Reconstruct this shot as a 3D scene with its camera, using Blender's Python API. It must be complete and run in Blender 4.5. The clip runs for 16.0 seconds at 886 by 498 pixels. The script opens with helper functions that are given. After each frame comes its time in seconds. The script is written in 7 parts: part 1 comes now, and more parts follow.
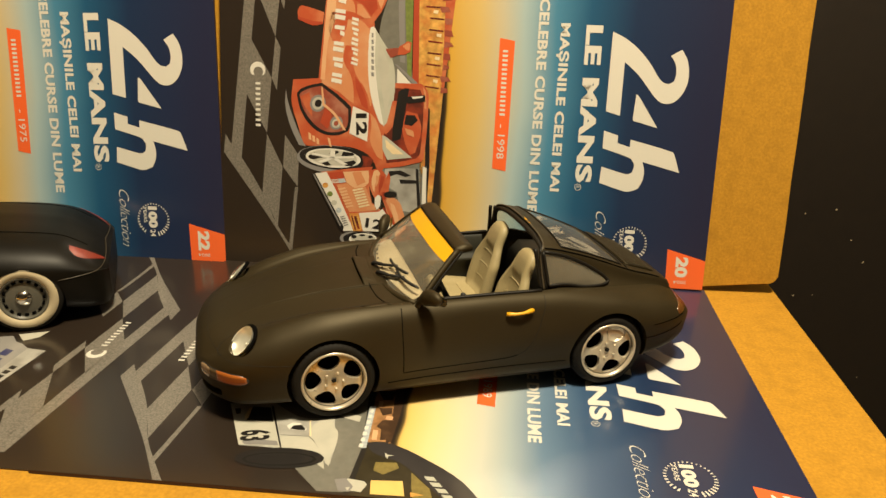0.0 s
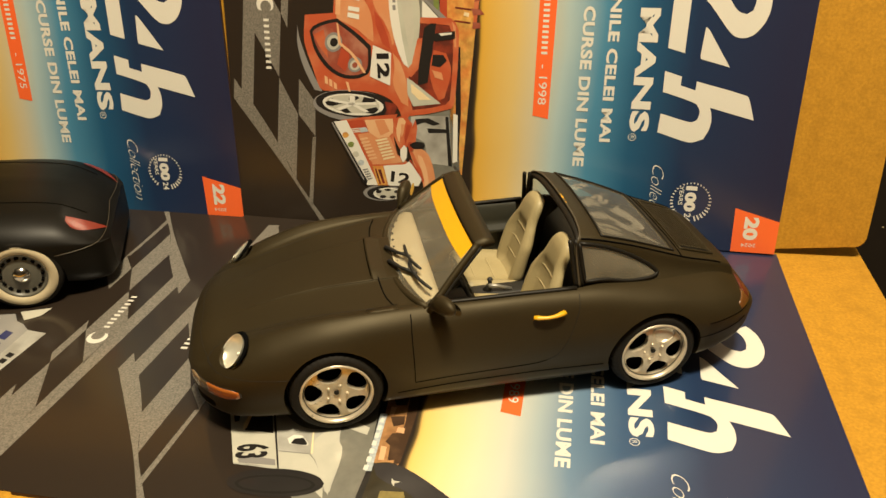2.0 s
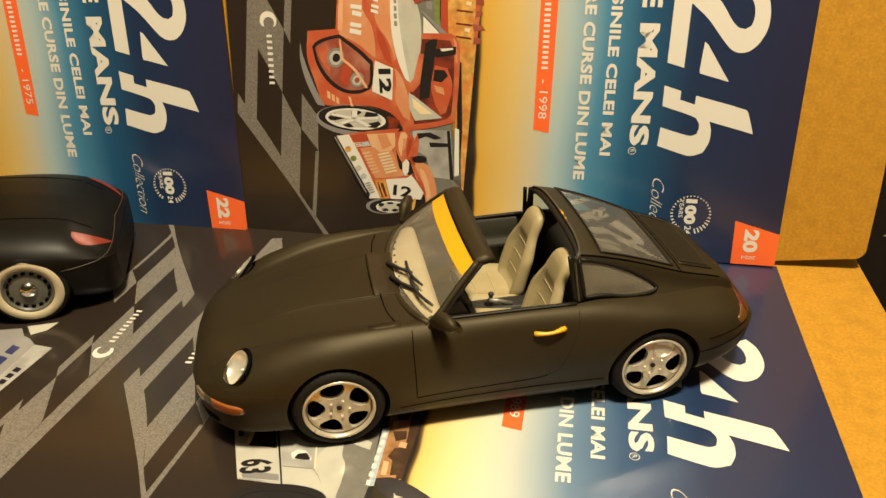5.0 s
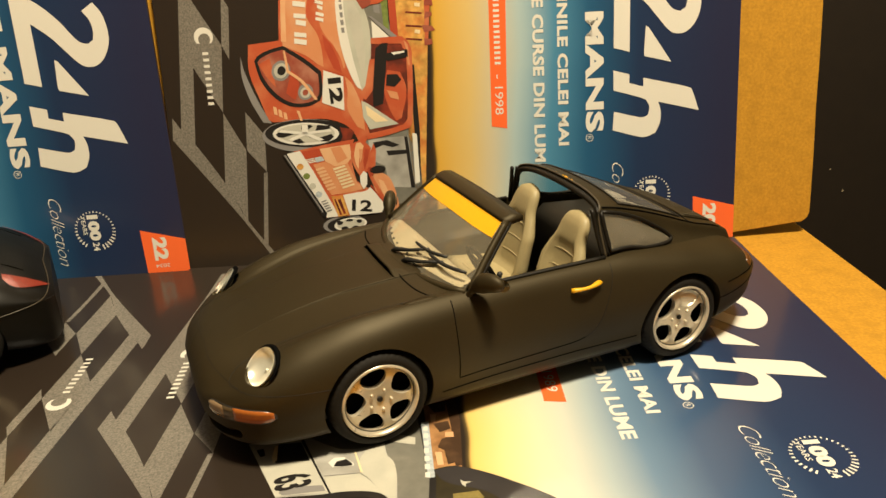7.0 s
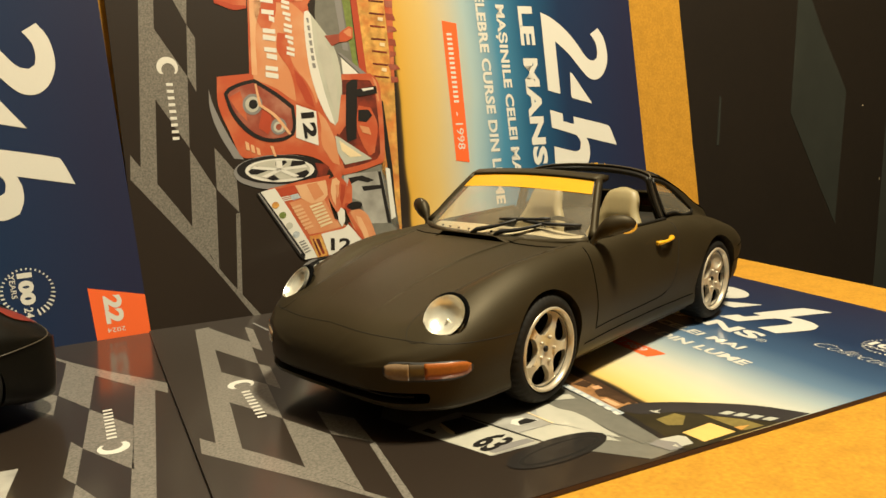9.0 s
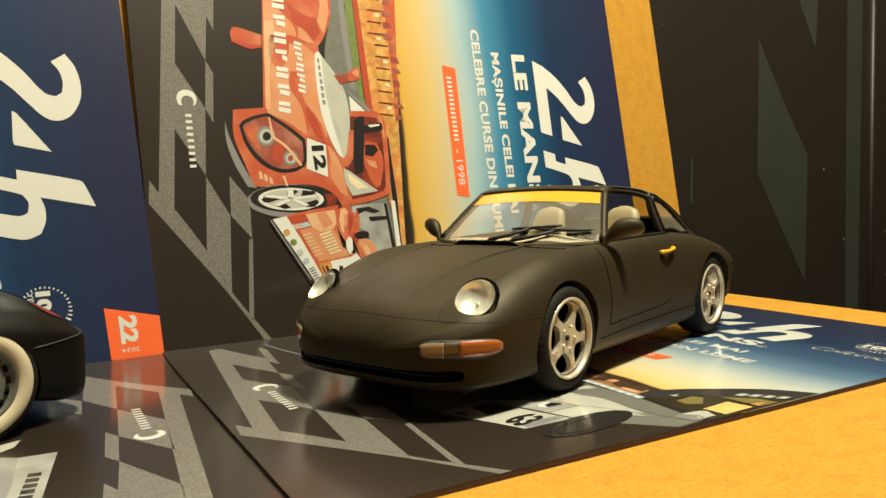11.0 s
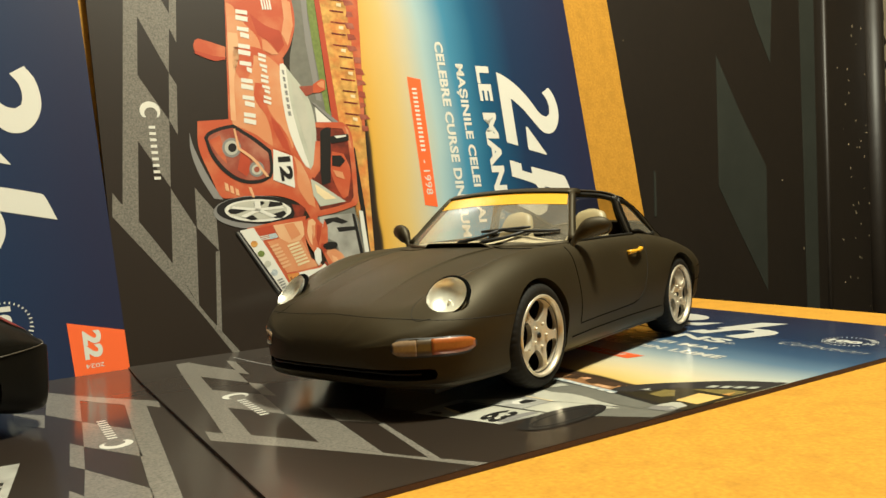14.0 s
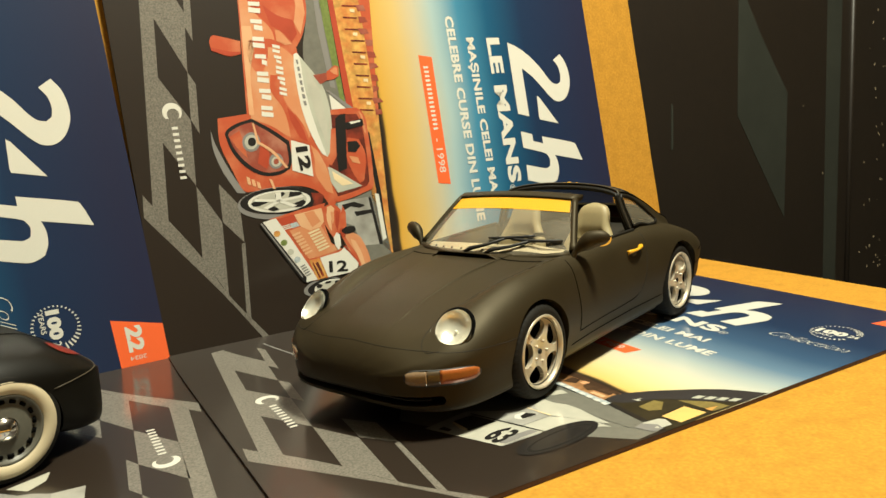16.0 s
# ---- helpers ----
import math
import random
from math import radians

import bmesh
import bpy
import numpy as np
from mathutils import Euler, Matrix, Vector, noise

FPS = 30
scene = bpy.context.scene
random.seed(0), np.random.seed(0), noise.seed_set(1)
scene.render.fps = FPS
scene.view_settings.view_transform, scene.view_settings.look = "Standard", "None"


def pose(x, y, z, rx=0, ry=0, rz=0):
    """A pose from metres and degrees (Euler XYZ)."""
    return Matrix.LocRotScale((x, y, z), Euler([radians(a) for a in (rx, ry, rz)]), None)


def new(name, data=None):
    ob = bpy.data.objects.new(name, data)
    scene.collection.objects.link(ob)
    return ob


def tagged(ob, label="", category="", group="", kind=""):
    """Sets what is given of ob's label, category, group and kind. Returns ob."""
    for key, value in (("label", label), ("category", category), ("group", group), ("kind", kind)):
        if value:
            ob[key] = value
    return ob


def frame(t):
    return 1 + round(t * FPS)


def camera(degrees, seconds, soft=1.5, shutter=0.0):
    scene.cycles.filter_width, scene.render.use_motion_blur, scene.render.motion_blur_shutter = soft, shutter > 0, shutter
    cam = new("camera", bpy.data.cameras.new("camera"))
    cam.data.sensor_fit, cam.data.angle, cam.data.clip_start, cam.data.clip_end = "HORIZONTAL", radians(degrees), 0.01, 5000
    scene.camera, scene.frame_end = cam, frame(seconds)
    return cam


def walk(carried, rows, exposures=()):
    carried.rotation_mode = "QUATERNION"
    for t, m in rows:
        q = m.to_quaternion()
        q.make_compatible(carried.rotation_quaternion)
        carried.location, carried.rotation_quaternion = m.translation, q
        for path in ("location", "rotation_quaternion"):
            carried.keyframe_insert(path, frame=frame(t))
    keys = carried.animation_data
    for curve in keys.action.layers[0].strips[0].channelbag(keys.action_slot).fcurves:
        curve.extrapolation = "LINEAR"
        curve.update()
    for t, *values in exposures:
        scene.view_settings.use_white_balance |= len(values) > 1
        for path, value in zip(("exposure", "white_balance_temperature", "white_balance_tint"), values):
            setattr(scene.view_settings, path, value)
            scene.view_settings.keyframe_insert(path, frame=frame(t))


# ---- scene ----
cam = camera(60.0, 16.0)
PATH = [
    (0, 0.16566, -0.43213, 0.19000, 68.301, -1.803, 4.667),
    (0.5, 0.16793, -0.41183, 0.20523, 64.172, -1.303, 7.653),
    (1, 0.17289, -0.38483, 0.20733, 60.718, -0.712, 8.192),
    (1.5, 0.17802, -0.37215, 0.21343, 59.625, 0.238, 9.277),
    (2, 0.17949, -0.36773, 0.21164, 59.152, 0.560, 9.344),
    (2.5, 0.17754, -0.36733, 0.21532, 59.262, 0.503, 9.358),
    (3, 0.17809, -0.36726, 0.21610, 59.341, 0.910, 9.619),
    (3.2, 0.17946, -0.36751, 0.21810, 59.180, 0.627, 9.488),
    (5.3, 0.18137, -0.36797, 0.21751, 59.576, 0.875, 9.524),
    (5.5, 0.18176, -0.36842, 0.21841, 59.685, 0.469, 9.342),
    (6, 0.18119, -0.36901, 0.21230, 60.404, -0.177, 7.515),
    (6.5, 0.15367, -0.37421, 0.19056, 63.176, 0.846, 2.871),
    (7, 0.11529, -0.37730, 0.16754, 66.581, 2.068, -3.772),
    (7.5, 0.07612, -0.37542, 0.14915, 69.699, 2.629, -10.202),
    (8, 0.03778, -0.36681, 0.12887, 72.995, 1.717, -17.526),
    (8.5, -0.00191, -0.35937, 0.11409, 77.357, 1.461, -22.349),
    (9, -0.03112, -0.35436, 0.09728, 79.241, 1.675, -27.066),
    (9.2, -0.03749, -0.35390, 0.09196, 81.081, 1.704, -27.793),
    (11.3, -0.05885, -0.36089, 0.06956, 85.830, 2.022, -30.002),
    (11.5, -0.06081, -0.36128, 0.07019, 86.021, 2.173, -30.452),
    (12, -0.06513, -0.36166, 0.06885, 86.338, 2.388, -30.890),
    (12.5, -0.06612, -0.36177, 0.06686, 86.676, 2.600, -31.148),
    (13, -0.06440, -0.36024, 0.06491, 86.884, 2.552, -31.466),
    (13.5, -0.06021, -0.36020, 0.06121, 87.080, 2.685, -31.921),
    (14, -0.05775, -0.35957, 0.06198, 87.285, 3.041, -32.027),
    (14.5, -0.05969, -0.36158, 0.06380, 87.653, 3.266, -32.293),
    (15, -0.06264, -0.36164, 0.06418, 87.806, 2.796, -32.122),
    (15.5, -0.06390, -0.36517, 0.07247, 86.181, 3.130, -31.338),
    (16, -0.05875, -0.37708, 0.10897, 79.659, 4.154, -30.420),
]
EXPOSURE = [(0.0, -0.02, 6050, 5), (6.5, 0.08, 6000, 6), (9.0, 0.2, 5800, 2), (11.5, 0.34, 5200, -3), (16.0, 0.32, 5200, -3)]
walk(cam, [(t, pose(*p)) for t, *p in PATH], EXPOSURE)

# ---- world and lamps ----
world = bpy.data.worlds.new("room_air")
world.use_nodes = True
world.node_tree.nodes["Background"].inputs[0].default_value = (1.0, 0.72, 0.42, 1)
world.node_tree.nodes["Background"].inputs[1].default_value = 0.005
scene.world = world


WARM = (1.0, 0.795, 0.525)
bulb = new("ceiling_bulb", bpy.data.lights.new("ceiling_bulb", "POINT"))
bulb.data.energy, bulb.data.color, bulb.data.shadow_soft_size = 95.0, WARM, 0.08
bulb.location = (0.27, -0.37, 1.07)

# ---- materials ----


def pbr(name, colour, rough=0.5, metal=0.0, grain=0.0, scale=800.0, bump=0.0, bump_scale=None, coat=0.0, coat_rough=0.05,
        stain=0.0, stain_scale=25.0, rough_var=0.0, second=None, ior=1.45):
    """A surface with grain at a fine scale, stains at a coarse one, and fine relief."""
    m = bpy.data.materials.new(name)
    m.use_nodes = True
    n, l = m.node_tree.nodes, m.node_tree.links
    b = n["Principled BSDF"]
    b.inputs["Roughness"].default_value, b.inputs["Metallic"].default_value, b.inputs["IOR"].default_value = rough, metal, ior
    b.inputs["Coat Weight"].default_value, b.inputs["Coat Roughness"].default_value = coat, coat_rough
    at = n.new("ShaderNodeTexCoord")
    fine = n.new("ShaderNodeTexNoise")
    fine.inputs["Scale"].default_value, fine.inputs["Detail"].default_value = scale, 4
    l.new(at.outputs["Object"], fine.inputs["Vector"])
    coarse = n.new("ShaderNodeTexNoise")
    coarse.inputs["Scale"].default_value, coarse.inputs["Detail"].default_value = stain_scale, 5
    l.new(at.outputs["Object"], coarse.inputs["Vector"])
    low = [c * (1 - grain) for c in colour]
    high = [min(1, c * (1 + grain)) for c in colour]
    mix = n.new("ShaderNodeMix")
    mix.data_type = "RGBA"
    mix.inputs[6].default_value, mix.inputs[7].default_value = (*low, 1), (*high, 1)
    l.new(fine.outputs["Fac"], mix.inputs[0])
    tone = n.new("ShaderNodeMix")
    tone.data_type = "RGBA"
    tone.inputs[7].default_value = (*(second or [c * 0.6 for c in colour]), 1)
    ramp = n.new("ShaderNodeMapRange")
    ramp.inputs[1].default_value, ramp.inputs[2].default_value = 0.45, 0.75
    ramp.inputs[4].default_value = stain
    l.new(coarse.outputs["Fac"], ramp.inputs[0])
    l.new(ramp.outputs[0], tone.inputs[0])
    l.new(mix.outputs[2], tone.inputs[6])
    l.new(tone.outputs[2], b.inputs["Base Color"])
    if rough_var:
        rr = n.new("ShaderNodeMapRange")
        rr.inputs[3].default_value, rr.inputs[4].default_value = max(0.02, rough - rough_var), rough + rough_var
        l.new(coarse.outputs["Fac"], rr.inputs[0])
        l.new(rr.outputs[0], b.inputs["Roughness"])
    if bump:
        tex = fine
        if bump_scale:
            tex = n.new("ShaderNodeTexNoise")
            tex.inputs["Scale"].default_value, tex.inputs["Detail"].default_value = bump_scale, 3
            l.new(at.outputs["Object"], tex.inputs["Vector"])
        bp = n.new("ShaderNodeBump")
        bp.inputs["Strength"].default_value, bp.inputs["Distance"].default_value = 1.0, bump
        l.new(tex.outputs["Fac"], bp.inputs["Height"])
        l.new(bp.outputs["Normal"], b.inputs["Normal"])
    return m


def clear(name, tint=(1, 1, 1), gloss_rough=0.03, power=1.0, dust=0.0):
    """Thin clear plastic: see-through, with a gloss that grows towards the rim."""
    m = bpy.data.materials.new(name)
    m.use_nodes = True
    n, l = m.node_tree.nodes, m.node_tree.links
    n.remove(n["Principled BSDF"])
    out = n["Material Output"]
    tr, gl, mx = n.new("ShaderNodeBsdfTransparent"), n.new("ShaderNodeBsdfGlossy"), n.new("ShaderNodeMixShader")
    fr, steep = n.new("ShaderNodeLayerWeight"), n.new("ShaderNodeMath")
    steep.operation = "POWER"
    steep.inputs[1].default_value = 3.2
    base_gloss = n.new("ShaderNodeMath")
    base_gloss.operation = "MULTIPLY_ADD"
    base_gloss.inputs[1].default_value, base_gloss.inputs[2].default_value = 0.9, 0.045
    tr.inputs[0].default_value = (*tint, 1)
    gl.inputs["Roughness"].default_value = gloss_rough
    mul = n.new("ShaderNodeMath")
    mul.operation = "MULTIPLY"
    mul.inputs[1].default_value = power
    l.new(fr.outputs["Facing"], steep.inputs[0])
    l.new(steep.outputs[0], base_gloss.inputs[0])
    l.new(base_gloss.outputs[0], mul.inputs[0])
    l.new(mul.outputs[0], mx.inputs[0])
    l.new(tr.outputs[0], mx.inputs[1])
    l.new(gl.outputs[0], mx.inputs[2])
    film, dusty, specks = n.new("ShaderNodeBsdfDiffuse"), n.new("ShaderNodeMixShader"), n.new("ShaderNodeTexNoise")
    film.inputs[0].default_value = (0.57, 0.50, 0.36, 1)
    specks.inputs["Scale"].default_value, specks.inputs["Detail"].default_value = 45, 3
    place = n.new("ShaderNodeTexCoord")
    l.new(place.outputs["Object"], specks.inputs["Vector"])
    layer = n.new("ShaderNodeMapRange")
    layer.inputs[1].default_value, layer.inputs[2].default_value, layer.inputs[3].default_value, layer.inputs[4].default_value = 0.3, 0.7, dust * 0.75, dust * 1.25
    l.new(specks.outputs["Fac"], layer.inputs[0])
    l.new(layer.outputs[0], dusty.inputs[0])
    l.new(mx.outputs[0], dusty.inputs[1])
    l.new(film.outputs[0], dusty.inputs[2])
    l.new(dusty.outputs[0], out.inputs[0])
    return m


INK = dict(rough=0.42, coat=1.0, coat_rough=0.15, grain=0.05, scale=2500, bump=0.00004, bump_scale=24)


def ink(name, colour, **more):
    m = pbr(name, colour, **{**INK, **more})
    m.node_tree.nodes["Principled BSDF"].inputs["Specular IOR Level"].default_value = 0.30
    return m


def cover_ink(name, stops):
    """Printed cover: colour bands that run across the page from its foot to its head."""
    m = ink(name, (0.5, 0.5, 0.5))
    n, l = m.node_tree.nodes, m.node_tree.links
    uv = n.new("ShaderNodeUVMap")
    uv.uv_map = "page"
    sep = n.new("ShaderNodeSeparateXYZ")
    l.new(uv.outputs[0], sep.inputs[0])
    wave = n.new("ShaderNodeTexNoise")
    wave.inputs["Scale"].default_value = 2.5
    l.new(uv.outputs[0], wave.inputs["Vector"])
    add = n.new("ShaderNodeMath")
    add.operation = "MULTIPLY_ADD"
    add.inputs[1].default_value = 0.05
    l.new(wave.outputs["Fac"], add.inputs[0])
    l.new(sep.outputs["Y"], add.inputs[2])
    ramp = n.new("ShaderNodeValToRGB")
    while len(ramp.color_ramp.elements) < len(stops):
        ramp.color_ramp.elements.new(0.5)
    for e, (p, c) in zip(ramp.color_ramp.elements, stops):
        e.position, e.color = p + 0.025, (*c, 1)
    l.new(add.outputs[0], ramp.inputs[0])
    l.new(ramp.outputs[0], n["Principled BSDF"].inputs["Base Color"])
    return m


SKY = [(0.0, (0.0225, 0.0158, 0.0110)), (0.455, (0.0225, 0.0158, 0.0110)), (0.46, (0.61, 0.35, 0.043)), (0.52, (0.61, 0.44, 0.155)), (0.565, (0.52, 0.475, 0.33)),
       (0.605, (0.365, 0.475, 0.49)), (0.665, (0.07, 0.22, 0.36)), (0.73, (0.018, 0.085, 0.18)), (0.82, (0.013, 0.029, 0.078)), (1.0, (0.018, 0.021, 0.055))]
COVER = cover_ink("cover_print", SKY)
PALE_SKY = SKY[:2] + [(0.46, (0.74, 0.50, 0.14)), (0.50, (0.74, 0.59, 0.29)), (0.54, (0.66, 0.59, 0.41)), (0.58, (0.52, 0.53, 0.46)), (0.615, (0.34, 0.40, 0.42)), (0.66, (0.125, 0.20, 0.30)), (0.72, (0.042, 0.085, 0.17))] + SKY[-2:]
PALE_COVER = cover_ink("pale_cover_print", PALE_SKY)
PAPER = pbr("page_edges", (0.055, 0.026, 0.016), rough=0.7, grain=0.5, scale=4000, bump=0.0001)
ASPHALT = ink("print_grey_grain", (0.165, 0.150, 0.126), grain=0.85, scale=1300)
TRACK = ink("print_road", (0.16, 0.155, 0.13), grain=0.2, scale=300)
GRASS_INK = ink("print_grass", (0.16, 0.20, 0.05), grain=0.4, scale=600)
RED = ink("print_red", (0.43, 0.085, 0.032), stain=0.9, second=(0.54, 0.20, 0.09), stain_scale=75)
PEACH = ink("print_peach", (0.64, 0.38, 0.20), stain=0.6, second=(0.62, 0.27, 0.12), stain_scale=80)
SKY_GREY = ink("print_pale_grey", (0.47, 0.455, 0.38), stain=0.5, second=(0.34, 0.34, 0.29), stain_scale=90)
RED_DARK = ink("print_dark_red", (0.38, 0.06, 0.025), stain=0.5, stain_scale=70)
ORANGE_PALE = ink("print_pale_orange", (0.55, 0.23, 0.10), stain=0.8, second=(0.60, 0.34, 0.18), stain_scale=70)
MAROON = ink("print_maroon", (0.10, 0.022, 0.014), stain=0.8, second=(0.35, 0.05, 0.02), stain_scale=120)
BROWN = ink("print_lamp_brown", (0.26, 0.06, 0.035), stain=0.8, second=(0.42, 0.20, 0.13), stain_scale=90)
STAND = ink("print_grandstand", (0.55, 0.30, 0.07), grain=0.85, scale=260, stain=0.9, second=(0.48, 0.10, 0.02), stain_scale=110)
STAND_BROWN = ink("print_brown_stand", (0.36, 0.19, 0.075), grain=0.6, scale=260, stain=0.9, second=(0.17, 0.075, 0.03), stain_scale=160)
DARK_BROWN = ink("print_dark_brown", (0.050, 0.027, 0.014), stain=0.7, second=(0.11, 0.06, 0.03), stain_scale=160)
OLIVE = ink("print_hillside", (0.032, 0.025, 0.011), grain=0.6, scale=200, stain=0.7, stain_scale=60)
INK_BLACK = ink("print_black", (0.016, 0.014, 0.013))
WHITE_INK = ink("print_white", (0.66, 0.64, 0.57))
CREAM = ink("print_cream", (0.74, 0.60, 0.36), stain=0.5, stain_scale=80)
SILVER_INK = ink("print_silver", (0.40, 0.39, 0.35), stain=0.9, second=(0.17, 0.16, 0.14), stain_scale=60)
# white print greyed down; some of the roadster's shadow is in the colour
SHADED_PANEL_INK = ink("print_shaded_white", (0.27, 0.26, 0.245), stain=0.4, second=(0.22, 0.21, 0.20), stain_scale=60)
GREY_INK = ink("print_grey", (0.22, 0.21, 0.20))
GLASS_INK = ink("print_glass_grey", (0.46, 0.46, 0.38), stain=0.5, stain_scale=60)
SKY_INK = ink("print_pale_blue", (0.40, 0.44, 0.46), grain=0.6, scale=700)
HUT_INK = ink("print_lit_hut", (0.74, 0.50, 0.15), stain=0.3, stain_scale=120)
HEDGE_INK = ink("print_olive", (0.20, 0.155, 0.045), grain=0.4, scale=500)
ARCH_INK = ink("print_arch", (0.034, 0.030, 0.030), stain=0.5, stain_scale=90)
BLUE_INK = ink("print_blue", (0.035, 0.04, 0.12))
LABEL_INK = ink("print_vermilion", (0.82, 0.135, 0.03))
BOARD = pbr("fibreboard", (0.445, 0.226, 0.019), rough=0.72, grain=0.36, scale=650, bump=0.00012, stain=0.55, stain_scale=130, second=(0.31, 0.153, 0.013))
BOARD.node_tree.nodes["Principled BSDF"].inputs["Specular IOR Level"].default_value = 0.12
BOARD.node_tree.nodes["Principled BSDF"].inputs["Specular IOR Level"].default_value = 0.2
DARK_WALL = pbr("dark_brown_paint", (0.0142, 0.0090, 0.0045), rough=0.52, grain=0.25, scale=90, stain=0.6, stain_scale=6, bump=0.0006, bump_scale=30)
DARK_WALL.node_tree.nodes["Principled BSDF"].inputs["Specular IOR Level"].default_value = 0.8
TEAL = pbr("grey_green_paint", (0.034, 0.036, 0.028), rough=0.55, grain=0.2, scale=60, stain=0.4, stain_scale=9)
CHIP = pbr("bare_plaster_chip", (0.26, 0.21, 0.125), rough=0.9, grain=0.3, scale=200)
ROOM = pbr("room_plaster", (0.075, 0.060, 0.040), rough=0.9, grain=0.1, scale=40)
CEILING = pbr("ceiling_paint", (0.26, 0.23, 0.19), rough=0.9, grain=0.05, scale=40)

BODY = pbr("satin_black_paint", (0.0180, 0.0129, 0.0051), rough=0.54, grain=0.25, scale=1500, stain=0.5, stain_scale=30, second=(0.0240, 0.0173, 0.0070), rough_var=0.08,
           bump=0.00001, bump_scale=2600)
BODY.node_tree.nodes["Principled BSDF"].inputs["Specular IOR Level"].default_value = 0.44
BODY.node_tree.nodes["Principled BSDF"].inputs["Specular Tint"].default_value = (1.0, 0.88, 0.62, 1)
BLACK_BODY = pbr("old_black_paint", (0.0042, 0.0034, 0.0019), rough=0.43, grain=0.25, scale=1500, stain=0.4, stain_scale=35, rough_var=0.08, bump=0.00001, bump_scale=2600)
BLACK_BODY.node_tree.nodes["Principled BSDF"].inputs["Specular IOR Level"].default_value = 0.24
GLOSS = pbr("black_trim", (0.0085, 0.0072, 0.0050), rough=0.50, grain=0.1)
GLOSS.node_tree.nodes["Principled BSDF"].inputs["Specular IOR Level"].default_value = 0.28
# near-black for joints; also puts shade into wheel insides and over the lamps
SEAM_AND_SHADE = pbr("panel_gap", (0.003, 0.003, 0.003), rough=0.9)
SEAM_AND_SHADE.node_tree.nodes["Principled BSDF"].inputs["Specular IOR Level"].default_value = 0.03
RUBBER = pbr("tyre_rubber", (0.0095, 0.0082, 0.0062), rough=0.72, grain=0.3, scale=2500, bump=0.00006)
RUBBER.node_tree.nodes["Principled BSDF"].inputs["Specular IOR Level"].default_value = 0.25
SILVER = pbr("wheel_silver", (0.66, 0.58, 0.44), rough=0.30, metal=0.50, grain=0.08, scale=3000, stain=0.35, stain_scale=160, rough_var=0.08)
STEEL = pbr("dull_steel", (0.34, 0.33, 0.30), rough=0.42, metal=0.7, grain=0.1)
SEAM_SOFT = pbr("soft_gap", (0.0055, 0.0045, 0.0026), rough=0.7)
RIM_GREY = pbr("dark_rim_paint", (0.10, 0.095, 0.075), rough=0.4, grain=0.15)
EDGE_WEAR = pbr("worn_black_edge", (0.055, 0.044, 0.027), rough=0.45, grain=0.2)
CHROME = pbr("chrome", (0.86, 0.84, 0.80), rough=0.10, metal=1.0)
REFLECTOR = pbr("lamp_reflector", (0.98, 0.93, 0.80), rough=0.28, metal=0.6, grain=0.12, scale=900, bump=0.00022, bump_scale=420, coat=0.6)
YELLOW = pbr("yellow_paint", (0.66, 0.35, 0.006), rough=0.35, grain=0.04)
TAN = pbr("beige_dash_plastic", (0.52, 0.45, 0.29), rough=0.5, grain=0.08, scale=900, stain=0.3, stain_scale=60)
PIPING = pbr("pale_piping", (0.40, 0.33, 0.18), rough=0.5)
AMBER = pbr("amber_lens", (0.34, 0.100, 0.016), rough=0.3, grain=0.25, scale=1200, coat=0.5)
WHITE_LENS = pbr("clear_lens", (0.22, 0.150, 0.085), rough=0.2, grain=0.25, scale=1300, coat=0.6)
DIVIDER = pbr("brown_lens", (0.075, 0.052, 0.026), rough=0.3, grain=0.2, scale=900, coat=0.5)
ROAD_LENS = pbr("bright_red_lens", (0.19, 0.024, 0.009), rough=0.35, grain=0.25, scale=900, coat=0.3)
RED_LENS = pbr("red_lens", (0.085, 0.012, 0.006), rough=0.35, grain=0.2, scale=900, coat=0.1)
DULL_AMBER = pbr("tail_amber", (0.11, 0.042, 0.008), rough=0.4, grain=0.2, scale=900, coat=0.1)
LINING = pbr("grey_green_lining", (0.024, 0.024, 0.017), rough=0.5, grain=0.15, stain=0.3, stain_scale=60)
CABIN = pbr("cabin_black", (0.016, 0.015, 0.013), rough=0.55, grain=0.15)
WHITEWALL = pbr("whitewall_rubber", (0.54, 0.46, 0.30), rough=0.5, grain=0.04, stain=0.2, stain_scale=70)
SEAT = pbr("tan_seat_plastic", (0.34, 0.28, 0.145), rough=0.48, grain=0.08, scale=900, stain=0.35, stain_scale=60)
GLASS = clear("clear_glazing", (0.96, 0.95, 0.92), 0.10, 1.1, 0.17)
LENS = clear("lamp_glass", (1.0, 1.0, 0.98), 0.04, 0.8)
QUARTER = clear("side_glazing", (0.95, 0.92, 0.83), 0.12, 0.4, 0.15)
SMOKE = clear("dusty_glazing", (0.92, 0.89, 0.80), 0.08, 1.1, 0.10)

# ---- builders ----


def mesh_object(name, bm, material, smooth=True):
    me = bpy.data.meshes.new(name)
    bm.to_mesh(me)
    bm.free()
    for m in material if isinstance(material, (list, tuple)) else [material]:
        me.materials.append(m)
    if smooth:
        for p in me.polygons:
            p.use_smooth = True
    return new(name, me)


def part(name, bm, material, parent, label="", smooth=True):
    ob = mesh_object(name, bm, material, smooth)
    ob.parent = parent
    return tagged(ob, label) if label else ob


def empty(name, m=None):
    ob = new(name)
    ob.empty_display_size = 0.02
    if m is not None:
        ob.matrix_world = m
    return ob


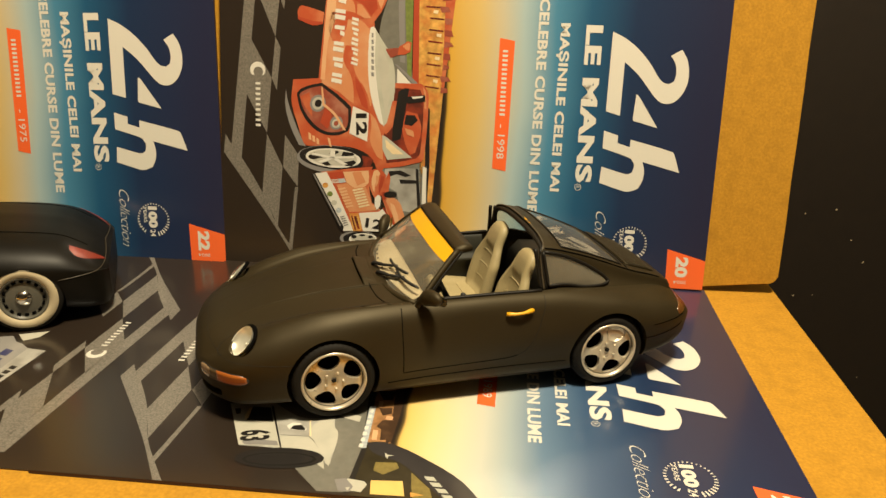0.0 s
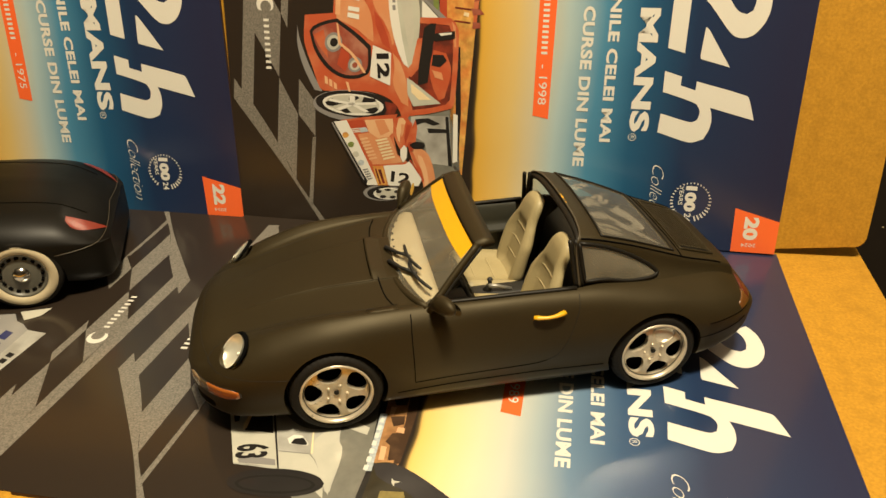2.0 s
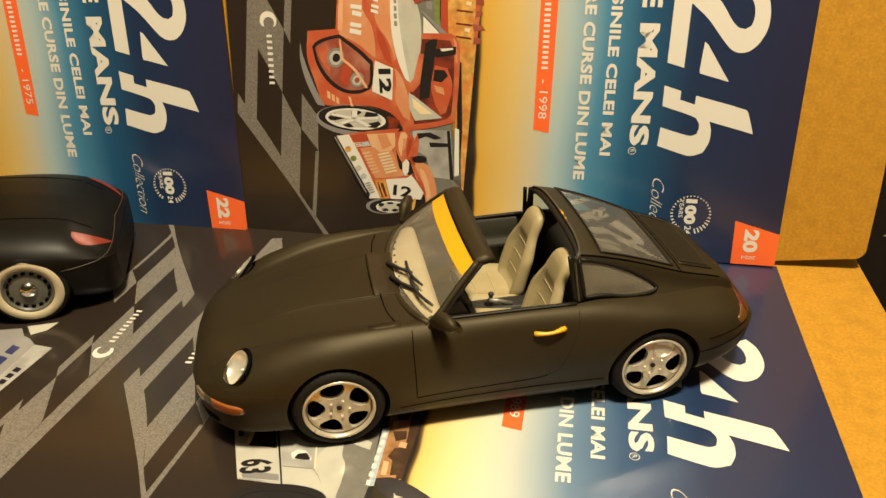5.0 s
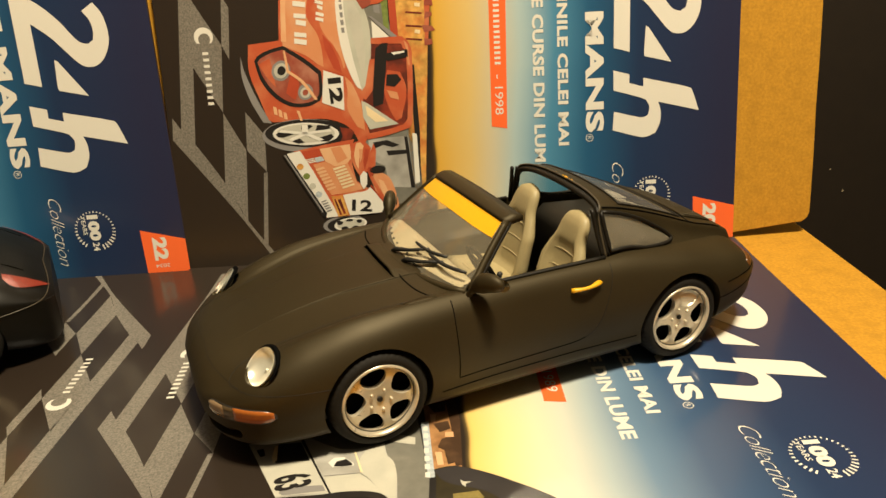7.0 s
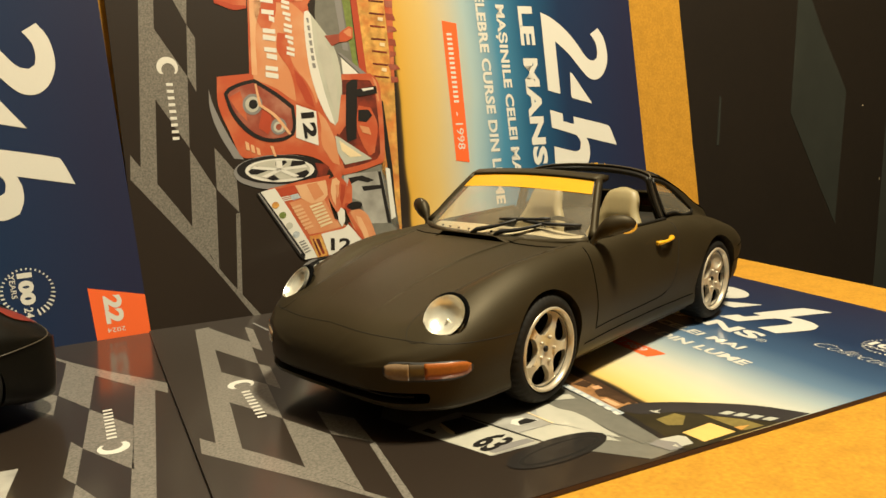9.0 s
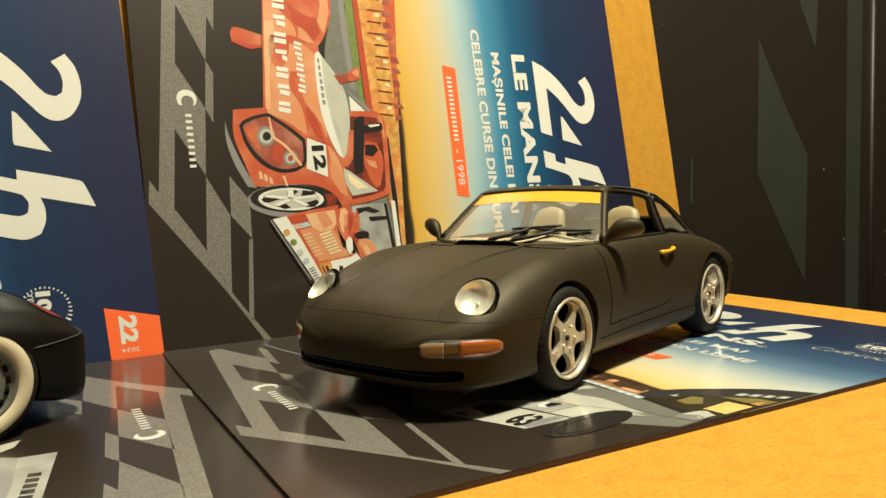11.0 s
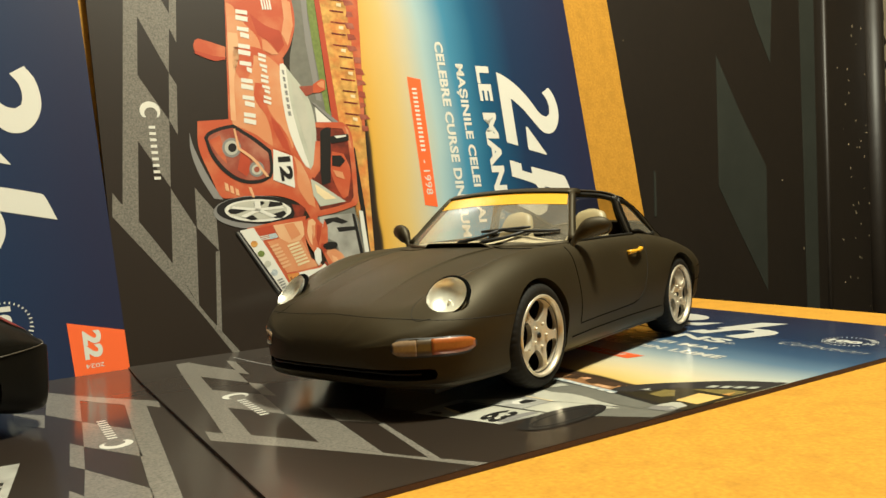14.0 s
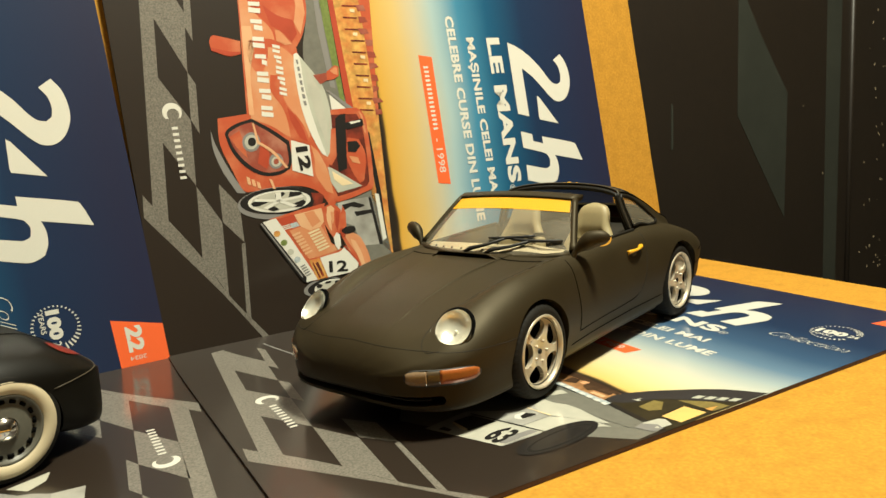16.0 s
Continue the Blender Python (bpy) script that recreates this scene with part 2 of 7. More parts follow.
def sharp(ob, degrees=35):
    """Hard creases where faces meet steeply."""
    me = ob.data
    bm = bmesh.new()
    bm.from_mesh(me)
    for e in bm.edges:
        if len(e.link_faces) == 2 and e.calc_face_angle(0) > radians(degrees):
            e.smooth = False
    bm.to_mesh(me)
    bm.free()
    return ob


def pchip(xs, ys):
    """A smooth curve through the points, without overshoot."""
    order = np.argsort(xs)
    x, y = np.array(xs, float)[order], np.array(ys, float)[order]
    h, d = np.diff(x), np.diff(y) / np.diff(x)
    m = np.zeros(len(x))
    for i in range(1, len(x) - 1):
        if d[i - 1] * d[i] > 0:
            a, b = 2 * h[i] + h[i - 1], h[i] + 2 * h[i - 1]
            m[i] = (a + b) / (a / d[i - 1] + b / d[i])
    m[0], m[-1] = d[0], d[-1]

    def at(q):
        q = min(max(q, x[0]), x[-1])
        i = min(max(int(np.searchsorted(x, q)) - 1, 0), len(h) - 1)
        s = (q - x[i]) / h[i]
        return ((1 + 2 * s) * (1 - s) ** 2 * y[i] + s * (1 - s) ** 2 * h[i] * m[i] + s * s * (3 - 2 * s) * y[i + 1] + s * s * (s - 1) * h[i] * m[i + 1])
    return at


def spline(points, steps):
    """Catmull-Rom curve through points."""
    p = [Vector(q) for q in points]
    p = [2 * p[0] - p[1], *p, 2 * p[-1] - p[-2]]
    out = []
    for i in range(1, len(p) - 2):
        for k in range(steps):
            s = k / steps
            out.append(0.5 * (2 * p[i] + (p[i + 1] - p[i - 1]) * s + (2 * p[i - 1] - 5 * p[i] + 4 * p[i + 1] - p[i + 2]) * s * s
                              + (3 * p[i] - p[i - 1] - 3 * p[i + 1] + p[i + 2]) * s ** 3))
    return out + [p[-2]]


def grid_bm(rows, closed=False, cap=False):
    """A bmesh from rows of points of equal length."""
    bm = bmesh.new()
    v = [[bm.verts.new(p) for p in r] for r in rows]
    n = len(rows[0])
    for i in range(len(v) - 1):
        for j in range(n if closed else n - 1):
            k = (j + 1) % n
            bm.faces.new((v[i][j], v[i][k], v[i + 1][k], v[i + 1][j]))
    if cap:
        bm.faces.new(v[0][::-1])
        bm.faces.new(v[-1])
    bmesh.ops.recalc_face_normals(bm, faces=bm.faces)
    return bm


def tube(points, radius, sides=8, flat=1.0, up=(0, 0, 1)):
    """A rod along points; radius may be a list; flat squeezes it across."""
    pts = [Vector(p) for p in points]
    rows = []
    for i, p in enumerate(pts):
        d = (pts[min(i + 1, len(pts) - 1)] - pts[max(i - 1, 0)]).normalized()
        a = d.cross(Vector(up))
        a = a.normalized() if a.length > 1e-6 else d.orthogonal().normalized()
        b = a.cross(d)
        r = radius[i] if isinstance(radius, (list, tuple)) else radius
        rows.append([p + a * r * math.cos(t) + b * r * flat * math.sin(t) for t in [k * math.tau / sides for k in range(sides)]])
    return grid_bm(rows, closed=True, cap=True)


def lathe(profile, sides=40, axis="y"):
    """Turns (radius, along) points about an axis."""
    rows = []
    for k in range(sides):
        c, s = math.cos(k * math.tau / sides), math.sin(k * math.tau / sides)
        rows.append([(r * c, a, r * s) if axis == "y" else (r * c, r * s, a) for r, a in profile])
    rows.append(rows[0])
    bm = grid_bm(rows)
    bmesh.ops.remove_doubles(bm, verts=bm.verts, dist=1e-7)
    bmesh.ops.recalc_face_normals(bm, faces=bm.faces)
    return bm


def box_bm(x0, x1, y0, y1, z0, z1, bevel=0.0, cuts=2):
    bm = bmesh.new()
    bmesh.ops.create_cube(bm, size=1, matrix=Matrix.LocRotScale(((x0 + x1) / 2, (y0 + y1) / 2, (z0 + z1) / 2), None, (x1 - x0, y1 - y0, z1 - z0)))
    if bevel:
        bmesh.ops.bevel(bm, geom=bm.edges[:], offset=bevel, segments=cuts, affect="EDGES", profile=0.6)
    return bm


def carve(ob, cutters):
    """Cuts the cutters out of ob and removes them."""
    for c in cutters:
        mod = ob.modifiers.new("cut", "BOOLEAN")
        mod.operation, mod.object, mod.solver = "DIFFERENCE", c, "EXACT"
    bpy.context.view_layer.update()
    me = bpy.data.meshes.new_from_object(ob.evaluated_get(bpy.context.evaluated_depsgraph_get()))
    ob.modifiers.clear()
    ob.data = me
    for c in cutters:
        bpy.data.objects.remove(c)
    for p in me.polygons:
        p.use_smooth = True
    return ob


def text_bm(body, size, shear=0.0, space=1.0, bold=0.0):
    """Flat lettering with the built-in font, from x = 0 rightwards."""
    cu = bpy.data.curves.new("lettering", "FONT")
    cu.body, cu.size, cu.shear, cu.space_character, cu.resolution_u, cu.offset = body, size, shear, space, 3, bold
    ob = new("lettering", cu)
    bpy.context.view_layer.update()
    me = bpy.data.meshes.new_from_object(ob.evaluated_get(bpy.context.evaluated_depsgraph_get()))
    bm = bmesh.new()
    bm.from_mesh(me)
    bpy.data.objects.remove(ob)
    return bm


# ---- the room ----
ground = tagged(mesh_object("floor", box_bm(-2.2, 2.4, -2.6, 0.26, -0.92, -0.90), ROOM, False), "plain floor of the dim room", "floor", kind="structure")
ceiling = tagged(mesh_object("ceiling", box_bm(-2.2, 2.4, -2.6, 0.26, 1.60, 1.64), CEILING, False), "plain grey-beige ceiling", "ceiling", kind="structure")
for nm, b in (("wall_west", (-2.24, -2.2, -2.6, 0.26)), ("wall_east", (2.4, 2.44, -2.6, 0.26)), ("wall_south", (-2.24, 2.44, -2.64, -2.6))):
    tagged(mesh_object(nm, box_bm(b[0], b[1], b[2], b[3], -0.92, 1.64), ROOM, False), "plain plaster wall of the dim room", "wall", kind="structure")
wall_north = tagged(mesh_object("wall_north", box_bm(-2.24, 2.44, 0.245, 0.32, -0.92, 1.64), DARK_WALL, False), "dark brown painted panel wall behind the display", "wall", kind="structure")


def flat_poly(points, y, depth):
    """A thin upright plate with the outline points (x, z), its face towards -y."""
    bm = bmesh.new()
    a = [bm.verts.new((x, y, z)) for x, z in points]
    f = bm.faces.new(a)
    r = bmesh.ops.extrude_face_region(bm, geom=[f])
    bmesh.ops.translate(bm, vec=(0, depth, 0), verts=[g for g in r["geom"] if isinstance(g, bmesh.types.BMVert)])
    bmesh.ops.recalc_face_normals(bm, faces=bm.faces)
    return bm


for pts in (((0.714, 0.231), (0.755, 0.165), (0.803, 0.098), (0.798, -0.058), (0.75, 0.015), (0.711, 0.075)),
            ((0.745, 0.38), (0.83, 0.38), (0.817, 0.228), (0.79, 0.275)),
            ((0.882, 0.45), (0.915, 0.45), (0.905, -0.30), (0.880, -0.30))):
    part("painted_patch", flat_poly(pts, 0.2446, 0.002), TEAL, wall_north, "faded grey-green painted shape", False)
part("panel_ridge", tube([(0.936, 0.244, 0.5), (0.930, 0.244, -0.4)], 0.004, 6), DARK_WALL, wall_north, "narrow raised panel ridge")
part("panel_ridge", tube([(1.045, 0.240, 0.5), (1.050, 0.240, -0.4)], 0.014, 8), DARK_WALL, wall_north, "dark upright batten")
rng = random.Random(4)
chip_rows = [[(1.082 + 0.006 * math.sin(k * 1.7) + 0.004 * math.sin(k * 4.1), 0.2445, 0.19 + 0.25 * k / 24), (1.30, 0.2445, 0.15 + 0.25 * k / 24)] for k in range(25)]
part("bare_patch", grid_bm(chip_rows), CHIP, wall_north, "pale bare plaster where paint flaked off", False)
bm = bmesh.new()
for k in range(80):
    x, z = rng.uniform(0.40, 0.93) if k % 9 == 0 else rng.gauss(1.005, 0.022), rng.uniform(-0.25, 0.35)
    w, h = rng.uniform(0.0005, 0.0014), rng.uniform(0.0008, 0.0038)
    bmesh.ops.create_cube(bm, size=1, matrix=Matrix.LocRotScale((x, 0.2450, z), Euler((0, rng.uniform(-0.4, 0.4), 0)), (w, 0.0012, h)))
part("paint_flecks", bm, CHIP, wall_north, "small pale scratches and flecks", False)["kind"] = "stuff"

for x, z, r in ((0.444, -0.025, 0.0011), (0.470, -0.020, 0.0013), (0.489, -0.048, 0.0010), (0.449, -0.106, 0.0012), (0.466, -0.104, 0.0009), (0.835, 0.080, 0.0014), (0.940, 0.058, 0.0012)):
    part("chip", lathe([(0.00001, -0.0006), (r * 0.7, -0.0004), (r, 0.0006)], 8), CHIP, wall_north, "small pale chip in the paint").location = (x, 0.2450, z)
part("pale_scrape", flat_poly([(0.5995, 0.045), (0.6025, 0.045), (0.6035, 0.094), (0.6010, 0.096)], 0.2442, 0.002), TEAL, wall_north, "dull grey scrape", False)

# ---- boards ----
base = tagged(mesh_object("base_board", box_bm(-0.46, 0.3392, -0.62, 0.074, -0.0049, -0.0017, 0.0004), BOARD), "flat brown fibreboard sheet under the magazines", "board")
table = tagged(empty("table"), "plain dark table under the fibreboard sheet", "table")
part("tabletop", box_bm(-0.50, 0.335, -0.66, 0.07, -0.035, -0.0051, 0.002), DARK_WALL, table)
for x in (-0.46, 0.29):
    for y in (-0.62, 0.03):
        part("leg", box_bm(x - 0.025, x + 0.025, y - 0.025, y + 0.025, -0.90, -0.035, 0.002), DARK_WALL, table)
LEAN = math.degrees(math.atan(0.176))
edge = [(-0.40, 0.275), (-0.40, 0.0), (0.2700, 0.0005), (0.3000, 0.0036), (0.3300, 0.0068)]
edge += [(0.3320 + 0.0062 * math.cos(radians(-80 + 16 * k)), 0.0130 + 0.0062 * math.sin(radians(-80 + 16 * k))) for k in range(6)]
edge += [(0.3383 + 0.0002 * math.sin(k * 2.3), 0.020 + 0.025 * k) for k in range(10)] + [(0.3380, 0.275)]
bm = flat_poly(edge, 0.0, 0.0032)
bmesh.ops.bevel(bm, geom=[e for e in bm.edges if abs(e.verts[0].co.y - e.verts[1].co.y) < 1e-6], offset=0.0004, segments=2, affect="EDGES")
back = mesh_object("back_board", bm, BOARD, False)
back.matrix_world = pose(0, 0.0042, -0.0016, -LEAN, 0, 0.0)
tagged(back, "upright fibreboard sheet leaning behind the magazines", "board")

# ---- magazines ----
PW, PH = 0.2036, 0.2926


class Page:
    """Maps page places (a: from the left edge, b: from the foot, in mm) onto a sheet with four given corners."""

    def __init__(self, foot_left, foot_right, head_left, head_right, curl=None, hump=0.0):
        self.curl, self.hump = curl, hump
        self.c = [Vector(p) for p in (foot_left, foot_right, head_left, head_right)]
        self.n = (self.c[1] - self.c[0]).cross(self.c[2] - self.c[0]).normalized()

    def at(self, a, b, h=0.0):
        u, w = a / 1000 / PW, b / 1000 / PH
        p = (1 - u) * (1 - w) * self.c[0] + u * (1 - w) * self.c[1] + (1 - u) * w * self.c[2] + u * w * self.c[3]
        if self.curl:
            near, foot, head = self.curl
            d = min(1.0, max(0.0, (a if near else PW * 1000 - a) / 45))
            h += (foot * (1 - w) + head * w) * (1 - d) ** 2
        h += self.hump * math.exp(-((a - 118) / 58) ** 2 - ((b - 88) / 46) ** 2)
        return p + self.n * h


LAYER = 0.00006


def magazine(page, label, thick, print_=None):
    mag = tagged(empty("magazine"), label, "magazine", "motor racing magazines")
    page.mag = mag
    na, nb = 30, 42
    uvs, rows = [], []
    for i in range(na + 1):
        rows.append([page.at(PW * 1000 * i / na, PH * 1000 * j / nb) for j in range(nb + 1)])
    bm = grid_bm(rows)
    layer = bm.loops.layers.uv.new("page")
    bm.verts.ensure_lookup_table()
    for f in bm.faces:
        for lp in f.loops:
            k = lp.vert.index
            lp[layer].uv = ((k // (nb + 1)) / na, (k % (nb + 1)) / nb)
    for f in bm.faces:
        if f.normal.dot(page.n) < 0:
            f.normal_flip()
    part("cover", bm, print_ or COVER, mag)
    ring = [(i / na, 0.0) for i in range(na)] + [(1.0, j / nb) for j in range(nb)] + [(1 - i / na, 1.0) for i in range(na)] + [(0.0, 1 - j / nb) for j in range(nb)]
    ring = [(u * PW * 1000, w * PH * 1000) for u, w in ring]
    block = grid_bm([[page.at(q, r, -0.00012) for q, r in ring], [page.at(q, r, -thick) for q, r in ring]], closed=True)
    part("page_block", block, PAPER, mag, "dark red-brown page edges", False)
    rows = [[page.at(PW * 1000 * i / na, PH * 1000 * j / nb, -thick) for j in range(nb + 1)] for i in range(na + 1)]
    part("back_cover", grid_bm(rows), INK_BLACK, mag, "plain back cover", False)
    return mag


def rounded(pts, limit=38, steps=4):
    """Curves through the blunt corners of an outline, keeping the sharp ones."""
    n, out = len(pts), []
    turn = [abs((pts[i] - pts[i - 1]).angle(pts[(i + 1) % n] - pts[i], 0.0)) for i in range(n)]
    for i in range(n):
        p, q = pts[i], pts[(i + 1) % n]
        d = q - p
        ta = d if turn[i] > radians(limit) else (q - pts[i - 1]).normalized() * d.length
        tb = d if turn[(i + 1) % n] > radians(limit) else (pts[(i + 2) % n] - p).normalized() * d.length
        if (ta - d).length + (tb - d).length < 0.02 * d.length:
            out.append(p)
            continue
        for k in range(steps):
            s = k / steps
            out.append(p * (2 * s ** 3 - 3 * s * s + 1) + ta * (s ** 3 - 2 * s * s + s) + q * (3 * s * s - 2 * s ** 3) + tb * (s ** 3 - s * s))
    return out


def shape(page, name, material, layer, flat, label=""):
    """A printed shape: outline in page mm."""
    bm = bmesh.new()
    pts = [Vector((flat[i], flat[i + 1])) for i in range(0, len(flat), 2)]
    if len(pts) > 6:
        pts = rounded(pts)
    f = bm.faces.new([bm.verts.new((p.x, p.y, 0)) for p in pts])
    f.normal_update()
    if f.normal.z < 0:
        f.normal_flip()
    bmesh.ops.triangulate(bm, faces=[f])
    if page.hump or page.curl:
        for _ in range(4):   # short edges, so that the print follows the bowed page
            long_edges = [e for e in bm.edges if e.calc_length() > 11]
            if not long_edges:
                break
            bmesh.ops.subdivide_edges(bm, edges=long_edges, cuts=1)
            bmesh.ops.triangulate(bm, faces=bm.faces[:])
    for v in bm.verts:
        v.co = page.at(v.co.x, v.co.y, layer * LAYER)
    bm.normal_update()
    if sum(g.normal.dot(page.n) for g in bm.faces) < 0:
        bmesh.ops.reverse_faces(bm, faces=bm.faces[:])
    return part(name, bm, material, page.mag, label, False)


def words(page, body, a, b, width, height, material=None, layer=3, shear=0.0, name="lettering", space=1.0, bold=0.0, turn=0.0):
    """Lettering set to a given width and height, with its foot at b and its start at a."""
    bm = text_bm(body, 1.0, shear, space, bold)
    xs, ys = [v.co.x for v in bm.verts], [v.co.y for v in bm.verts]
    x0, x1, y0, y1 = min(xs), max(xs), min(ys), max(ys)
    for v in bm.verts:
        p, q = (v.co.x - x0) / (x1 - x0) * width, (v.co.y - y0) / (y1 - y0) * height
        c, s = math.cos(radians(turn)), math.sin(radians(turn))
        v.co = page.at(a + p * c - q * s, b + p * s + q * c, layer * LAYER)
    bmesh.ops.recalc_face_normals(bm, faces=bm.faces)
    for f in bm.faces:
        if f.normal.dot(page.n) < 0:
            f.normal_flip()
    return part(name, bm, material or WHITE_INK, page.mag, "", False)


def bars(page, a, b, count, pitch, w, h, material=None, layer=4, slant=0.0, name="word_bar"):
    """A row of plain bars in place of a mark or an unreadable word."""
    for k in range(count):
        x = a + k * pitch
        shape(page, name, material or WHITE_INK, layer, (x, b, x + w, b, x + w + slant, b + h, x + slant, b + h))


def disc(page, name, a, b, r, material, layer, n=18, squeeze=1.0):
    pts = []
    for k in range(n):
        pts += [a + r * math.cos(k * math.tau / n), b + r * squeeze * math.sin(k * math.tau / n)]
    return shape(page, name, material, layer, pts)


def cover_design(page, issue, year_bars, word_count):
    """What all the covers share: the chequered strip, the mark, the title block, the seal and the corner tag."""
    for q in ((9.4, 18.5, 8.6, 24.7, 139.0, 12.3, 131.2, 6.2), (10.0, 24.5, 37.8, 36.6, 67.5, 33.2, 39.9, 21.4), (68.7, 18.4, 91.2, 30.9, 123.7, 28.0, 101.1, 15.8),
              (15.6, 39.0, 21.2, 41.6, 52.1, 38.4, 45.1, 35.7), (67.5, 33.2, 73.6, 36.3, 98.2, 34.0, 91.2, 30.9)):
        shape(page, "chequer", ASPHALT, 1, q)
    for q in ((124.2, 28.0, 143.3, 37.5, 179.7, 34.6, 159.5, 25.0), (124.1, 39.0, 136.2, 47.5, 154.9, 46.8, 143.3, 37.8), (155.4, 45.2, 155.0, 47.1, 195.3, 43.5, 192.3, 41.5),
              (125.3, 2.5, 131.2, 6.2, 139.0, 12.3, 159.5, 25.0, 179.7, 34.6, 203.6, 51.0, 203.6, 47.6, 178.3, 31.6, 136.2, 1.4)):
        shape(page, "chequer", ASPHALT, 1, q)
    # publisher's mark: a crescent and a short row of plain bars
    ring = []
    for k in range(15):
        t = radians(50 + 260 * k / 14)
        ring += [86.8 + 4.6 * math.cos(t), 22.6 + 4.6 * math.sin(t)]
    for k in range(15):
        t = radians(310 - 260 * k / 14)
        ring += [88.0 + 2.9 * math.cos(t), 22.9 + 2.9 * math.sin(t)]
    shape(page, "crescent_mark", WHITE_INK, 3, ring, "white crescent mark")
    bars(page, 94.0, 21.2, 9, 3.05, 1.35, 2.9, layer=3)
    # the large figures and letter of the title, as plain shapes
    shape(page, "title_figure", WHITE_INK, 3, (57.6, 227.6, 60.7, 234.5, 66.3, 242.4, 74.2, 249.9, 81.4, 255.0, 84.3, 258.0, 85.2, 261.4, 83.5, 264.0, 79.5, 264.8, 74.2, 264.0, 69.6, 261.0,
                                               66.0, 266.9, 71.4, 270.3, 79.0, 271.9, 85.9, 271.3, 92.4, 268.0, 95.8, 263.4, 95.8, 258.3, 93.2, 254.5, 88.0, 250.0, 80.4, 243.4, 73.9, 235.6, 104.0, 235.4, 101.8, 227.2))
    shape(page, "title_figure", WHITE_INK, 3, (91.5, 243.7, 92.6, 245.3, 110.0, 257.2, 106.5, 243.2, 104.9, 242.8))
    shape(page, "title_letter", WHITE_INK, 3, (112.8, 227.1, 115.2, 235.4, 119.5, 235.3, 121.6, 242.6, 117.2, 242.7, 123.2, 267.0, 124.8, 268.4, 135.0, 272.0, 129.7, 250.6, 134.3, 251.9, 140.2, 251.6, 145.4, 249.3,
                                               147.3, 244.5, 147.2, 240.9, 143.1, 226.7, 133.6, 227.3, 136.8, 239.4, 137.2, 242.7, 136.0, 245.2, 131.8, 245.9, 128.3, 244.0, 126.8, 240.3, 122.9, 227.1))
    words(page, "LE MANS", 54.5, 212.5, 89.0, 9.6, bold=0.045, space=1.04)
    words(page, "R", 145.5, 213.6, 1.6, 1.8)
    for k in range(2):   # ring round the small letter
        half = [radians(180 * k + 18 * j) for j in range(11)]
        ring = [q for t in half for q in (146.3 + 1.95 * math.cos(t), 214.5 + 1.95 * math.sin(t))]
        ring += [q for t in half[::-1] for q in (146.3 + 1.65 * math.cos(t), 214.5 + 1.65 * math.sin(t))]
        shape(page, "small_ring", WHITE_INK, 3, ring)
    words(page, "MAȘINILE CELEI MAI", 54.0, 196.6, 95.5, 7.4, bold=0.035, space=1.04)
    words(page, "CELEBRE CURSE DIN LUME", 41.0, 185.6, 122.0, 5.8, bold=0.035, space=1.04)
    # vermilion label with the subject of the issue; the make's name is a plain bar
    shape(page, "label_strip", LABEL_INK, 2, (63.4, 164.2, 64.8, 172.8, 139.2, 171.6, 137.8, 163.6), "vermilion label strip")
    bars(page, 70.0, 166.2, word_count + 5, 2.55, 1.25, 3.0, layer=3)
    words(page, "- " + year_bars, 112.0, 165.8, 20.0, 4.2)
    words(page, "Collection", 160.0, 226.4, 36.0, 6.0, shear=0.5, space=0.9, bold=-0.022)
    # seal of dashes, longest towards the head
    span = pchip((20, 60, 95, 180, 260, 320), (2.8, 2.2, 1.2, 0.8, 1.2, 1.8))
    for k in range(30):
        deg = 18 + 305 * k / 29
        t, w, long_ = radians(deg), radians(1.7 if deg < 270 and deg > 70 else 2.2), span(deg) / 2
        q = []
        for rr, tt in ((9.6 - long_, t - w), (9.6 + long_, t - w), (9.6 + long_, t + w), (9.6 - long_, t + w)):
            q += [178.0 + rr * math.cos(tt), 247.4 + rr * math.sin(tt)]
        shape(page, "seal_dash", WHITE_INK, 3, q)
    words(page, "100", 170.0, 244.2, 13.6, 5.8, bold=0.06)
    words(page, "YEARS", 170.2, 241.2, 10.0, 2.2, bold=0.01)
    words(page, "24", 184.6, 245.0, 4.4, 3.4, bold=0.02)
    shape(page, "corner_tag", LABEL_INK, 2, (180.1, 270.0, 186.2, PH * 1000, PW * 1000, PH * 1000, PW * 1000, 270.6), "vermilion corner tag")
    words(page, issue, 184.4, 275.4, 12.4, 7.4, bold=0.05)
    words(page, "2024", 198.7, 282.7, 7.4, 1.9, WHITE_INK, turn=-90)


p20 = Page((-0.0025, 0.0363, 0.2029), (-0.0018, -0.0001, 0.0013), (0.292, 0.0355, 0.2041), (0.2927, -0.001, 0.0016))
magazine(p20, "upright racing magazine with a red car on its cover", 0.0022)
cover_design(p20, "20", "1998", 10)
p22 = Page((-0.2989, 0.0308, 0.1904), (-0.2909, -0.0016, -0.0050), (-0.0072, 0.0345, 0.2015), (0.0001, -0.0008, 0.0006))
magazine(p22, "upright racing magazine with a navy and yellow cover", 0.0022)
cover_design(p22, "22", "1975", 9)
pR = Page((-0.0005, 0.001, 0.0), (-0.0045, -0.2062, 0.0), (0.2945, 0.0008, 0.0), (0.2935, -0.2065, 0.0), (True, 0.0016, 0.0006), 0.0013)
magazine(pR, "glossy racing magazine lying flat with a silver car on its cover", 0.0016, PALE_COVER)
cover_design(pR, "21", "1989", 10)
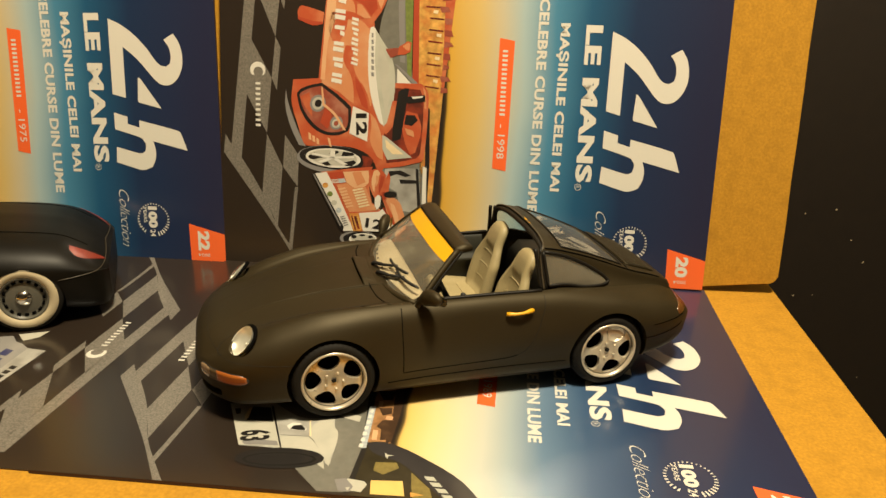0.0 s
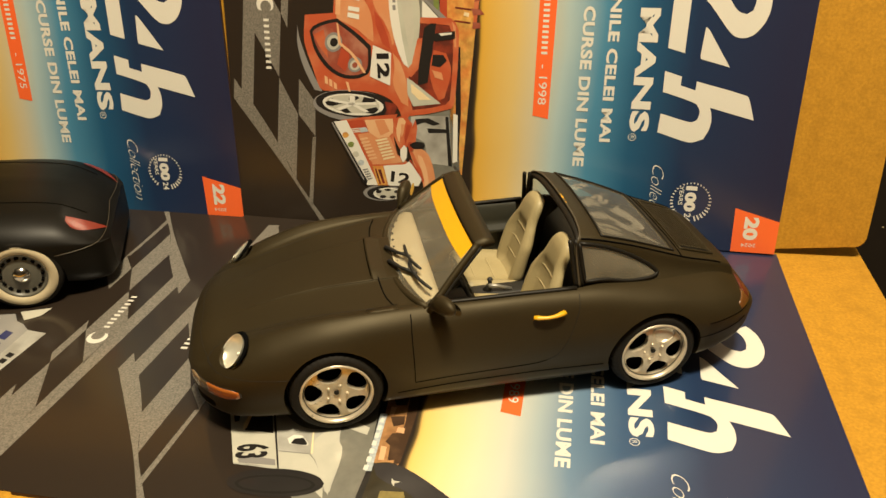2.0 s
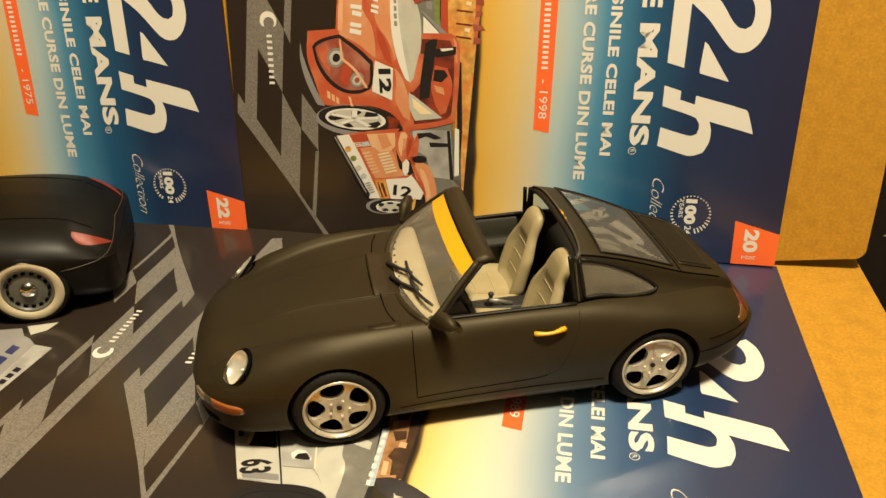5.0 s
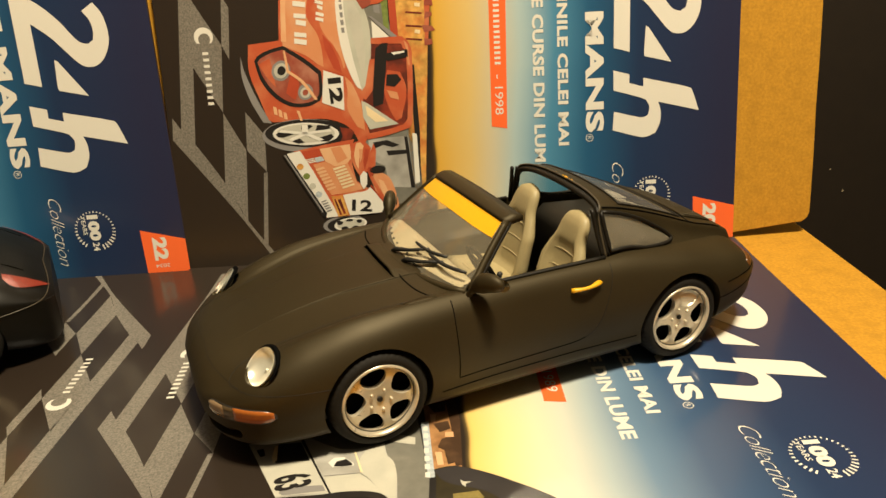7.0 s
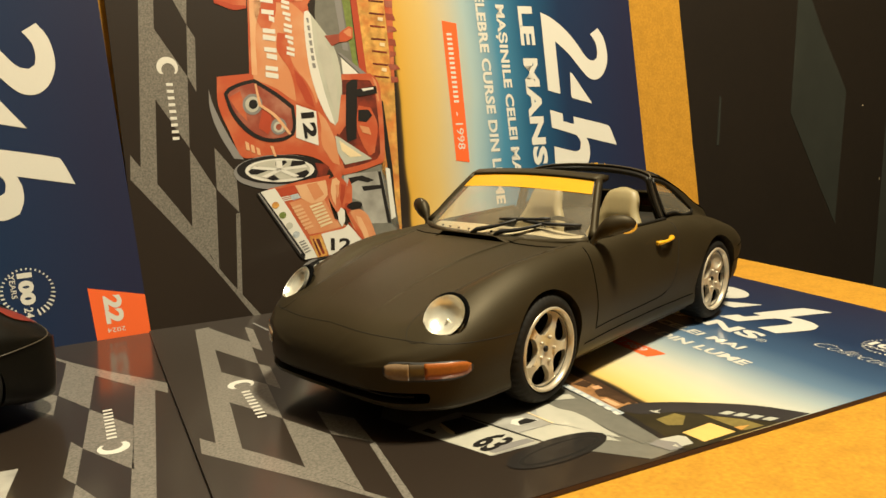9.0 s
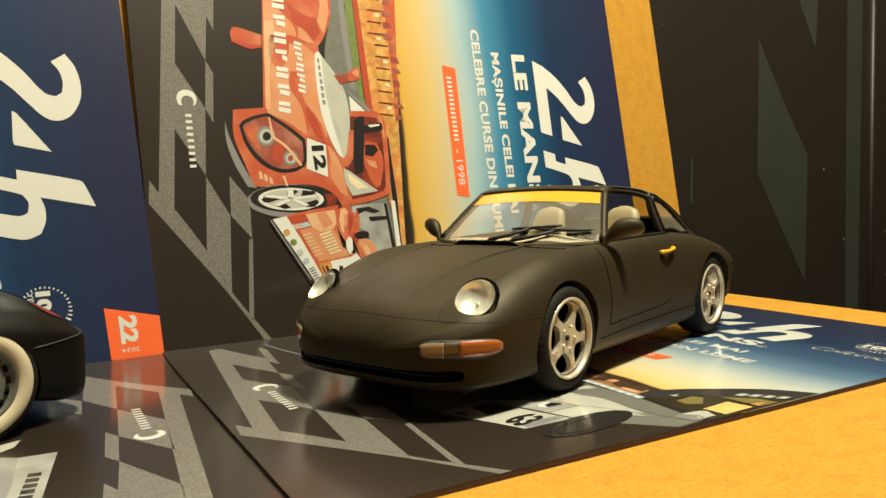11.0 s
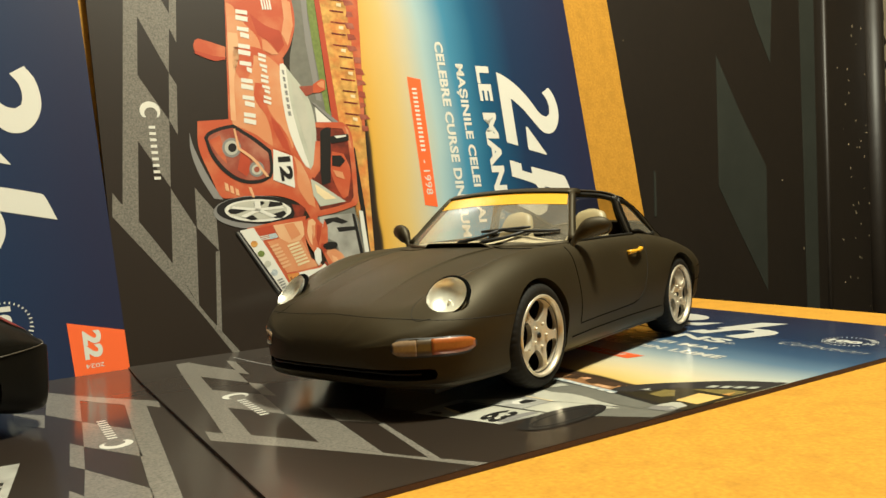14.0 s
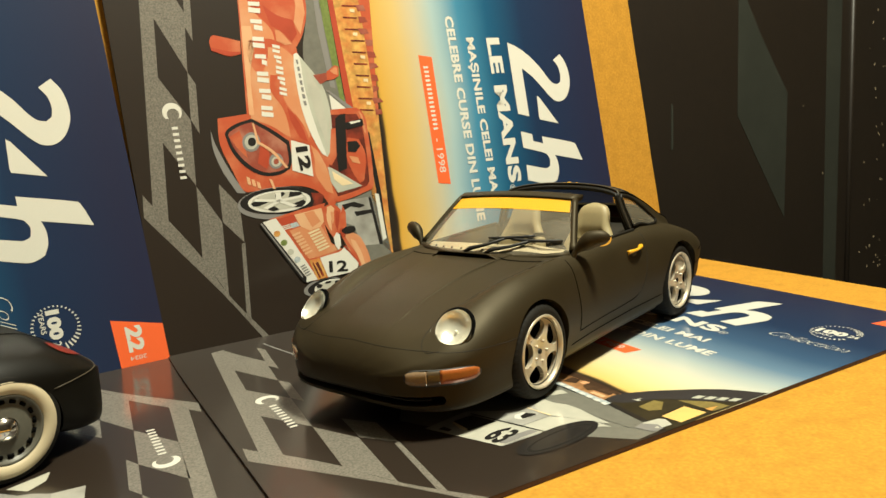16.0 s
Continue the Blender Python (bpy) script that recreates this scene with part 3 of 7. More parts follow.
pL = Page((-0.0025, -0.2050, -0.0012), (0.0005, 0.001, -0.0012), (-0.296, -0.2050, -0.0012), (-0.293, 0.001, -0.0012), (False, 0.0022, 0.0))
magazine(pL, "glossy racing magazine lying flat beneath the whitewall model car", 0.0005, PALE_COVER)
cover_design(pL, "19", "1988", 9)

# picture on the upright cover: a red open racing car on a track
shape(p20, "track", TRACK, 1, (1.4, 96.0, 0.0, 110.9, 41.5, 110.2, 96.6, 115.8, 148.3, 125.2, 173.0, 126.6, 177.0, 104.4, 146.5, 95.8, 61.4, 94.6, 35.9, 100.5))
shape(p20, "track_edge", GREY_INK, 2, (0.2, 106.2, 0.0, 109.3, 51.1, 108.9, 79.5, 109.9, 78.9, 107.0, 48.2, 105.3))
shape(p20, "grass", GRASS_INK, 2, (0.0, 110.3, 0.0, 113.3, 90.4, 114.0, 85.7, 111.4, 35.3, 108.4))
shape(p20, "kerb", RED_DARK, 2, (0.0, 113.3, 0.0, 116.0, 92.5, 118.4, 90.7, 114.6))
shape(p20, "grandstand", STAND, 1, (0.0, 116.0, 0.0, 141.4, 39.5, 137.8, 98.1, 132.6, 173.1, 127.6, 166.5, 122.4, 117.0, 119.6, 91.9, 118.2))
shape(p20, "stand_roof", RED, 2, (0.0, 137.1, 0.0, 141.4, 39.5, 138.2, 94.9, 133.1, 95.6, 131.6, 69.2, 132.1, 39.9, 132.2, 20.1, 132.2))
shape(p20, "stand_post", MAROON, 3, (1.4, 122.8, 1.4, 131.1, 2.2, 131.0, 2.2, 122.7))
shape(p20, "stand_shade", BROWN, 3, (1.0, 131.1, 1.1, 136.0, 3.2, 136.9, 4.6, 132.0))
shape(p20, "stand_post", MAROON, 3, (8.0, 122.6, 8.0, 130.8, 8.9, 130.7, 8.8, 122.5))
shape(p20, "stand_shade", BROWN, 3, (7.6, 131.9, 7.8, 135.8, 9.2, 136.9, 11.3, 131.8))
shape(p20, "stand_light", CREAM, 3, (10.1, 127.1, 10.1, 129.8, 12.2, 129.6, 11.8, 126.8))
shape(p20, "stand_post", MAROON, 3, (14.6, 122.3, 14.7, 130.6, 15.5, 130.5, 15.4, 122.2))
shape(p20, "stand_shade", BROWN, 3, (14.4, 130.0, 14.5, 135.5, 16.3, 137.0, 17.9, 131.5))
shape(p20, "stand_post", MAROON, 3, (21.1, 122.1, 21.3, 130.3, 22.2, 130.2, 22.0, 122.0))
shape(p20, "stand_shade", BROWN, 3, (21.0, 130.3, 21.2, 135.2, 23.4, 137.0, 24.5, 131.2))
shape(p20, "stand_light", CREAM, 3, (23.3, 126.6, 23.4, 129.3, 25.4, 129.0, 25.0, 126.3))
shape(p20, "stand_post", MAROON, 3, (27.7, 121.8, 27.9, 130.0, 28.8, 129.9, 28.5, 121.7))
shape(p20, "stand_shade", BROWN, 3, (27.5, 131.8, 27.8, 135.0, 30.6, 135.6, 31.1, 131.0))
shape(p20, "stand_post", MAROON, 3, (34.2, 121.6, 34.5, 129.8, 35.3, 129.7, 35.0, 121.5))
shape(p20, "stand_shade", BROWN, 3, (34.2, 129.6, 34.4, 134.7, 37.7, 135.5, 37.7, 130.7))
shape(p20, "stand_light", CREAM, 3, (36.4, 126.1, 36.6, 128.8, 38.5, 128.5, 38.1, 125.8))
shape(p20, "stand_post", MAROON, 3, (40.7, 121.3, 41.1, 129.5, 41.9, 129.4, 41.5, 121.2))
shape(p20, "stand_shade", BROWN, 3, (40.7, 130.3, 41.0, 134.4, 43.8, 135.6, 44.3, 130.5))
shape(p20, "stand_post", MAROON, 3, (47.2, 121.1, 47.6, 129.3, 48.4, 129.2, 48.0, 121.0))
shape(p20, "stand_shade", BROWN, 3, (47.3, 128.8, 47.6, 134.1, 50.2, 135.4, 50.8, 130.2))
shape(p20, "stand_light", CREAM, 3, (49.5, 125.6, 49.6, 128.3, 51.6, 128.0, 51.1, 125.3))
shape(p20, "stand_post", MAROON, 3, (53.5, 123.6, 54.0, 131.8, 54.8, 131.7, 54.3, 123.5))
shape(p20, "stand_shade", BROWN, 3, (53.6, 132.0, 54.0, 136.7, 57.3, 136.3, 57.2, 132.7))
shape(p20, "stand_post", MAROON, 3, (59.9, 123.4, 60.5, 131.5, 61.3, 131.4, 60.7, 123.2))
shape(p20, "stand_shade", BROWN, 3, (60.1, 132.2, 60.6, 136.4, 63.8, 137.5, 63.7, 132.5))
shape(p20, "stand_light", CREAM, 3, (62.3, 127.8, 62.5, 130.6, 64.4, 130.3, 63.9, 127.6))
shape(p20, "stand_post", MAROON, 3, (66.3, 123.1, 67.0, 131.3, 67.8, 131.2, 67.2, 123.0))
shape(p20, "stand_shade", BROWN, 3, (66.6, 132.6, 67.1, 136.2, 69.2, 137.8, 70.2, 132.2))
shape(p20, "stand_post", MAROON, 3, (72.8, 122.9, 73.4, 131.0, 74.3, 130.9, 73.6, 122.8))
shape(p20, "stand_shade", BROWN, 3, (73.1, 132.6, 73.6, 135.9, 77.0, 136.3, 76.6, 131.9))
shape(p20, "stand_light", CREAM, 3, (75.2, 127.3, 75.4, 130.0, 77.3, 129.8, 76.8, 127.1))
shape(p20, "stand_post", MAROON, 3, (79.1, 122.6, 79.9, 130.8, 80.7, 130.6, 79.9, 122.5))
shape(p20, "stand_shade", BROWN, 3, (79.5, 132.6, 80.1, 135.6, 81.7, 135.6, 83.1, 131.7))
shape(p20, "stand_post", MAROON, 3, (85.5, 122.4, 86.3, 130.5, 87.1, 130.4, 86.3, 122.3))
shape(p20, "stand_shade", BROWN, 3, (86.0, 130.5, 86.6, 135.4, 88.8, 137.1, 89.5, 131.4))
shape(p20, "stand_light", CREAM, 3, (88.0, 126.8, 88.3, 129.5, 90.2, 129.2, 89.6, 126.6))
shape(p20, "stand_post", MAROON, 3, (91.8, 122.1, 92.7, 130.2, 93.5, 130.1, 92.6, 122.0))
shape(p20, "stand_shade", BROWN, 3, (92.4, 131.3, 93.0, 135.1, 95.4, 135.4, 95.9, 131.2))
shape(p20, "car_lip", GREY_INK, 2, (97.0, 39.5, 104.6, 40.8, 120.6, 46.7, 130.4, 51.8, 129.7, 47.4, 118.2, 42.0, 106.9, 39.2))
shape(p20, "wing", RED, 3, (52.7, 46.4, 50.2, 47.5, 49.5, 49.3, 52.8, 62.1, 59.4, 61.3, 60.4, 55.4, 57.3, 46.7))
shape(p20, "wing_shade", RED_DARK, 4, (55.6, 46.6, 58.0, 55.7, 58.2, 61.5, 59.4, 61.3, 60.4, 55.4, 57.3, 46.7))
shape(p20, "bodywork", RED, 3, (5.2, 66.6, 1.7, 94.4, 23.3, 100.2, 37.5, 100.6, 50.4, 96.0, 56.9, 91.4, 62.1, 91.9, 86.0, 94.5, 113.5, 100.3, 125.7, 101.9, 137.3, 102.2, 145.1, 96.0, 138.0, 93.2, 132.4, 87.7, 129.3, 76.4, 129.9, 53.0, 128.1, 50.3, 118.3, 47.0, 104.7, 43.0, 91.5, 43.9, 90.2, 59.1, 59.4, 61.9))
shape(p20, "bonnet_panel", ORANGE_PALE, 4, (29.1, 64.9, 30.7, 68.3, 38.2, 72.2, 46.9, 79.3, 54.4, 80.5, 58.1, 85.6, 61.6, 89.2, 80.0, 89.6, 96.7, 91.2, 104.9, 90.7, 103.7, 79.7, 97.7, 71.4, 92.8, 60.8, 57.0, 63.1))
shape(p20, "bonnet_panel", PEACH, 5, (44.9, 63.9, 45.2, 68.9, 56.6, 68.7, 68.8, 64.6, 91.0, 62.8, 90.8, 60.2, 63.0, 62.4))
shape(p20, "engine_cover", ORANGE_PALE, 4, (22.2, 94.9, 25.9, 99.6, 38.5, 99.5, 50.1, 95.1, 43.4, 92.5, 34.8, 94.9))
shape(p20, "engine_cover", RED_DARK, 4, (34.2, 76.9, 39.7, 84.2, 42.2, 92.0, 49.6, 93.3, 54.2, 89.5, 48.3, 85.0, 45.0, 79.5))
shape(p20, "engine_cover", ORANGE_PALE, 5, (47.3, 81.4, 47.8, 83.8, 55.1, 89.4, 55.4, 85.3, 53.5, 81.2))
shape(p20, "flag_stripe", WHITE_INK, 5, (24.3, 83.3, 24.2, 84.1, 31.0, 84.7, 31.4, 83.7))
shape(p20, "flag_stripe", WHITE_INK, 5, (24.2, 84.8, 24.1, 85.5, 30.9, 86.1, 31.3, 85.1))
shape(p20, "flag_stripe", WHITE_INK, 5, (24.0, 86.2, 23.9, 87.0, 30.8, 87.5, 31.2, 86.5))
shape(p20, "flag_stripe", WHITE_INK, 5, (23.9, 87.6, 23.8, 88.4, 30.6, 88.9, 31.0, 87.9))
shape(p20, "flash", RED, 5, (52.6, 66.3, 51.9, 77.1, 55.0, 85.6, 56.5, 81.4, 56.2, 76.0, 61.7, 75.0, 69.1, 71.4, 68.7, 67.3, 61.7, 64.6))
shape(p20, "flash", RED, 5, (70.8, 74.8, 71.2, 79.9, 83.9, 80.1, 90.5, 83.3, 93.4, 85.7, 101.3, 89.3, 108.5, 90.2, 104.9, 80.2, 95.3, 79.9, 88.1, 78.4, 79.2, 73.7))
shape(p20, "flash", RED_DARK, 6, (88.1, 80.8, 92.9, 84.5, 101.3, 88.0, 107.3, 89.1, 104.9, 85.1, 95.3, 81.4))
shape(p20, "word_bar", WHITE_INK, 6, (32.4, 69.6, 32.7, 75.6, 34.9, 75.3, 34.5, 69.3))
shape(p20, "word_bar", WHITE_INK, 6, (35.4, 69.2, 36.1, 75.4, 38.6, 75.1, 37.9, 68.9))
shape(p20, "word_bar", WHITE_INK, 6, (41.5, 69.2, 42.0, 75.1, 44.1, 74.9, 43.6, 68.9))
shape(p20, "word_bar", WHITE_INK, 6, (44.4, 70.6, 45.3, 75.0, 47.8, 74.7, 46.9, 70.3))
shape(p20, "word_bar", WHITE_INK, 6, (50.6, 68.8, 51.1, 74.7, 53.3, 74.5, 52.7, 68.5))
shape(p20, "word_bar", WHITE_INK, 6, (53.6, 68.4, 54.5, 74.6, 56.9, 74.3, 56.1, 68.1))
shape(p20, "word_bar", WHITE_INK, 6, (59.7, 68.4, 60.2, 74.3, 62.4, 74.1, 61.8, 68.2))
shape(p20, "word_bar", WHITE_INK, 6, (62.5, 71.7, 63.6, 74.2, 66.0, 73.9, 64.9, 71.4))
shape(p20, "word_bar", WHITE_INK, 6, (68.7, 68.0, 69.3, 73.9, 71.4, 73.7, 70.8, 67.8))
shape(p20, "word_bar", WHITE_INK, 6, (71.7, 67.7, 72.6, 73.8, 75.0, 73.5, 74.1, 67.4))
shape(p20, "word_bar", WHITE_INK, 6, (77.6, 67.7, 78.3, 73.5, 80.4, 73.3, 79.7, 67.4))
shape(p20, "word_bar", WHITE_INK, 6, (80.6, 68.5, 81.6, 73.4, 84.0, 73.1, 82.9, 68.2))
shape(p20, "word_bar", WHITE_INK, 6, (86.5, 67.3, 87.3, 73.1, 89.4, 72.9, 88.6, 67.0))
shape(p20, "word_bar", WHITE_INK, 6, (89.5, 66.9, 90.6, 73.0, 93.0, 72.7, 91.9, 66.6))
shape(p20, "word_bar", WHITE_INK, 6, (54.8, 78.6, 55.8, 82.4, 57.4, 82.3, 56.4, 78.4))
shape(p20, "word_bar", WHITE_INK, 6, (57.3, 78.3, 58.3, 82.1, 59.8, 81.9, 58.8, 78.1))
shape(p20, "word_bar", WHITE_INK, 6, (60.5, 78.6, 61.5, 82.4, 63.0, 82.2, 62.0, 78.4))
shape(p20, "word_bar", WHITE_INK, 6, (62.9, 79.5, 64.0, 82.1, 65.5, 81.9, 64.4, 79.3))
shape(p20, "word_bar", WHITE_INK, 6, (66.1, 78.6, 67.1, 82.4, 68.7, 82.2, 67.6, 78.4))
shape(p20, "word_bar", WHITE_INK, 6, (68.5, 78.3, 69.6, 82.1, 71.1, 81.9, 70.1, 78.1))
shape(p20, "word_bar", WHITE_INK, 6, (71.7, 78.6, 72.8, 82.4, 74.3, 82.2, 73.2, 78.4))
shape(p20, "word_bar", WHITE_INK, 6, (74.1, 79.5, 75.2, 82.1, 76.7, 81.9, 75.6, 79.3))
shape(p20, "word_bar", WHITE_INK, 6, (77.3, 78.6, 78.4, 82.4, 79.9, 82.2, 78.8, 78.4))
shape(p20, "word_bar", WHITE_INK, 6, (79.7, 78.3, 80.8, 82.1, 82.3, 81.9, 81.2, 78.1))
shape(p20, "white_band", WHITE_INK, 5, (60.4, 89.3, 59.7, 91.0, 61.5, 92.3, 79.9, 92.4, 98.2, 94.7, 115.9, 98.4, 114.1, 95.8, 101.9, 91.1, 87.3, 88.6, 67.8, 88.4))
shape(p20, "band_mark", GREY_INK, 6, (63.4, 89.9, 63.4, 91.1, 65.8, 91.1, 65.9, 90.2))
shape(p20, "band_mark", GREY_INK, 6, (67.1, 89.9, 67.1, 91.3, 69.5, 91.3, 69.6, 90.2))
shape(p20, "band_mark", GREY_INK, 6, (70.8, 90.0, 70.8, 91.4, 73.2, 91.4, 73.3, 90.3))
shape(p20, "band_mark", GREY_INK, 6, (74.5, 90.0, 74.4, 91.5, 76.9, 91.6, 76.9, 90.3))
shape(p20, "band_mark", GREY_INK, 6, (78.2, 90.1, 78.1, 91.6, 80.6, 91.7, 80.6, 90.4))
shape(p20, "band_mark", GREY_INK, 6, (81.8, 90.1, 81.8, 91.7, 84.2, 91.9, 84.3, 90.4))
shape(p20, "band_mark", GREY_INK, 6, (85.5, 90.2, 85.5, 91.8, 87.9, 92.0, 87.9, 90.5))
shape(p20, "windscreen", GLASS_INK, 4, (60.9, 92.1, 64.5, 94.5, 76.6, 102.1, 90.5, 104.5, 110.5, 102.4, 116.5, 98.3, 98.2, 94.4, 79.9, 92.1))
shape(p20, "windscreen_light", SKY_GREY, 5, (67.6, 94.4, 79.7, 100.4, 98.2, 101.5, 112.9, 99.8, 94.6, 96.5, 79.9, 94.0))
shape(p20, "mirror_stalk", BROWN, 5, (72.0, 98.2, 71.1, 106.1, 75.2, 105.6, 77.2, 101.4))
shape(p20, "mirror", RED, 6, (70.5, 106.2, 67.2, 111.3, 68.0, 113.5, 73.1, 112.8, 74.8, 109.6, 75.2, 105.6))
shape(p20, "mirror_light", ORANGE_PALE, 7, (70.1, 108.2, 68.1, 111.5, 68.7, 112.7, 72.5, 112.2, 71.9, 110.0))
shape(p20, "stay", GREY_INK, 5, (80.3, 103.9, 80.8, 105.8, 90.9, 118.0, 91.6, 115.2))
shape(p20, "side_panel", WHITE_INK, 4, (82.7, 105.5, 84.2, 107.0, 91.9, 114.8, 92.3, 105.5))
shape(p20, "cockpit", MAROON, 4, (93.6, 104.7, 92.5, 119.8, 98.2, 123.0, 132.6, 121.4, 136.2, 118.5, 138.4, 100.8, 122.6, 98.4, 110.5, 102.4))
shape(p20, "roll_bar", RED, 6, (91.1, 104.7, 90.9, 120.0, 93.7, 123.0, 99.1, 124.6, 133.3, 123.0, 136.3, 121.2, 139.4, 109.7, 141.1, 99.7, 138.3, 98.5, 136.4, 110.1, 134.3, 118.4, 131.0, 120.6, 100.7, 121.6, 94.4, 119.5, 93.9, 104.3))
shape(p20, "roll_bar_light", ORANGE_PALE, 7, (92.5, 120.8, 95.0, 122.8, 105.1, 123.4, 105.1, 122.3, 96.3, 121.6))
shape(p20, "harness", INK_BLACK, 6, (96.0, 106.6, 93.8, 109.9, 93.8, 112.9, 123.5, 108.7, 124.9, 103.6, 116.6, 103.8))
shape(p20, "harness", INK_BLACK, 7, (99.1, 109.5, 97.2, 122.5, 101.0, 122.6, 102.6, 112.3))
shape(p20, "harness_light", WHITE_INK, 8, (98.5, 114.2, 97.9, 121.0, 98.8, 120.9, 99.8, 115.4))
shape(p20, "seat", RED, 5, (101.3, 103.3, 101.3, 105.9, 116.6, 103.8, 121.1, 99.9, 120.2, 98.8))
shape(p20, "seat", RED, 5, (106.9, 111.7, 108.2, 118.2, 117.0, 120.9, 130.9, 117.6, 132.3, 114.7, 126.1, 111.6, 116.8, 109.6))
shape(p20, "headrest", INK_BLACK, 7, (109.1, 111.4, 109.1, 116.7, 112.0, 118.6, 115.3, 115.1, 114.6, 110.6))
shape(p20, "seat_light", ORANGE_PALE, 7, (116.8, 110.9, 118.1, 116.1, 121.9, 116.9, 120.5, 112.4))
shape(p20, "side_window", GLASS_INK, 6, (121.4, 97.7, 122.7, 100.4, 133.9, 115.8, 136.0, 101.1, 129.9, 98.1))
shape(p20, "side_window_light", CREAM, 7, (123.9, 99.6, 132.2, 110.7, 132.5, 104.2, 128.7, 100.2))
shape(p20, "lamp_pod", INK_BLACK, 5, (99.5, 46.1, 96.9, 48.3, 94.3, 54.3, 92.8, 61.1, 99.5, 71.2, 106.0, 78.8, 116.1, 78.7, 120.2, 77.0, 122.7, 71.3, 122.5, 62.5, 117.7, 54.4, 109.0, 48.4))
shape(p20, "lamp_glass", BROWN, 6, (100.1, 47.7, 98.4, 49.3, 96.0, 54.7, 94.6, 60.6, 101.3, 70.1, 107.5, 77.1, 116.1, 76.9, 119.3, 75.0, 121.0, 70.9, 120.8, 63.3, 116.3, 56.0, 107.8, 49.9))
shape(p20, "lamp_glow", RED, 7, (101.3, 48.1, 98.4, 53.8, 104.7, 54.8, 112.8, 55.6, 107.0, 51.1))
shape(p20, "lamp_glow", RED_DARK, 7, (104.8, 64.0, 107.7, 67.2, 115.9, 66.8, 119.3, 64.6, 115.8, 60.4))
shape(p20, "lamp_ring", GREY_INK, 8, (104.8, 63.5, 106.9, 62.8, 108.6, 61.3, 109.6, 59.3, 109.5, 57.2, 108.6, 55.5, 106.8, 54.4, 104.7, 54.2, 102.6, 54.9, 100.9, 56.4, 99.9, 58.4, 99.9, 60.4, 100.9, 62.2, 102.6, 63.3))
shape(p20, "lamp_ring", SKY_GREY, 9, (104.8, 62.3, 106.3, 61.7, 107.6, 60.6, 108.3, 59.2, 108.3, 57.6, 107.6, 56.4, 106.3, 55.6, 104.7, 55.4, 103.2, 55.9, 101.9, 57.0, 101.2, 58.5, 101.2, 60.0, 101.9, 61.3, 103.2, 62.1))
shape(p20, "lamp_ring", INK_BLACK, 10, (104.8, 61.2, 105.7, 60.9, 106.5, 60.2, 106.9, 59.3, 106.9, 58.4, 106.4, 57.6, 105.7, 57.1, 104.7, 57.1, 103.8, 57.4, 103.0, 58.0, 102.6, 58.9, 102.6, 59.8, 103.0, 60.6, 103.8, 61.1))
shape(p20, "lamp_ring", GREY_INK, 8, (115.7, 73.9, 117.5, 73.3, 118.8, 72.1, 119.5, 70.4, 119.5, 68.8, 118.7, 67.3, 117.3, 66.5, 115.6, 66.3, 113.9, 66.9, 112.5, 68.1, 111.8, 69.7, 111.8, 71.4, 112.6, 72.8, 114.0, 73.7))
shape(p20, "lamp_ring", SKY_GREY, 9, (116.0, 72.6, 117.2, 72.2, 118.1, 71.4, 118.5, 70.3, 118.5, 69.2, 118.0, 68.2, 117.1, 67.6, 115.9, 67.5, 114.8, 67.9, 113.9, 68.7, 113.4, 69.8, 113.4, 70.9, 113.9, 71.9, 114.9, 72.5))
shape(p20, "lamp_ring", BROWN, 10, (116.0, 71.4, 116.6, 71.2, 117.1, 70.8, 117.4, 70.2, 117.4, 69.5, 117.1, 69.0, 116.6, 68.7, 115.9, 68.6, 115.3, 68.8, 114.8, 69.3, 114.5, 69.9, 114.5, 70.5, 114.8, 71.1, 115.4, 71.4))
shape(p20, "lamp_gleam", PEACH, 10, (95.1, 60.8, 95.1, 61.7, 104.8, 62.9, 110.4, 69.8, 119.6, 75.9, 119.9, 74.6, 110.7, 68.0, 105.6, 61.6))
shape(p20, "number_panel", WHITE_INK, 6, (105.5, 79.9, 109.1, 89.5, 125.8, 88.8, 121.4, 77.9))
shape(p20, "fender_light", ORANGE_PALE, 4, (108.8, 90.2, 113.4, 94.0, 125.6, 98.0, 136.2, 98.5, 134.5, 94.9, 125.4, 90.5, 116.4, 91.1))
shape(p20, "word_bar", PEACH, 6, (121.9, 53.3, 122.8, 54.9, 126.5, 55.1, 125.9, 53.4))
shape(p20, "word_bar", PEACH, 6, (123.4, 55.7, 124.3, 57.3, 127.8, 57.5, 127.1, 55.8))
shape(p20, "word_bar", PEACH, 6, (124.9, 58.1, 125.8, 59.7, 129.0, 59.9, 128.4, 58.3))
shape(p20, "word_bar", PEACH, 6, (124.6, 64.8, 124.9, 66.3, 129.9, 67.4, 129.8, 66.2))
shape(p20, "tyre", GREY_INK, 4, (138.5, 90.9, 140.7, 89.8, 142.6, 87.2, 144.2, 83.2, 145.3, 78.3, 145.8, 72.7, 145.7, 66.9, 145.1, 61.2, 144.0, 56.1, 142.4, 51.8, 140.6, 48.6, 138.5, 46.8, 136.4, 46.3, 134.3, 47.3, 132.4, 49.6, 130.9, 53.2, 129.8, 57.8, 129.1, 63.2, 129.1, 69.0, 129.6, 74.8, 130.6, 80.2, 132.2, 84.8, 134.1, 88.3, 136.3, 90.4))
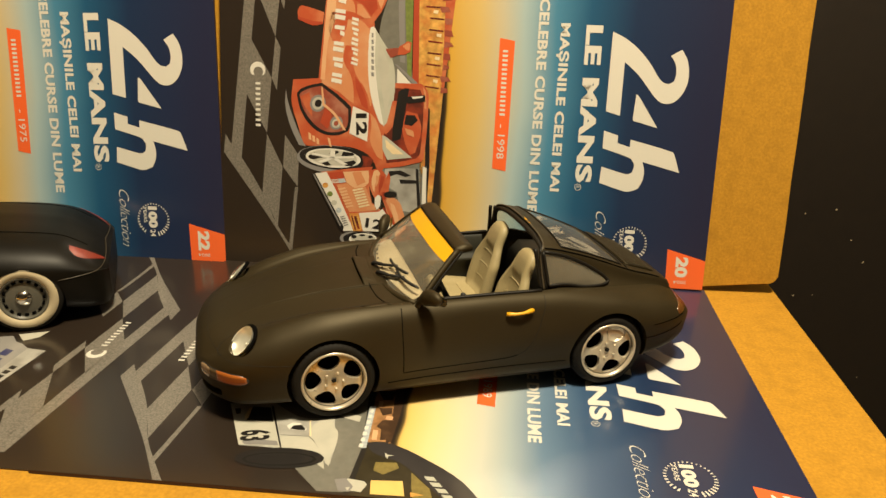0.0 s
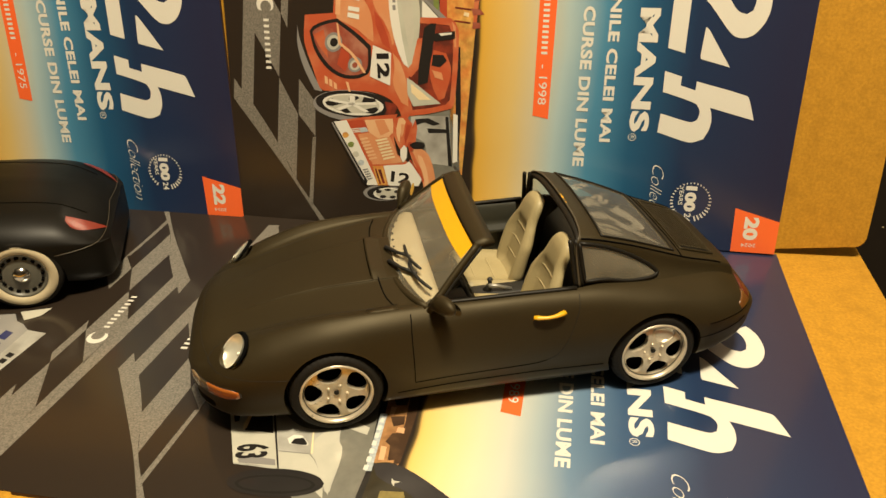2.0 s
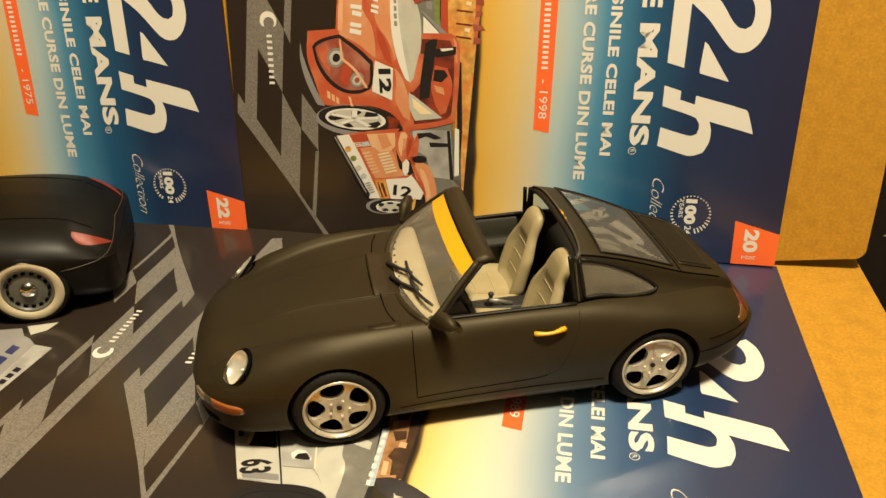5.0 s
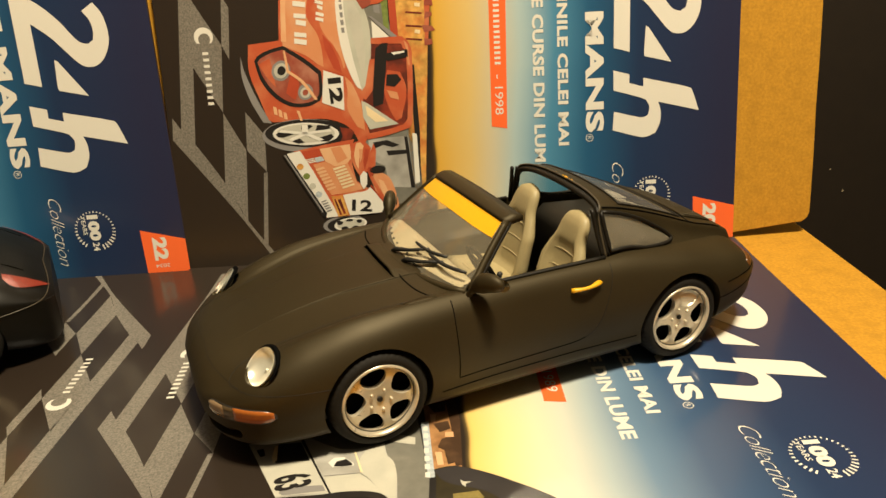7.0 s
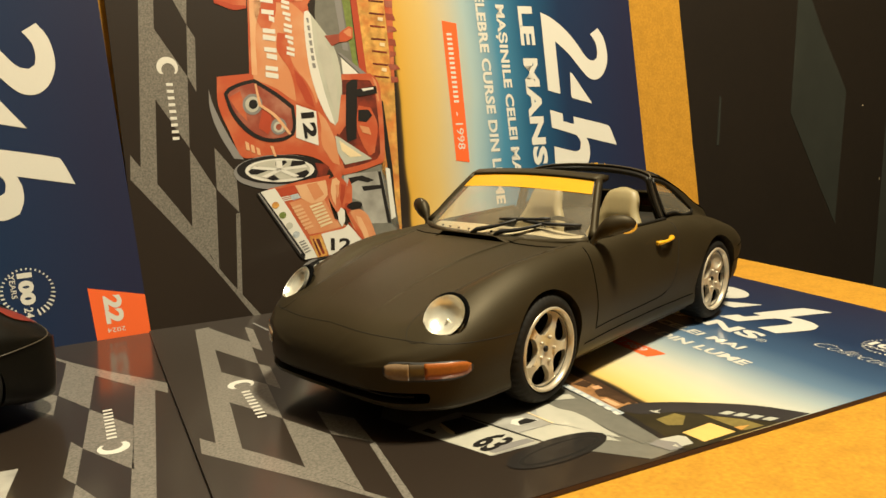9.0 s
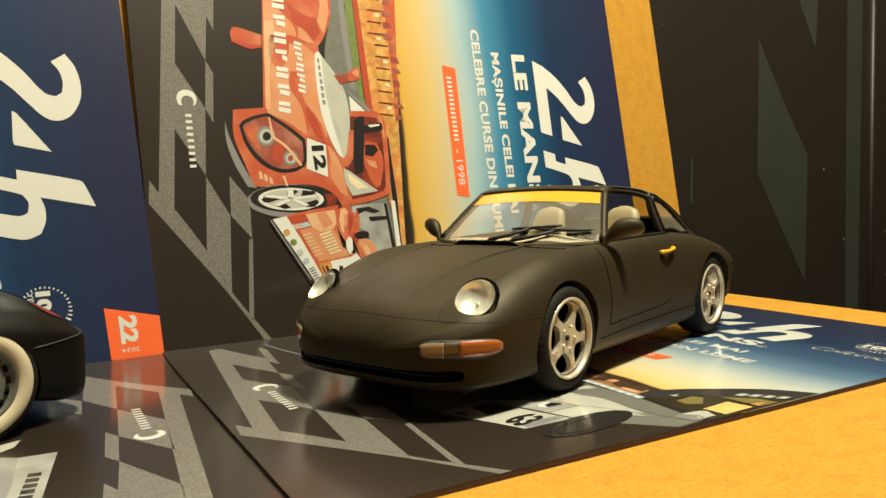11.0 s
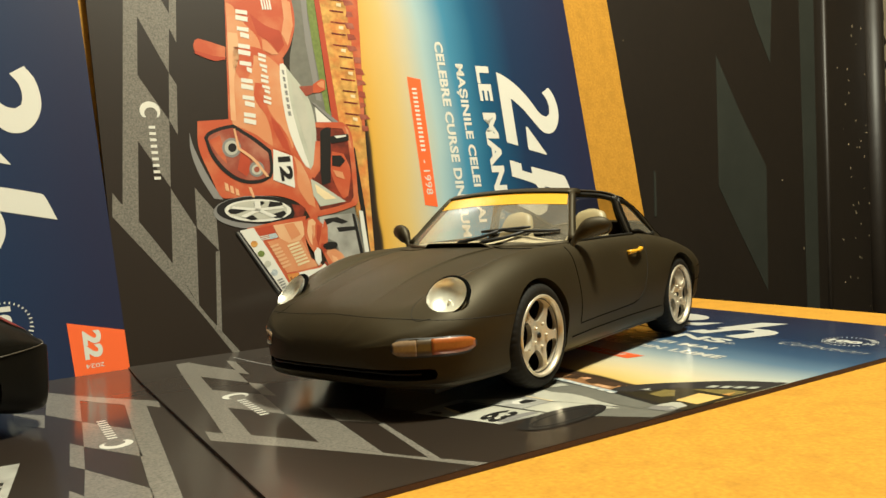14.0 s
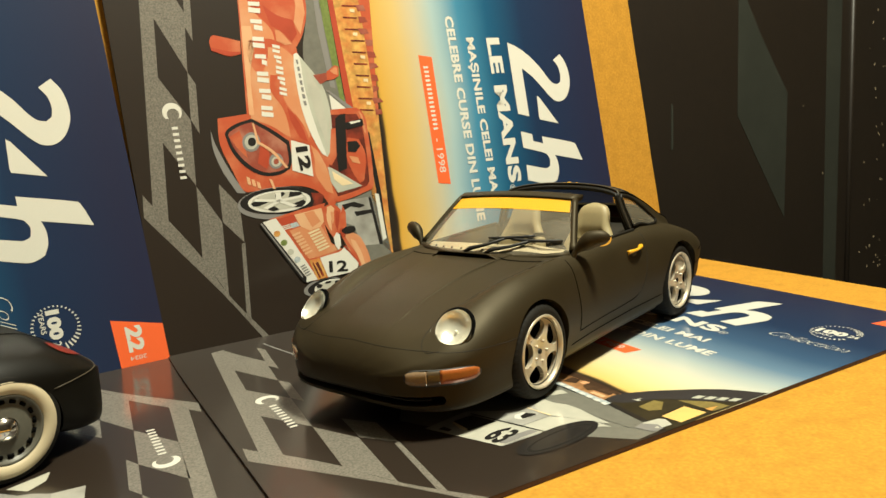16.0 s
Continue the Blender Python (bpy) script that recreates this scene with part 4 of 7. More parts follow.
shape(p20, "tyre", INK_BLACK, 5, (137.3, 90.8, 139.1, 89.7, 140.7, 87.2, 142.0, 83.5, 142.9, 78.8, 143.3, 73.4, 143.2, 67.8, 142.6, 62.4, 141.7, 57.4, 140.4, 53.2, 138.8, 50.1, 137.1, 48.3, 135.3, 47.8, 133.6, 48.7, 132.1, 50.9, 130.8, 54.4, 129.9, 58.8, 129.4, 64.0, 129.4, 69.5, 129.8, 75.1, 130.7, 80.3, 132.0, 84.8, 133.7, 88.2, 135.5, 90.2))
shape(p20, "wheel", WHITE_INK, 6, (137.4, 85.2, 138.8, 84.4, 140.1, 82.4, 141.1, 79.5, 141.9, 75.9, 142.2, 71.7, 142.2, 67.4, 141.7, 63.1, 141.0, 59.2, 139.9, 55.9, 138.6, 53.5, 137.2, 52.1, 135.8, 51.7, 134.4, 52.4, 133.1, 54.2, 132.1, 56.9, 131.4, 60.4, 131.0, 64.4, 130.9, 68.8, 131.3, 73.1, 132.0, 77.1, 133.1, 80.6, 134.4, 83.2, 135.9, 84.8))
shape(p20, "wheel_dish", SKY_GREY, 7, (137.0, 83.0, 138.2, 82.4, 139.2, 80.7, 140.1, 78.2, 140.6, 75.0, 140.9, 71.3, 140.9, 67.5, 140.5, 63.8, 139.9, 60.3, 139.0, 57.5, 137.9, 55.3, 136.8, 54.0, 135.6, 53.7, 134.4, 54.3, 133.4, 55.9, 132.6, 58.2, 132.0, 61.3, 131.7, 64.9, 131.7, 68.7, 132.0, 72.5, 132.6, 76.0, 133.5, 79.0, 134.5, 81.3, 135.7, 82.7))
shape(p20, "wheel_gap", INK_BLACK, 8, (132.4, 66.5, 132.0, 71.0, 133.0, 72.1, 134.9, 68.9, 134.2, 66.3))
shape(p20, "wheel_gap", INK_BLACK, 8, (132.2, 74.6, 133.0, 80.5, 134.2, 81.3, 135.5, 76.8, 135.1, 73.3))
shape(p20, "wheel_gap", INK_BLACK, 8, (138.9, 74.6, 137.2, 81.2, 138.7, 82.5, 140.9, 79.8, 140.7, 75.9))
shape(p20, "wheel_gap", INK_BLACK, 8, (139.6, 60.4, 138.7, 65.1, 140.9, 67.5, 141.3, 64.2))
shape(p20, "wheel_gap", INK_BLACK, 8, (136.1, 53.1, 133.8, 57.1, 136.3, 62.5, 137.8, 57.1, 137.6, 54.3))
shape(p20, "wheel_spoke", WHITE_INK, 9, (135.7, 67.7, 134.7, 80.7, 136.0, 81.6, 136.9, 68.5))
shape(p20, "wheel_spoke", WHITE_INK, 9, (135.9, 69.3, 139.8, 77.3, 140.4, 74.8, 136.6, 66.9))
shape(p20, "wheel_spoke", WHITE_INK, 9, (136.7, 69.3, 139.9, 61.3, 139.0, 59.0, 135.9, 66.9))
shape(p20, "wheel_spoke", WHITE_INK, 9, (136.9, 67.6, 135.1, 55.0, 133.9, 55.9, 135.7, 68.6))
shape(p20, "wheel_spoke", WHITE_INK, 9, (136.2, 66.6, 131.9, 66.7, 132.0, 69.6, 136.3, 69.6))
shape(p20, "arch", MAROON, 6, (134.1, 85.9, 135.0, 91.1, 136.8, 93.0, 142.1, 90.1, 143.5, 84.3, 138.9, 86.8))
shape(p20, "pit_wall", SILVER_INK, 2, (140.8, 99.8, 140.3, 120.2, 167.1, 122.3, 166.1, 109.2, 155.1, 107.5, 151.3, 99.9))
shape(p20, "pit_box", INK_BLACK, 3, (142.7, 102.1, 141.9, 109.4, 144.6, 115.6, 145.7, 112.1, 144.2, 107.1, 145.8, 103.0))
shape(p20, "pit_box", INK_BLACK, 3, (147.3, 108.6, 147.3, 119.2, 149.2, 119.6, 149.8, 109.5))
shape(p20, "pit_box", INK_BLACK, 3, (140.5, 118.2, 140.6, 119.9, 167.1, 122.3, 167.0, 120.3))
shape(p20, "advert", WHITE_INK, 4, (138.8, 122.5, 139.6, 124.8, 164.3, 125.2, 165.3, 122.6))
shape(p20, "barrier", INK_BLACK, 3, (103.8, 122.9, 105.1, 125.4, 139.0, 126.5, 163.7, 125.6, 164.2, 124.1, 139.5, 123.7))
shape(p20, "tyre", GREY_INK, 3, (183.6, 95.3, 184.9, 94.8, 186.2, 93.5, 187.3, 91.5, 188.2, 88.8, 188.8, 85.8, 189.0, 82.6, 188.8, 79.5, 188.3, 76.9, 187.4, 74.8, 186.3, 73.5, 185.1, 73.0, 183.8, 73.5, 182.5, 74.9, 181.4, 77.0, 180.5, 79.6, 179.9, 82.7, 179.7, 85.8, 179.9, 88.8, 180.4, 91.5, 181.3, 93.5, 182.3, 94.8))
shape(p20, "tyre", INK_BLACK, 4, (183.8, 94.8, 185.0, 94.5, 186.1, 93.3, 187.0, 91.5, 187.8, 89.1, 188.3, 86.4, 188.5, 83.6, 188.3, 80.9, 187.9, 78.6, 187.2, 76.7, 186.2, 75.6, 185.2, 75.2, 184.0, 75.6, 182.9, 76.8, 182.0, 78.7, 181.2, 81.0, 180.7, 83.7, 180.5, 86.5, 180.7, 89.2, 181.1, 91.5, 181.8, 93.3, 182.8, 94.5))
shape(p20, "wheel", WHITE_INK, 5, (184.0, 95.9, 185.0, 95.6, 185.9, 94.6, 186.7, 93.0, 187.4, 90.9, 187.8, 88.6, 188.0, 86.2, 187.9, 83.8, 187.5, 81.8, 186.9, 80.2, 186.1, 79.2, 185.1, 78.8, 184.2, 79.2, 183.2, 80.2, 182.4, 81.8, 181.7, 83.9, 181.3, 86.2, 181.1, 88.6, 181.3, 91.0, 181.6, 93.0, 182.3, 94.6, 183.1, 95.6))
shape(p20, "wheel_dish", SKY_GREY, 6, (184.1, 94.8, 184.8, 94.6, 185.6, 93.7, 186.3, 92.4, 186.8, 90.6, 187.2, 88.6, 187.3, 86.6, 187.2, 84.6, 186.9, 82.8, 186.4, 81.5, 185.8, 80.6, 185.0, 80.4, 184.2, 80.7, 183.5, 81.5, 182.8, 82.9, 182.3, 84.6, 181.9, 86.6, 181.8, 88.7, 181.9, 90.6, 182.2, 92.4, 182.7, 93.7, 183.3, 94.6))
shape(p20, "wheel_gap", INK_BLACK, 7, (183.5, 83.6, 184.1, 83.3, 184.5, 82.7, 184.7, 81.9, 184.6, 81.0, 184.3, 80.4, 183.7, 80.2, 183.2, 80.4, 182.7, 81.0, 182.5, 81.9, 182.6, 82.7, 183.0, 83.4))
shape(p20, "wheel_gap", INK_BLACK, 7, (186.4, 86.1, 186.8, 85.9, 187.2, 85.1, 187.4, 84.2, 187.3, 83.2, 187.1, 82.5, 186.6, 82.3, 186.2, 82.5, 185.8, 83.2, 185.6, 84.2, 185.7, 85.2, 186.0, 85.9))
shape(p20, "wheel_gap", INK_BLACK, 7, (186.2, 91.6, 186.7, 91.3, 187.0, 90.6, 187.2, 89.7, 187.2, 88.8, 186.9, 88.2, 186.5, 87.9, 186.0, 88.2, 185.7, 88.8, 185.5, 89.7, 185.5, 90.7, 185.8, 91.3))
shape(p20, "wheel_gap", INK_BLACK, 7, (183.1, 93.6, 183.6, 93.4, 184.0, 92.8, 184.1, 92.1, 184.1, 91.3, 183.7, 90.8, 183.3, 90.6, 182.8, 90.8, 182.4, 91.4, 182.2, 92.1, 182.3, 92.8, 182.6, 93.4))
shape(p20, "wheel_gap", INK_BLACK, 7, (182.3, 88.9, 182.6, 88.7, 182.9, 88.0, 183.1, 87.0, 183.0, 86.0, 182.8, 85.3, 182.5, 85.1, 182.2, 85.3, 181.9, 86.0, 181.8, 87.0, 181.8, 88.0, 182.0, 88.7))
shape(p20, "nose", RED, 8, (145.1, 61.4, 142.5, 77.2, 140.5, 92.6, 145.7, 90.8, 149.8, 90.5, 155.9, 91.1, 162.1, 92.4, 166.0, 97.8, 169.9, 102.5, 174.9, 106.2, 179.3, 104.1, 180.0, 87.2, 180.4, 75.0))
shape(p20, "splitter", INK_BLACK, 9, (147.0, 55.6, 146.2, 57.7, 162.3, 66.8, 178.0, 75.7, 180.7, 74.9, 178.7, 72.8))
shape(p20, "splitter", GREY_INK, 10, (146.8, 56.3, 146.5, 57.0, 177.0, 73.9, 177.6, 73.4))
shape(p20, "sponsor_strip", WHITE_INK, 9, (146.2, 57.6, 145.0, 64.6, 156.0, 70.6, 175.6, 79.8, 180.0, 81.4, 180.4, 75.3))
shape(p20, "sponsor_panel", RED_DARK, 9, (145.4, 65.4, 144.3, 74.2, 147.9, 77.1, 149.2, 67.1))
shape(p20, "sponsor_panel", ORANGE_PALE, 9, (152.4, 70.7, 150.8, 80.2, 152.8, 88.5, 163.1, 92.6, 166.0, 97.8, 168.0, 85.2, 168.6, 78.7))
shape(p20, "sponsor_panel", PEACH, 10, (144.5, 74.6, 142.9, 90.1, 149.8, 90.7, 152.8, 87.9, 153.8, 81.7, 150.9, 77.0))
shape(p20, "sponsor_panel", ORANGE_PALE, 11, (144.4, 80.2, 143.7, 85.4, 149.9, 88.5, 152.4, 83.3))
shape(p20, "flag_stripe", WHITE_INK, 10, (149.6, 66.9, 149.0, 71.2, 149.4, 71.4, 150.0, 67.1))
shape(p20, "flag_stripe", WHITE_INK, 10, (150.4, 67.4, 149.8, 71.7, 150.2, 71.9, 150.8, 67.6))
shape(p20, "flag_stripe", WHITE_INK, 10, (151.2, 67.9, 150.5, 72.2, 151.0, 72.4, 151.6, 68.1))
shape(p20, "flag_field", SKY_INK, 10, (148.9, 71.5, 148.3, 75.4, 150.5, 76.7, 151.4, 72.6))
shape(p20, "word_bar", CREAM, 11, (154.9, 80.5, 153.3, 86.8, 154.2, 87.2, 155.9, 80.9))
shape(p20, "word_bar", PEACH, 11, (154.7, 71.7, 153.6, 76.1, 154.6, 76.5, 155.7, 72.1))
shape(p20, "word_bar", CREAM, 11, (156.5, 81.2, 154.9, 87.5, 155.8, 87.9, 157.5, 81.6))
shape(p20, "word_bar", PEACH, 11, (156.4, 72.5, 155.4, 77.0, 156.3, 77.4, 157.5, 72.9))
shape(p20, "word_bar", CREAM, 11, (158.1, 81.8, 156.5, 88.1, 157.4, 88.5, 159.1, 82.2))
shape(p20, "word_bar", PEACH, 11, (158.2, 73.3, 157.1, 77.8, 158.0, 78.2, 159.2, 73.7))
shape(p20, "word_bar", CREAM, 11, (159.7, 82.5, 158.1, 88.8, 159.0, 89.2, 160.8, 82.9))
shape(p20, "word_bar", PEACH, 11, (159.9, 74.1, 158.8, 78.6, 159.7, 79.0, 160.9, 74.6))
shape(p20, "word_bar", CREAM, 11, (161.4, 83.2, 159.8, 89.5, 160.7, 89.9, 162.4, 83.6))
shape(p20, "word_bar", PEACH, 11, (161.6, 75.0, 160.5, 79.4, 161.5, 79.8, 162.7, 75.4))
shape(p20, "word_bar", CREAM, 11, (163.0, 83.8, 161.4, 90.1, 162.3, 90.5, 164.0, 84.2))
shape(p20, "word_bar", PEACH, 11, (163.4, 75.8, 162.3, 80.2, 163.2, 80.6, 164.4, 76.2))
shape(p20, "word_bar", CREAM, 11, (164.6, 84.5, 163.0, 90.8, 163.9, 91.2, 165.7, 84.9))
shape(p20, "word_bar", PEACH, 11, (165.1, 76.6, 164.0, 81.0, 164.9, 81.4, 166.1, 77.0))
shape(p20, "sponsor_panel", STAND, 10, (169.4, 78.6, 168.9, 84.4, 179.6, 87.2, 180.2, 81.5))
shape(p20, "word_bar", MAROON, 11, (170.8, 79.9, 170.7, 80.7, 179.2, 83.4, 179.5, 82.4))
shape(p20, "word_bar", MAROON, 11, (171.2, 81.6, 170.9, 83.3, 178.6, 85.5, 178.9, 84.3))
shape(p20, "number_panel", WHITE_INK, 10, (168.9, 84.7, 168.0, 91.5, 167.3, 96.7, 165.5, 99.0, 169.9, 102.5, 175.0, 106.0, 179.1, 104.3, 179.6, 95.7, 179.8, 87.4))
shape(p20, "panel_edge", RED_DARK, 11, (164.8, 99.0, 164.6, 99.9, 174.9, 106.8, 175.4, 106.2))
shape(p20, "sponsor_mark", STAND, 11, (153.0, 65.8, 153.9, 65.4, 154.5, 64.5, 154.6, 63.4, 154.1, 62.5, 153.2, 62.2, 152.2, 62.5, 151.6, 63.4, 151.5, 64.6, 152.1, 65.4))
shape(p20, "sponsor_mark", GRASS_INK, 11, (158.0, 68.6, 159.0, 68.2, 159.6, 67.3, 159.6, 66.2, 159.1, 65.3, 158.2, 65.0, 157.3, 65.4, 156.7, 66.3, 156.6, 67.4, 157.1, 68.3))
shape(p20, "sponsor_mark", SKY_GREY, 11, (163.3, 71.2, 164.3, 70.9, 164.9, 69.9, 165.0, 68.8, 164.4, 67.9, 163.5, 67.6, 162.6, 68.0, 161.9, 68.9, 161.9, 70.0, 162.4, 70.9))
shape(p20, "sponsor_mark", SKY_INK, 11, (167.8, 74.1, 168.8, 73.7, 169.4, 72.8, 169.5, 71.7, 168.9, 70.8, 168.0, 70.5, 167.1, 70.9, 166.4, 71.8, 166.4, 72.9, 166.9, 73.8))
shape(p20, "word_bar", GREY_INK, 11, (171.7, 73.1, 170.9, 75.9, 171.5, 76.2, 172.4, 73.4))
shape(p20, "word_bar", GREY_INK, 11, (172.9, 73.7, 172.1, 76.5, 172.7, 76.8, 173.7, 74.0))
shape(p20, "word_bar", GREY_INK, 11, (174.2, 74.3, 173.4, 77.1, 174.0, 77.4, 174.9, 74.6))
shape(p20, "word_bar", GREY_INK, 11, (175.4, 74.9, 174.6, 77.7, 175.2, 78.0, 176.2, 75.2))
shape(p20, "word_bar", GREY_INK, 11, (176.7, 75.6, 175.9, 78.3, 176.5, 78.6, 177.4, 75.9))
shape(p20, "suspension", RED, 12, (142.8, 91.2, 141.5, 94.7, 141.8, 97.7, 145.2, 100.8, 150.3, 99.8, 157.6, 97.8, 160.4, 94.7, 155.9, 92.2, 149.8, 90.3))
shape(p20, "suspension_light", PEACH, 13, (142.7, 93.4, 142.2, 95.7, 144.3, 97.3, 149.6, 94.7, 155.8, 93.8, 153.8, 92.8, 148.7, 92.0))
shape(p20, "suspension_shade", RED_DARK, 13, (145.3, 97.7, 146.2, 100.0, 151.4, 98.8, 156.6, 96.9, 152.6, 96.3))
shape(p20, "suspension_light", ORANGE_PALE, 14, (145.5, 94.7, 145.8, 96.7, 150.5, 95.9, 152.6, 94.7))
shape(p20, "suspension_arm", WHITE_INK, 14, (159.4, 94.2, 156.9, 96.3, 158.6, 98.0, 163.9, 97.6, 166.5, 95.7, 163.5, 94.2))
shape(p20, "nose_arm", RED, 9, (155.6, 96.7, 143.1, 102.3, 147.1, 103.4, 155.3, 102.4, 161.6, 100.9))
shape(p20, "fender", ORANGE_PALE, 9, (160.1, 99.0, 158.4, 102.4, 158.4, 105.5, 161.1, 109.3, 166.2, 111.5, 171.9, 112.9, 177.1, 113.5, 182.6, 107.3, 175.0, 106.0, 169.0, 102.5))
shape(p20, "fender_light", PEACH, 10, (161.6, 103.6, 162.8, 106.1, 169.5, 108.6, 177.5, 109.9, 180.0, 107.9, 172.8, 106.8, 166.6, 104.6))
shape(p20, "fender_shade", RED, 10, (160.1, 99.0, 160.3, 100.9, 169.7, 105.6, 175.9, 107.4, 177.3, 106.6, 171.4, 104.1))
shape(p20, "nose_mirror", INK_BLACK, 11, (156.4, 107.6, 157.3, 107.2, 158.1, 106.1, 158.5, 104.5, 158.6, 102.6, 158.4, 101.0, 157.7, 99.8, 156.9, 99.4, 156.0, 99.8, 155.3, 101.0, 154.8, 102.6, 154.7, 104.4, 155.0, 106.1, 155.6, 107.2))
shape(p20, "mirror_base", RED_DARK, 11, (155.3, 98.2, 155.0, 100.4, 159.5, 100.9, 160.5, 99.0))
shape(pR, "track", TRACK, 1, (140.5, 54.6, 113.4, 69.6, 112.8, 113.0, 149.8, 119.8, 201.9, 119.2, 202.5, 108.5, 153.1, 61.7))
shape(pR, "bodywork", SILVER_INK, 2, (152.1, 58.4, 149.2, 76.8, 157.8, 89.1, 158.8, 95.4, 156.7, 105.2, 163.0, 106.3, 166.5, 108.4, 173.7, 109.5, 183.3, 109.6, 186.7, 109.9, 187.0, 108.0, 173.4, 100.1, 171.0, 97.2, 179.8, 88.2, 179.7, 71.6))
shape(pR, "body_panel", SKY_GREY, 3, (154.1, 59.4, 154.1, 60.7, 162.6, 64.6, 163.1, 80.5, 154.3, 78.0, 154.7, 79.0, 179.5, 88.6, 179.4, 87.3, 178.9, 79.3, 179.3, 71.4))
shape(pR, "body_panel", SKY_GREY, 3, (171.5, 85.7, 171.2, 97.3, 174.2, 100.4, 183.9, 106.3, 190.2, 108.3, 184.7, 101.1, 180.6, 94.1, 180.0, 89.1))
shape(pR, "body_panel", SKY_GREY, 4, (170.9, 97.9, 164.4, 97.2, 159.6, 99.4, 157.5, 104.7, 163.5, 106.3, 166.7, 108.4, 173.7, 109.5, 182.1, 109.2, 188.4, 109.6, 183.9, 106.3, 174.2, 100.8))
shape(pR, "body_panel", SILVER_INK, 3, (158.0, 80.9, 159.6, 85.2, 159.7, 89.7, 160.8, 95.2, 170.8, 97.9, 171.3, 85.8))
shape(pR, "panel_edge", INK_BLACK, 5, (152.5, 76.5, 152.3, 77.4, 179.5, 88.8, 179.6, 88.2))
shape(pR, "panel_edge", GREY_INK, 5, (171.3, 85.8, 171.0, 97.2, 171.3, 97.3, 171.7, 85.9))
shape(pR, "panel_edge", CREAM, 6, (160.8, 95.2, 160.2, 95.6, 170.8, 98.5, 171.1, 97.8))
shape(pR, "wing_shade", INK_BLACK, 4, (156.0, 67.5, 153.6, 69.2, 153.5, 76.5, 163.3, 80.6, 163.1, 74.1, 163.4, 69.3))
shape(pR, "wing_shade", INK_BLACK, 4, (155.8, 61.7, 155.3, 64.1, 158.9, 65.2, 159.7, 63.7))
shape(pR, "wing_stay", CREAM, 5, (154.9, 67.8, 154.3, 68.9, 162.0, 69.5, 163.2, 68.5, 160.6, 67.6))
shape(pR, "cockpit", GREY_INK, 4, (175.3, 72.9, 175.6, 85.9, 178.3, 87.1, 179.0, 73.6, 177.9, 72.4))
shape(pR, "duct_light", WHITE_INK, 4, (165.1, 86.8, 162.8, 88.6, 162.8, 91.9, 166.2, 95.3, 167.3, 95.4, 167.4, 91.7, 167.5, 88.4))
shape(pR, "air_duct", INK_BLACK, 5, (164.8, 89.5, 163.9, 92.7, 166.2, 94.8, 167.2, 94.9, 167.4, 91.7, 167.2, 88.8))
shape(pR, "track", TRACK, 3, (156.9, 106.4, 157.5, 109.9, 160.3, 116.2, 170.8, 116.4, 184.8, 116.4, 193.6, 117.3, 194.4, 112.3, 183.2, 110.2, 172.8, 109.5, 166.6, 108.7, 163.0, 106.3))
shape(pR, "track_edge", SKY_GREY, 4, (155.3, 106.3, 152.9, 110.8, 154.8, 115.8, 158.6, 115.7, 157.0, 109.7))
shape(pR, "tyre", INK_BLACK, 4, (183.8, 106.9, 185.8, 106.5, 187.8, 104.5, 189.6, 101.1, 191.0, 96.7, 191.9, 91.5, 192.3, 86.3, 192.0, 81.3, 191.2, 77.2, 189.8, 74.2, 188.1, 72.7, 186.1, 72.8, 184.1, 74.7, 182.2, 78.0, 180.7, 82.6, 179.7, 87.9, 179.3, 93.4, 179.6, 98.5, 180.5, 102.7, 182.0, 105.6))
shape(pR, "tyre_rim", RUBBER, 5, (184.8, 104.1, 186.2, 103.7, 187.6, 102.0, 188.8, 99.1, 189.9, 95.4, 190.6, 91.1, 191.0, 86.8, 190.9, 82.7, 190.4, 79.4, 189.5, 77.0, 188.4, 75.9, 187.0, 76.2, 185.6, 77.8, 184.3, 80.6, 183.3, 84.4, 182.5, 88.7, 182.1, 93.2, 182.2, 97.3, 182.8, 100.7, 183.7, 103.1))
shape(pR, "tyre_wall", INK_BLACK, 6, (185.0, 102.8, 186.1, 102.4, 187.2, 100.8, 188.3, 98.2, 189.1, 94.8, 189.8, 90.9, 190.1, 86.9, 190.1, 83.3, 189.8, 80.2, 189.1, 78.1, 188.2, 77.2, 187.1, 77.5, 186.0, 79.0, 184.9, 81.6, 184.0, 85.0, 183.4, 89.0, 183.0, 93.0, 183.0, 96.8, 183.4, 99.8, 184.1, 101.9))
shape(pR, "barrier", INK_BLACK, 3, (132.4, 115.6, 132.0, 118.6, 177.2, 122.0, 202.6, 120.6, 202.0, 118.4, 175.7, 119.9))
shape(pR, "advert", SKY_INK, 4, (146.6, 117.9, 146.3, 120.6, 175.4, 121.7, 175.7, 119.5))
shape(pR, "grandstand", STAND_BROWN, 1, (132.1, 117.8, 130.6, 129.1, 152.8, 130.0, 172.4, 130.7, 173.6, 121.8))
shape(pR, "globe", GREY_INK, 4, (195.5, 113.6, 194.4, 117.6, 198.5, 121.2, 201.7, 120.4, 201.6, 116.2))
shape(pR, "stand_roof", DARK_BROWN, 2, (131.0, 127.0, 130.6, 130.8, 146.0, 131.8, 170.4, 130.9, 171.0, 128.6, 150.0, 128.4))
for q in ((134.0, 119.6, 133.4, 127.4, 140.4, 127.0, 141.2, 123.0), (147.6, 122.2, 146.4, 127.6, 150.8, 128.2, 152.6, 124.4), (156.2, 124.8, 155.0, 128.6, 168.8, 129.2, 169.6, 126.2, 162.4, 125.4, 160.6, 123.2)):
    shape(pR, "stand_shade", DARK_BROWN, 3, q)
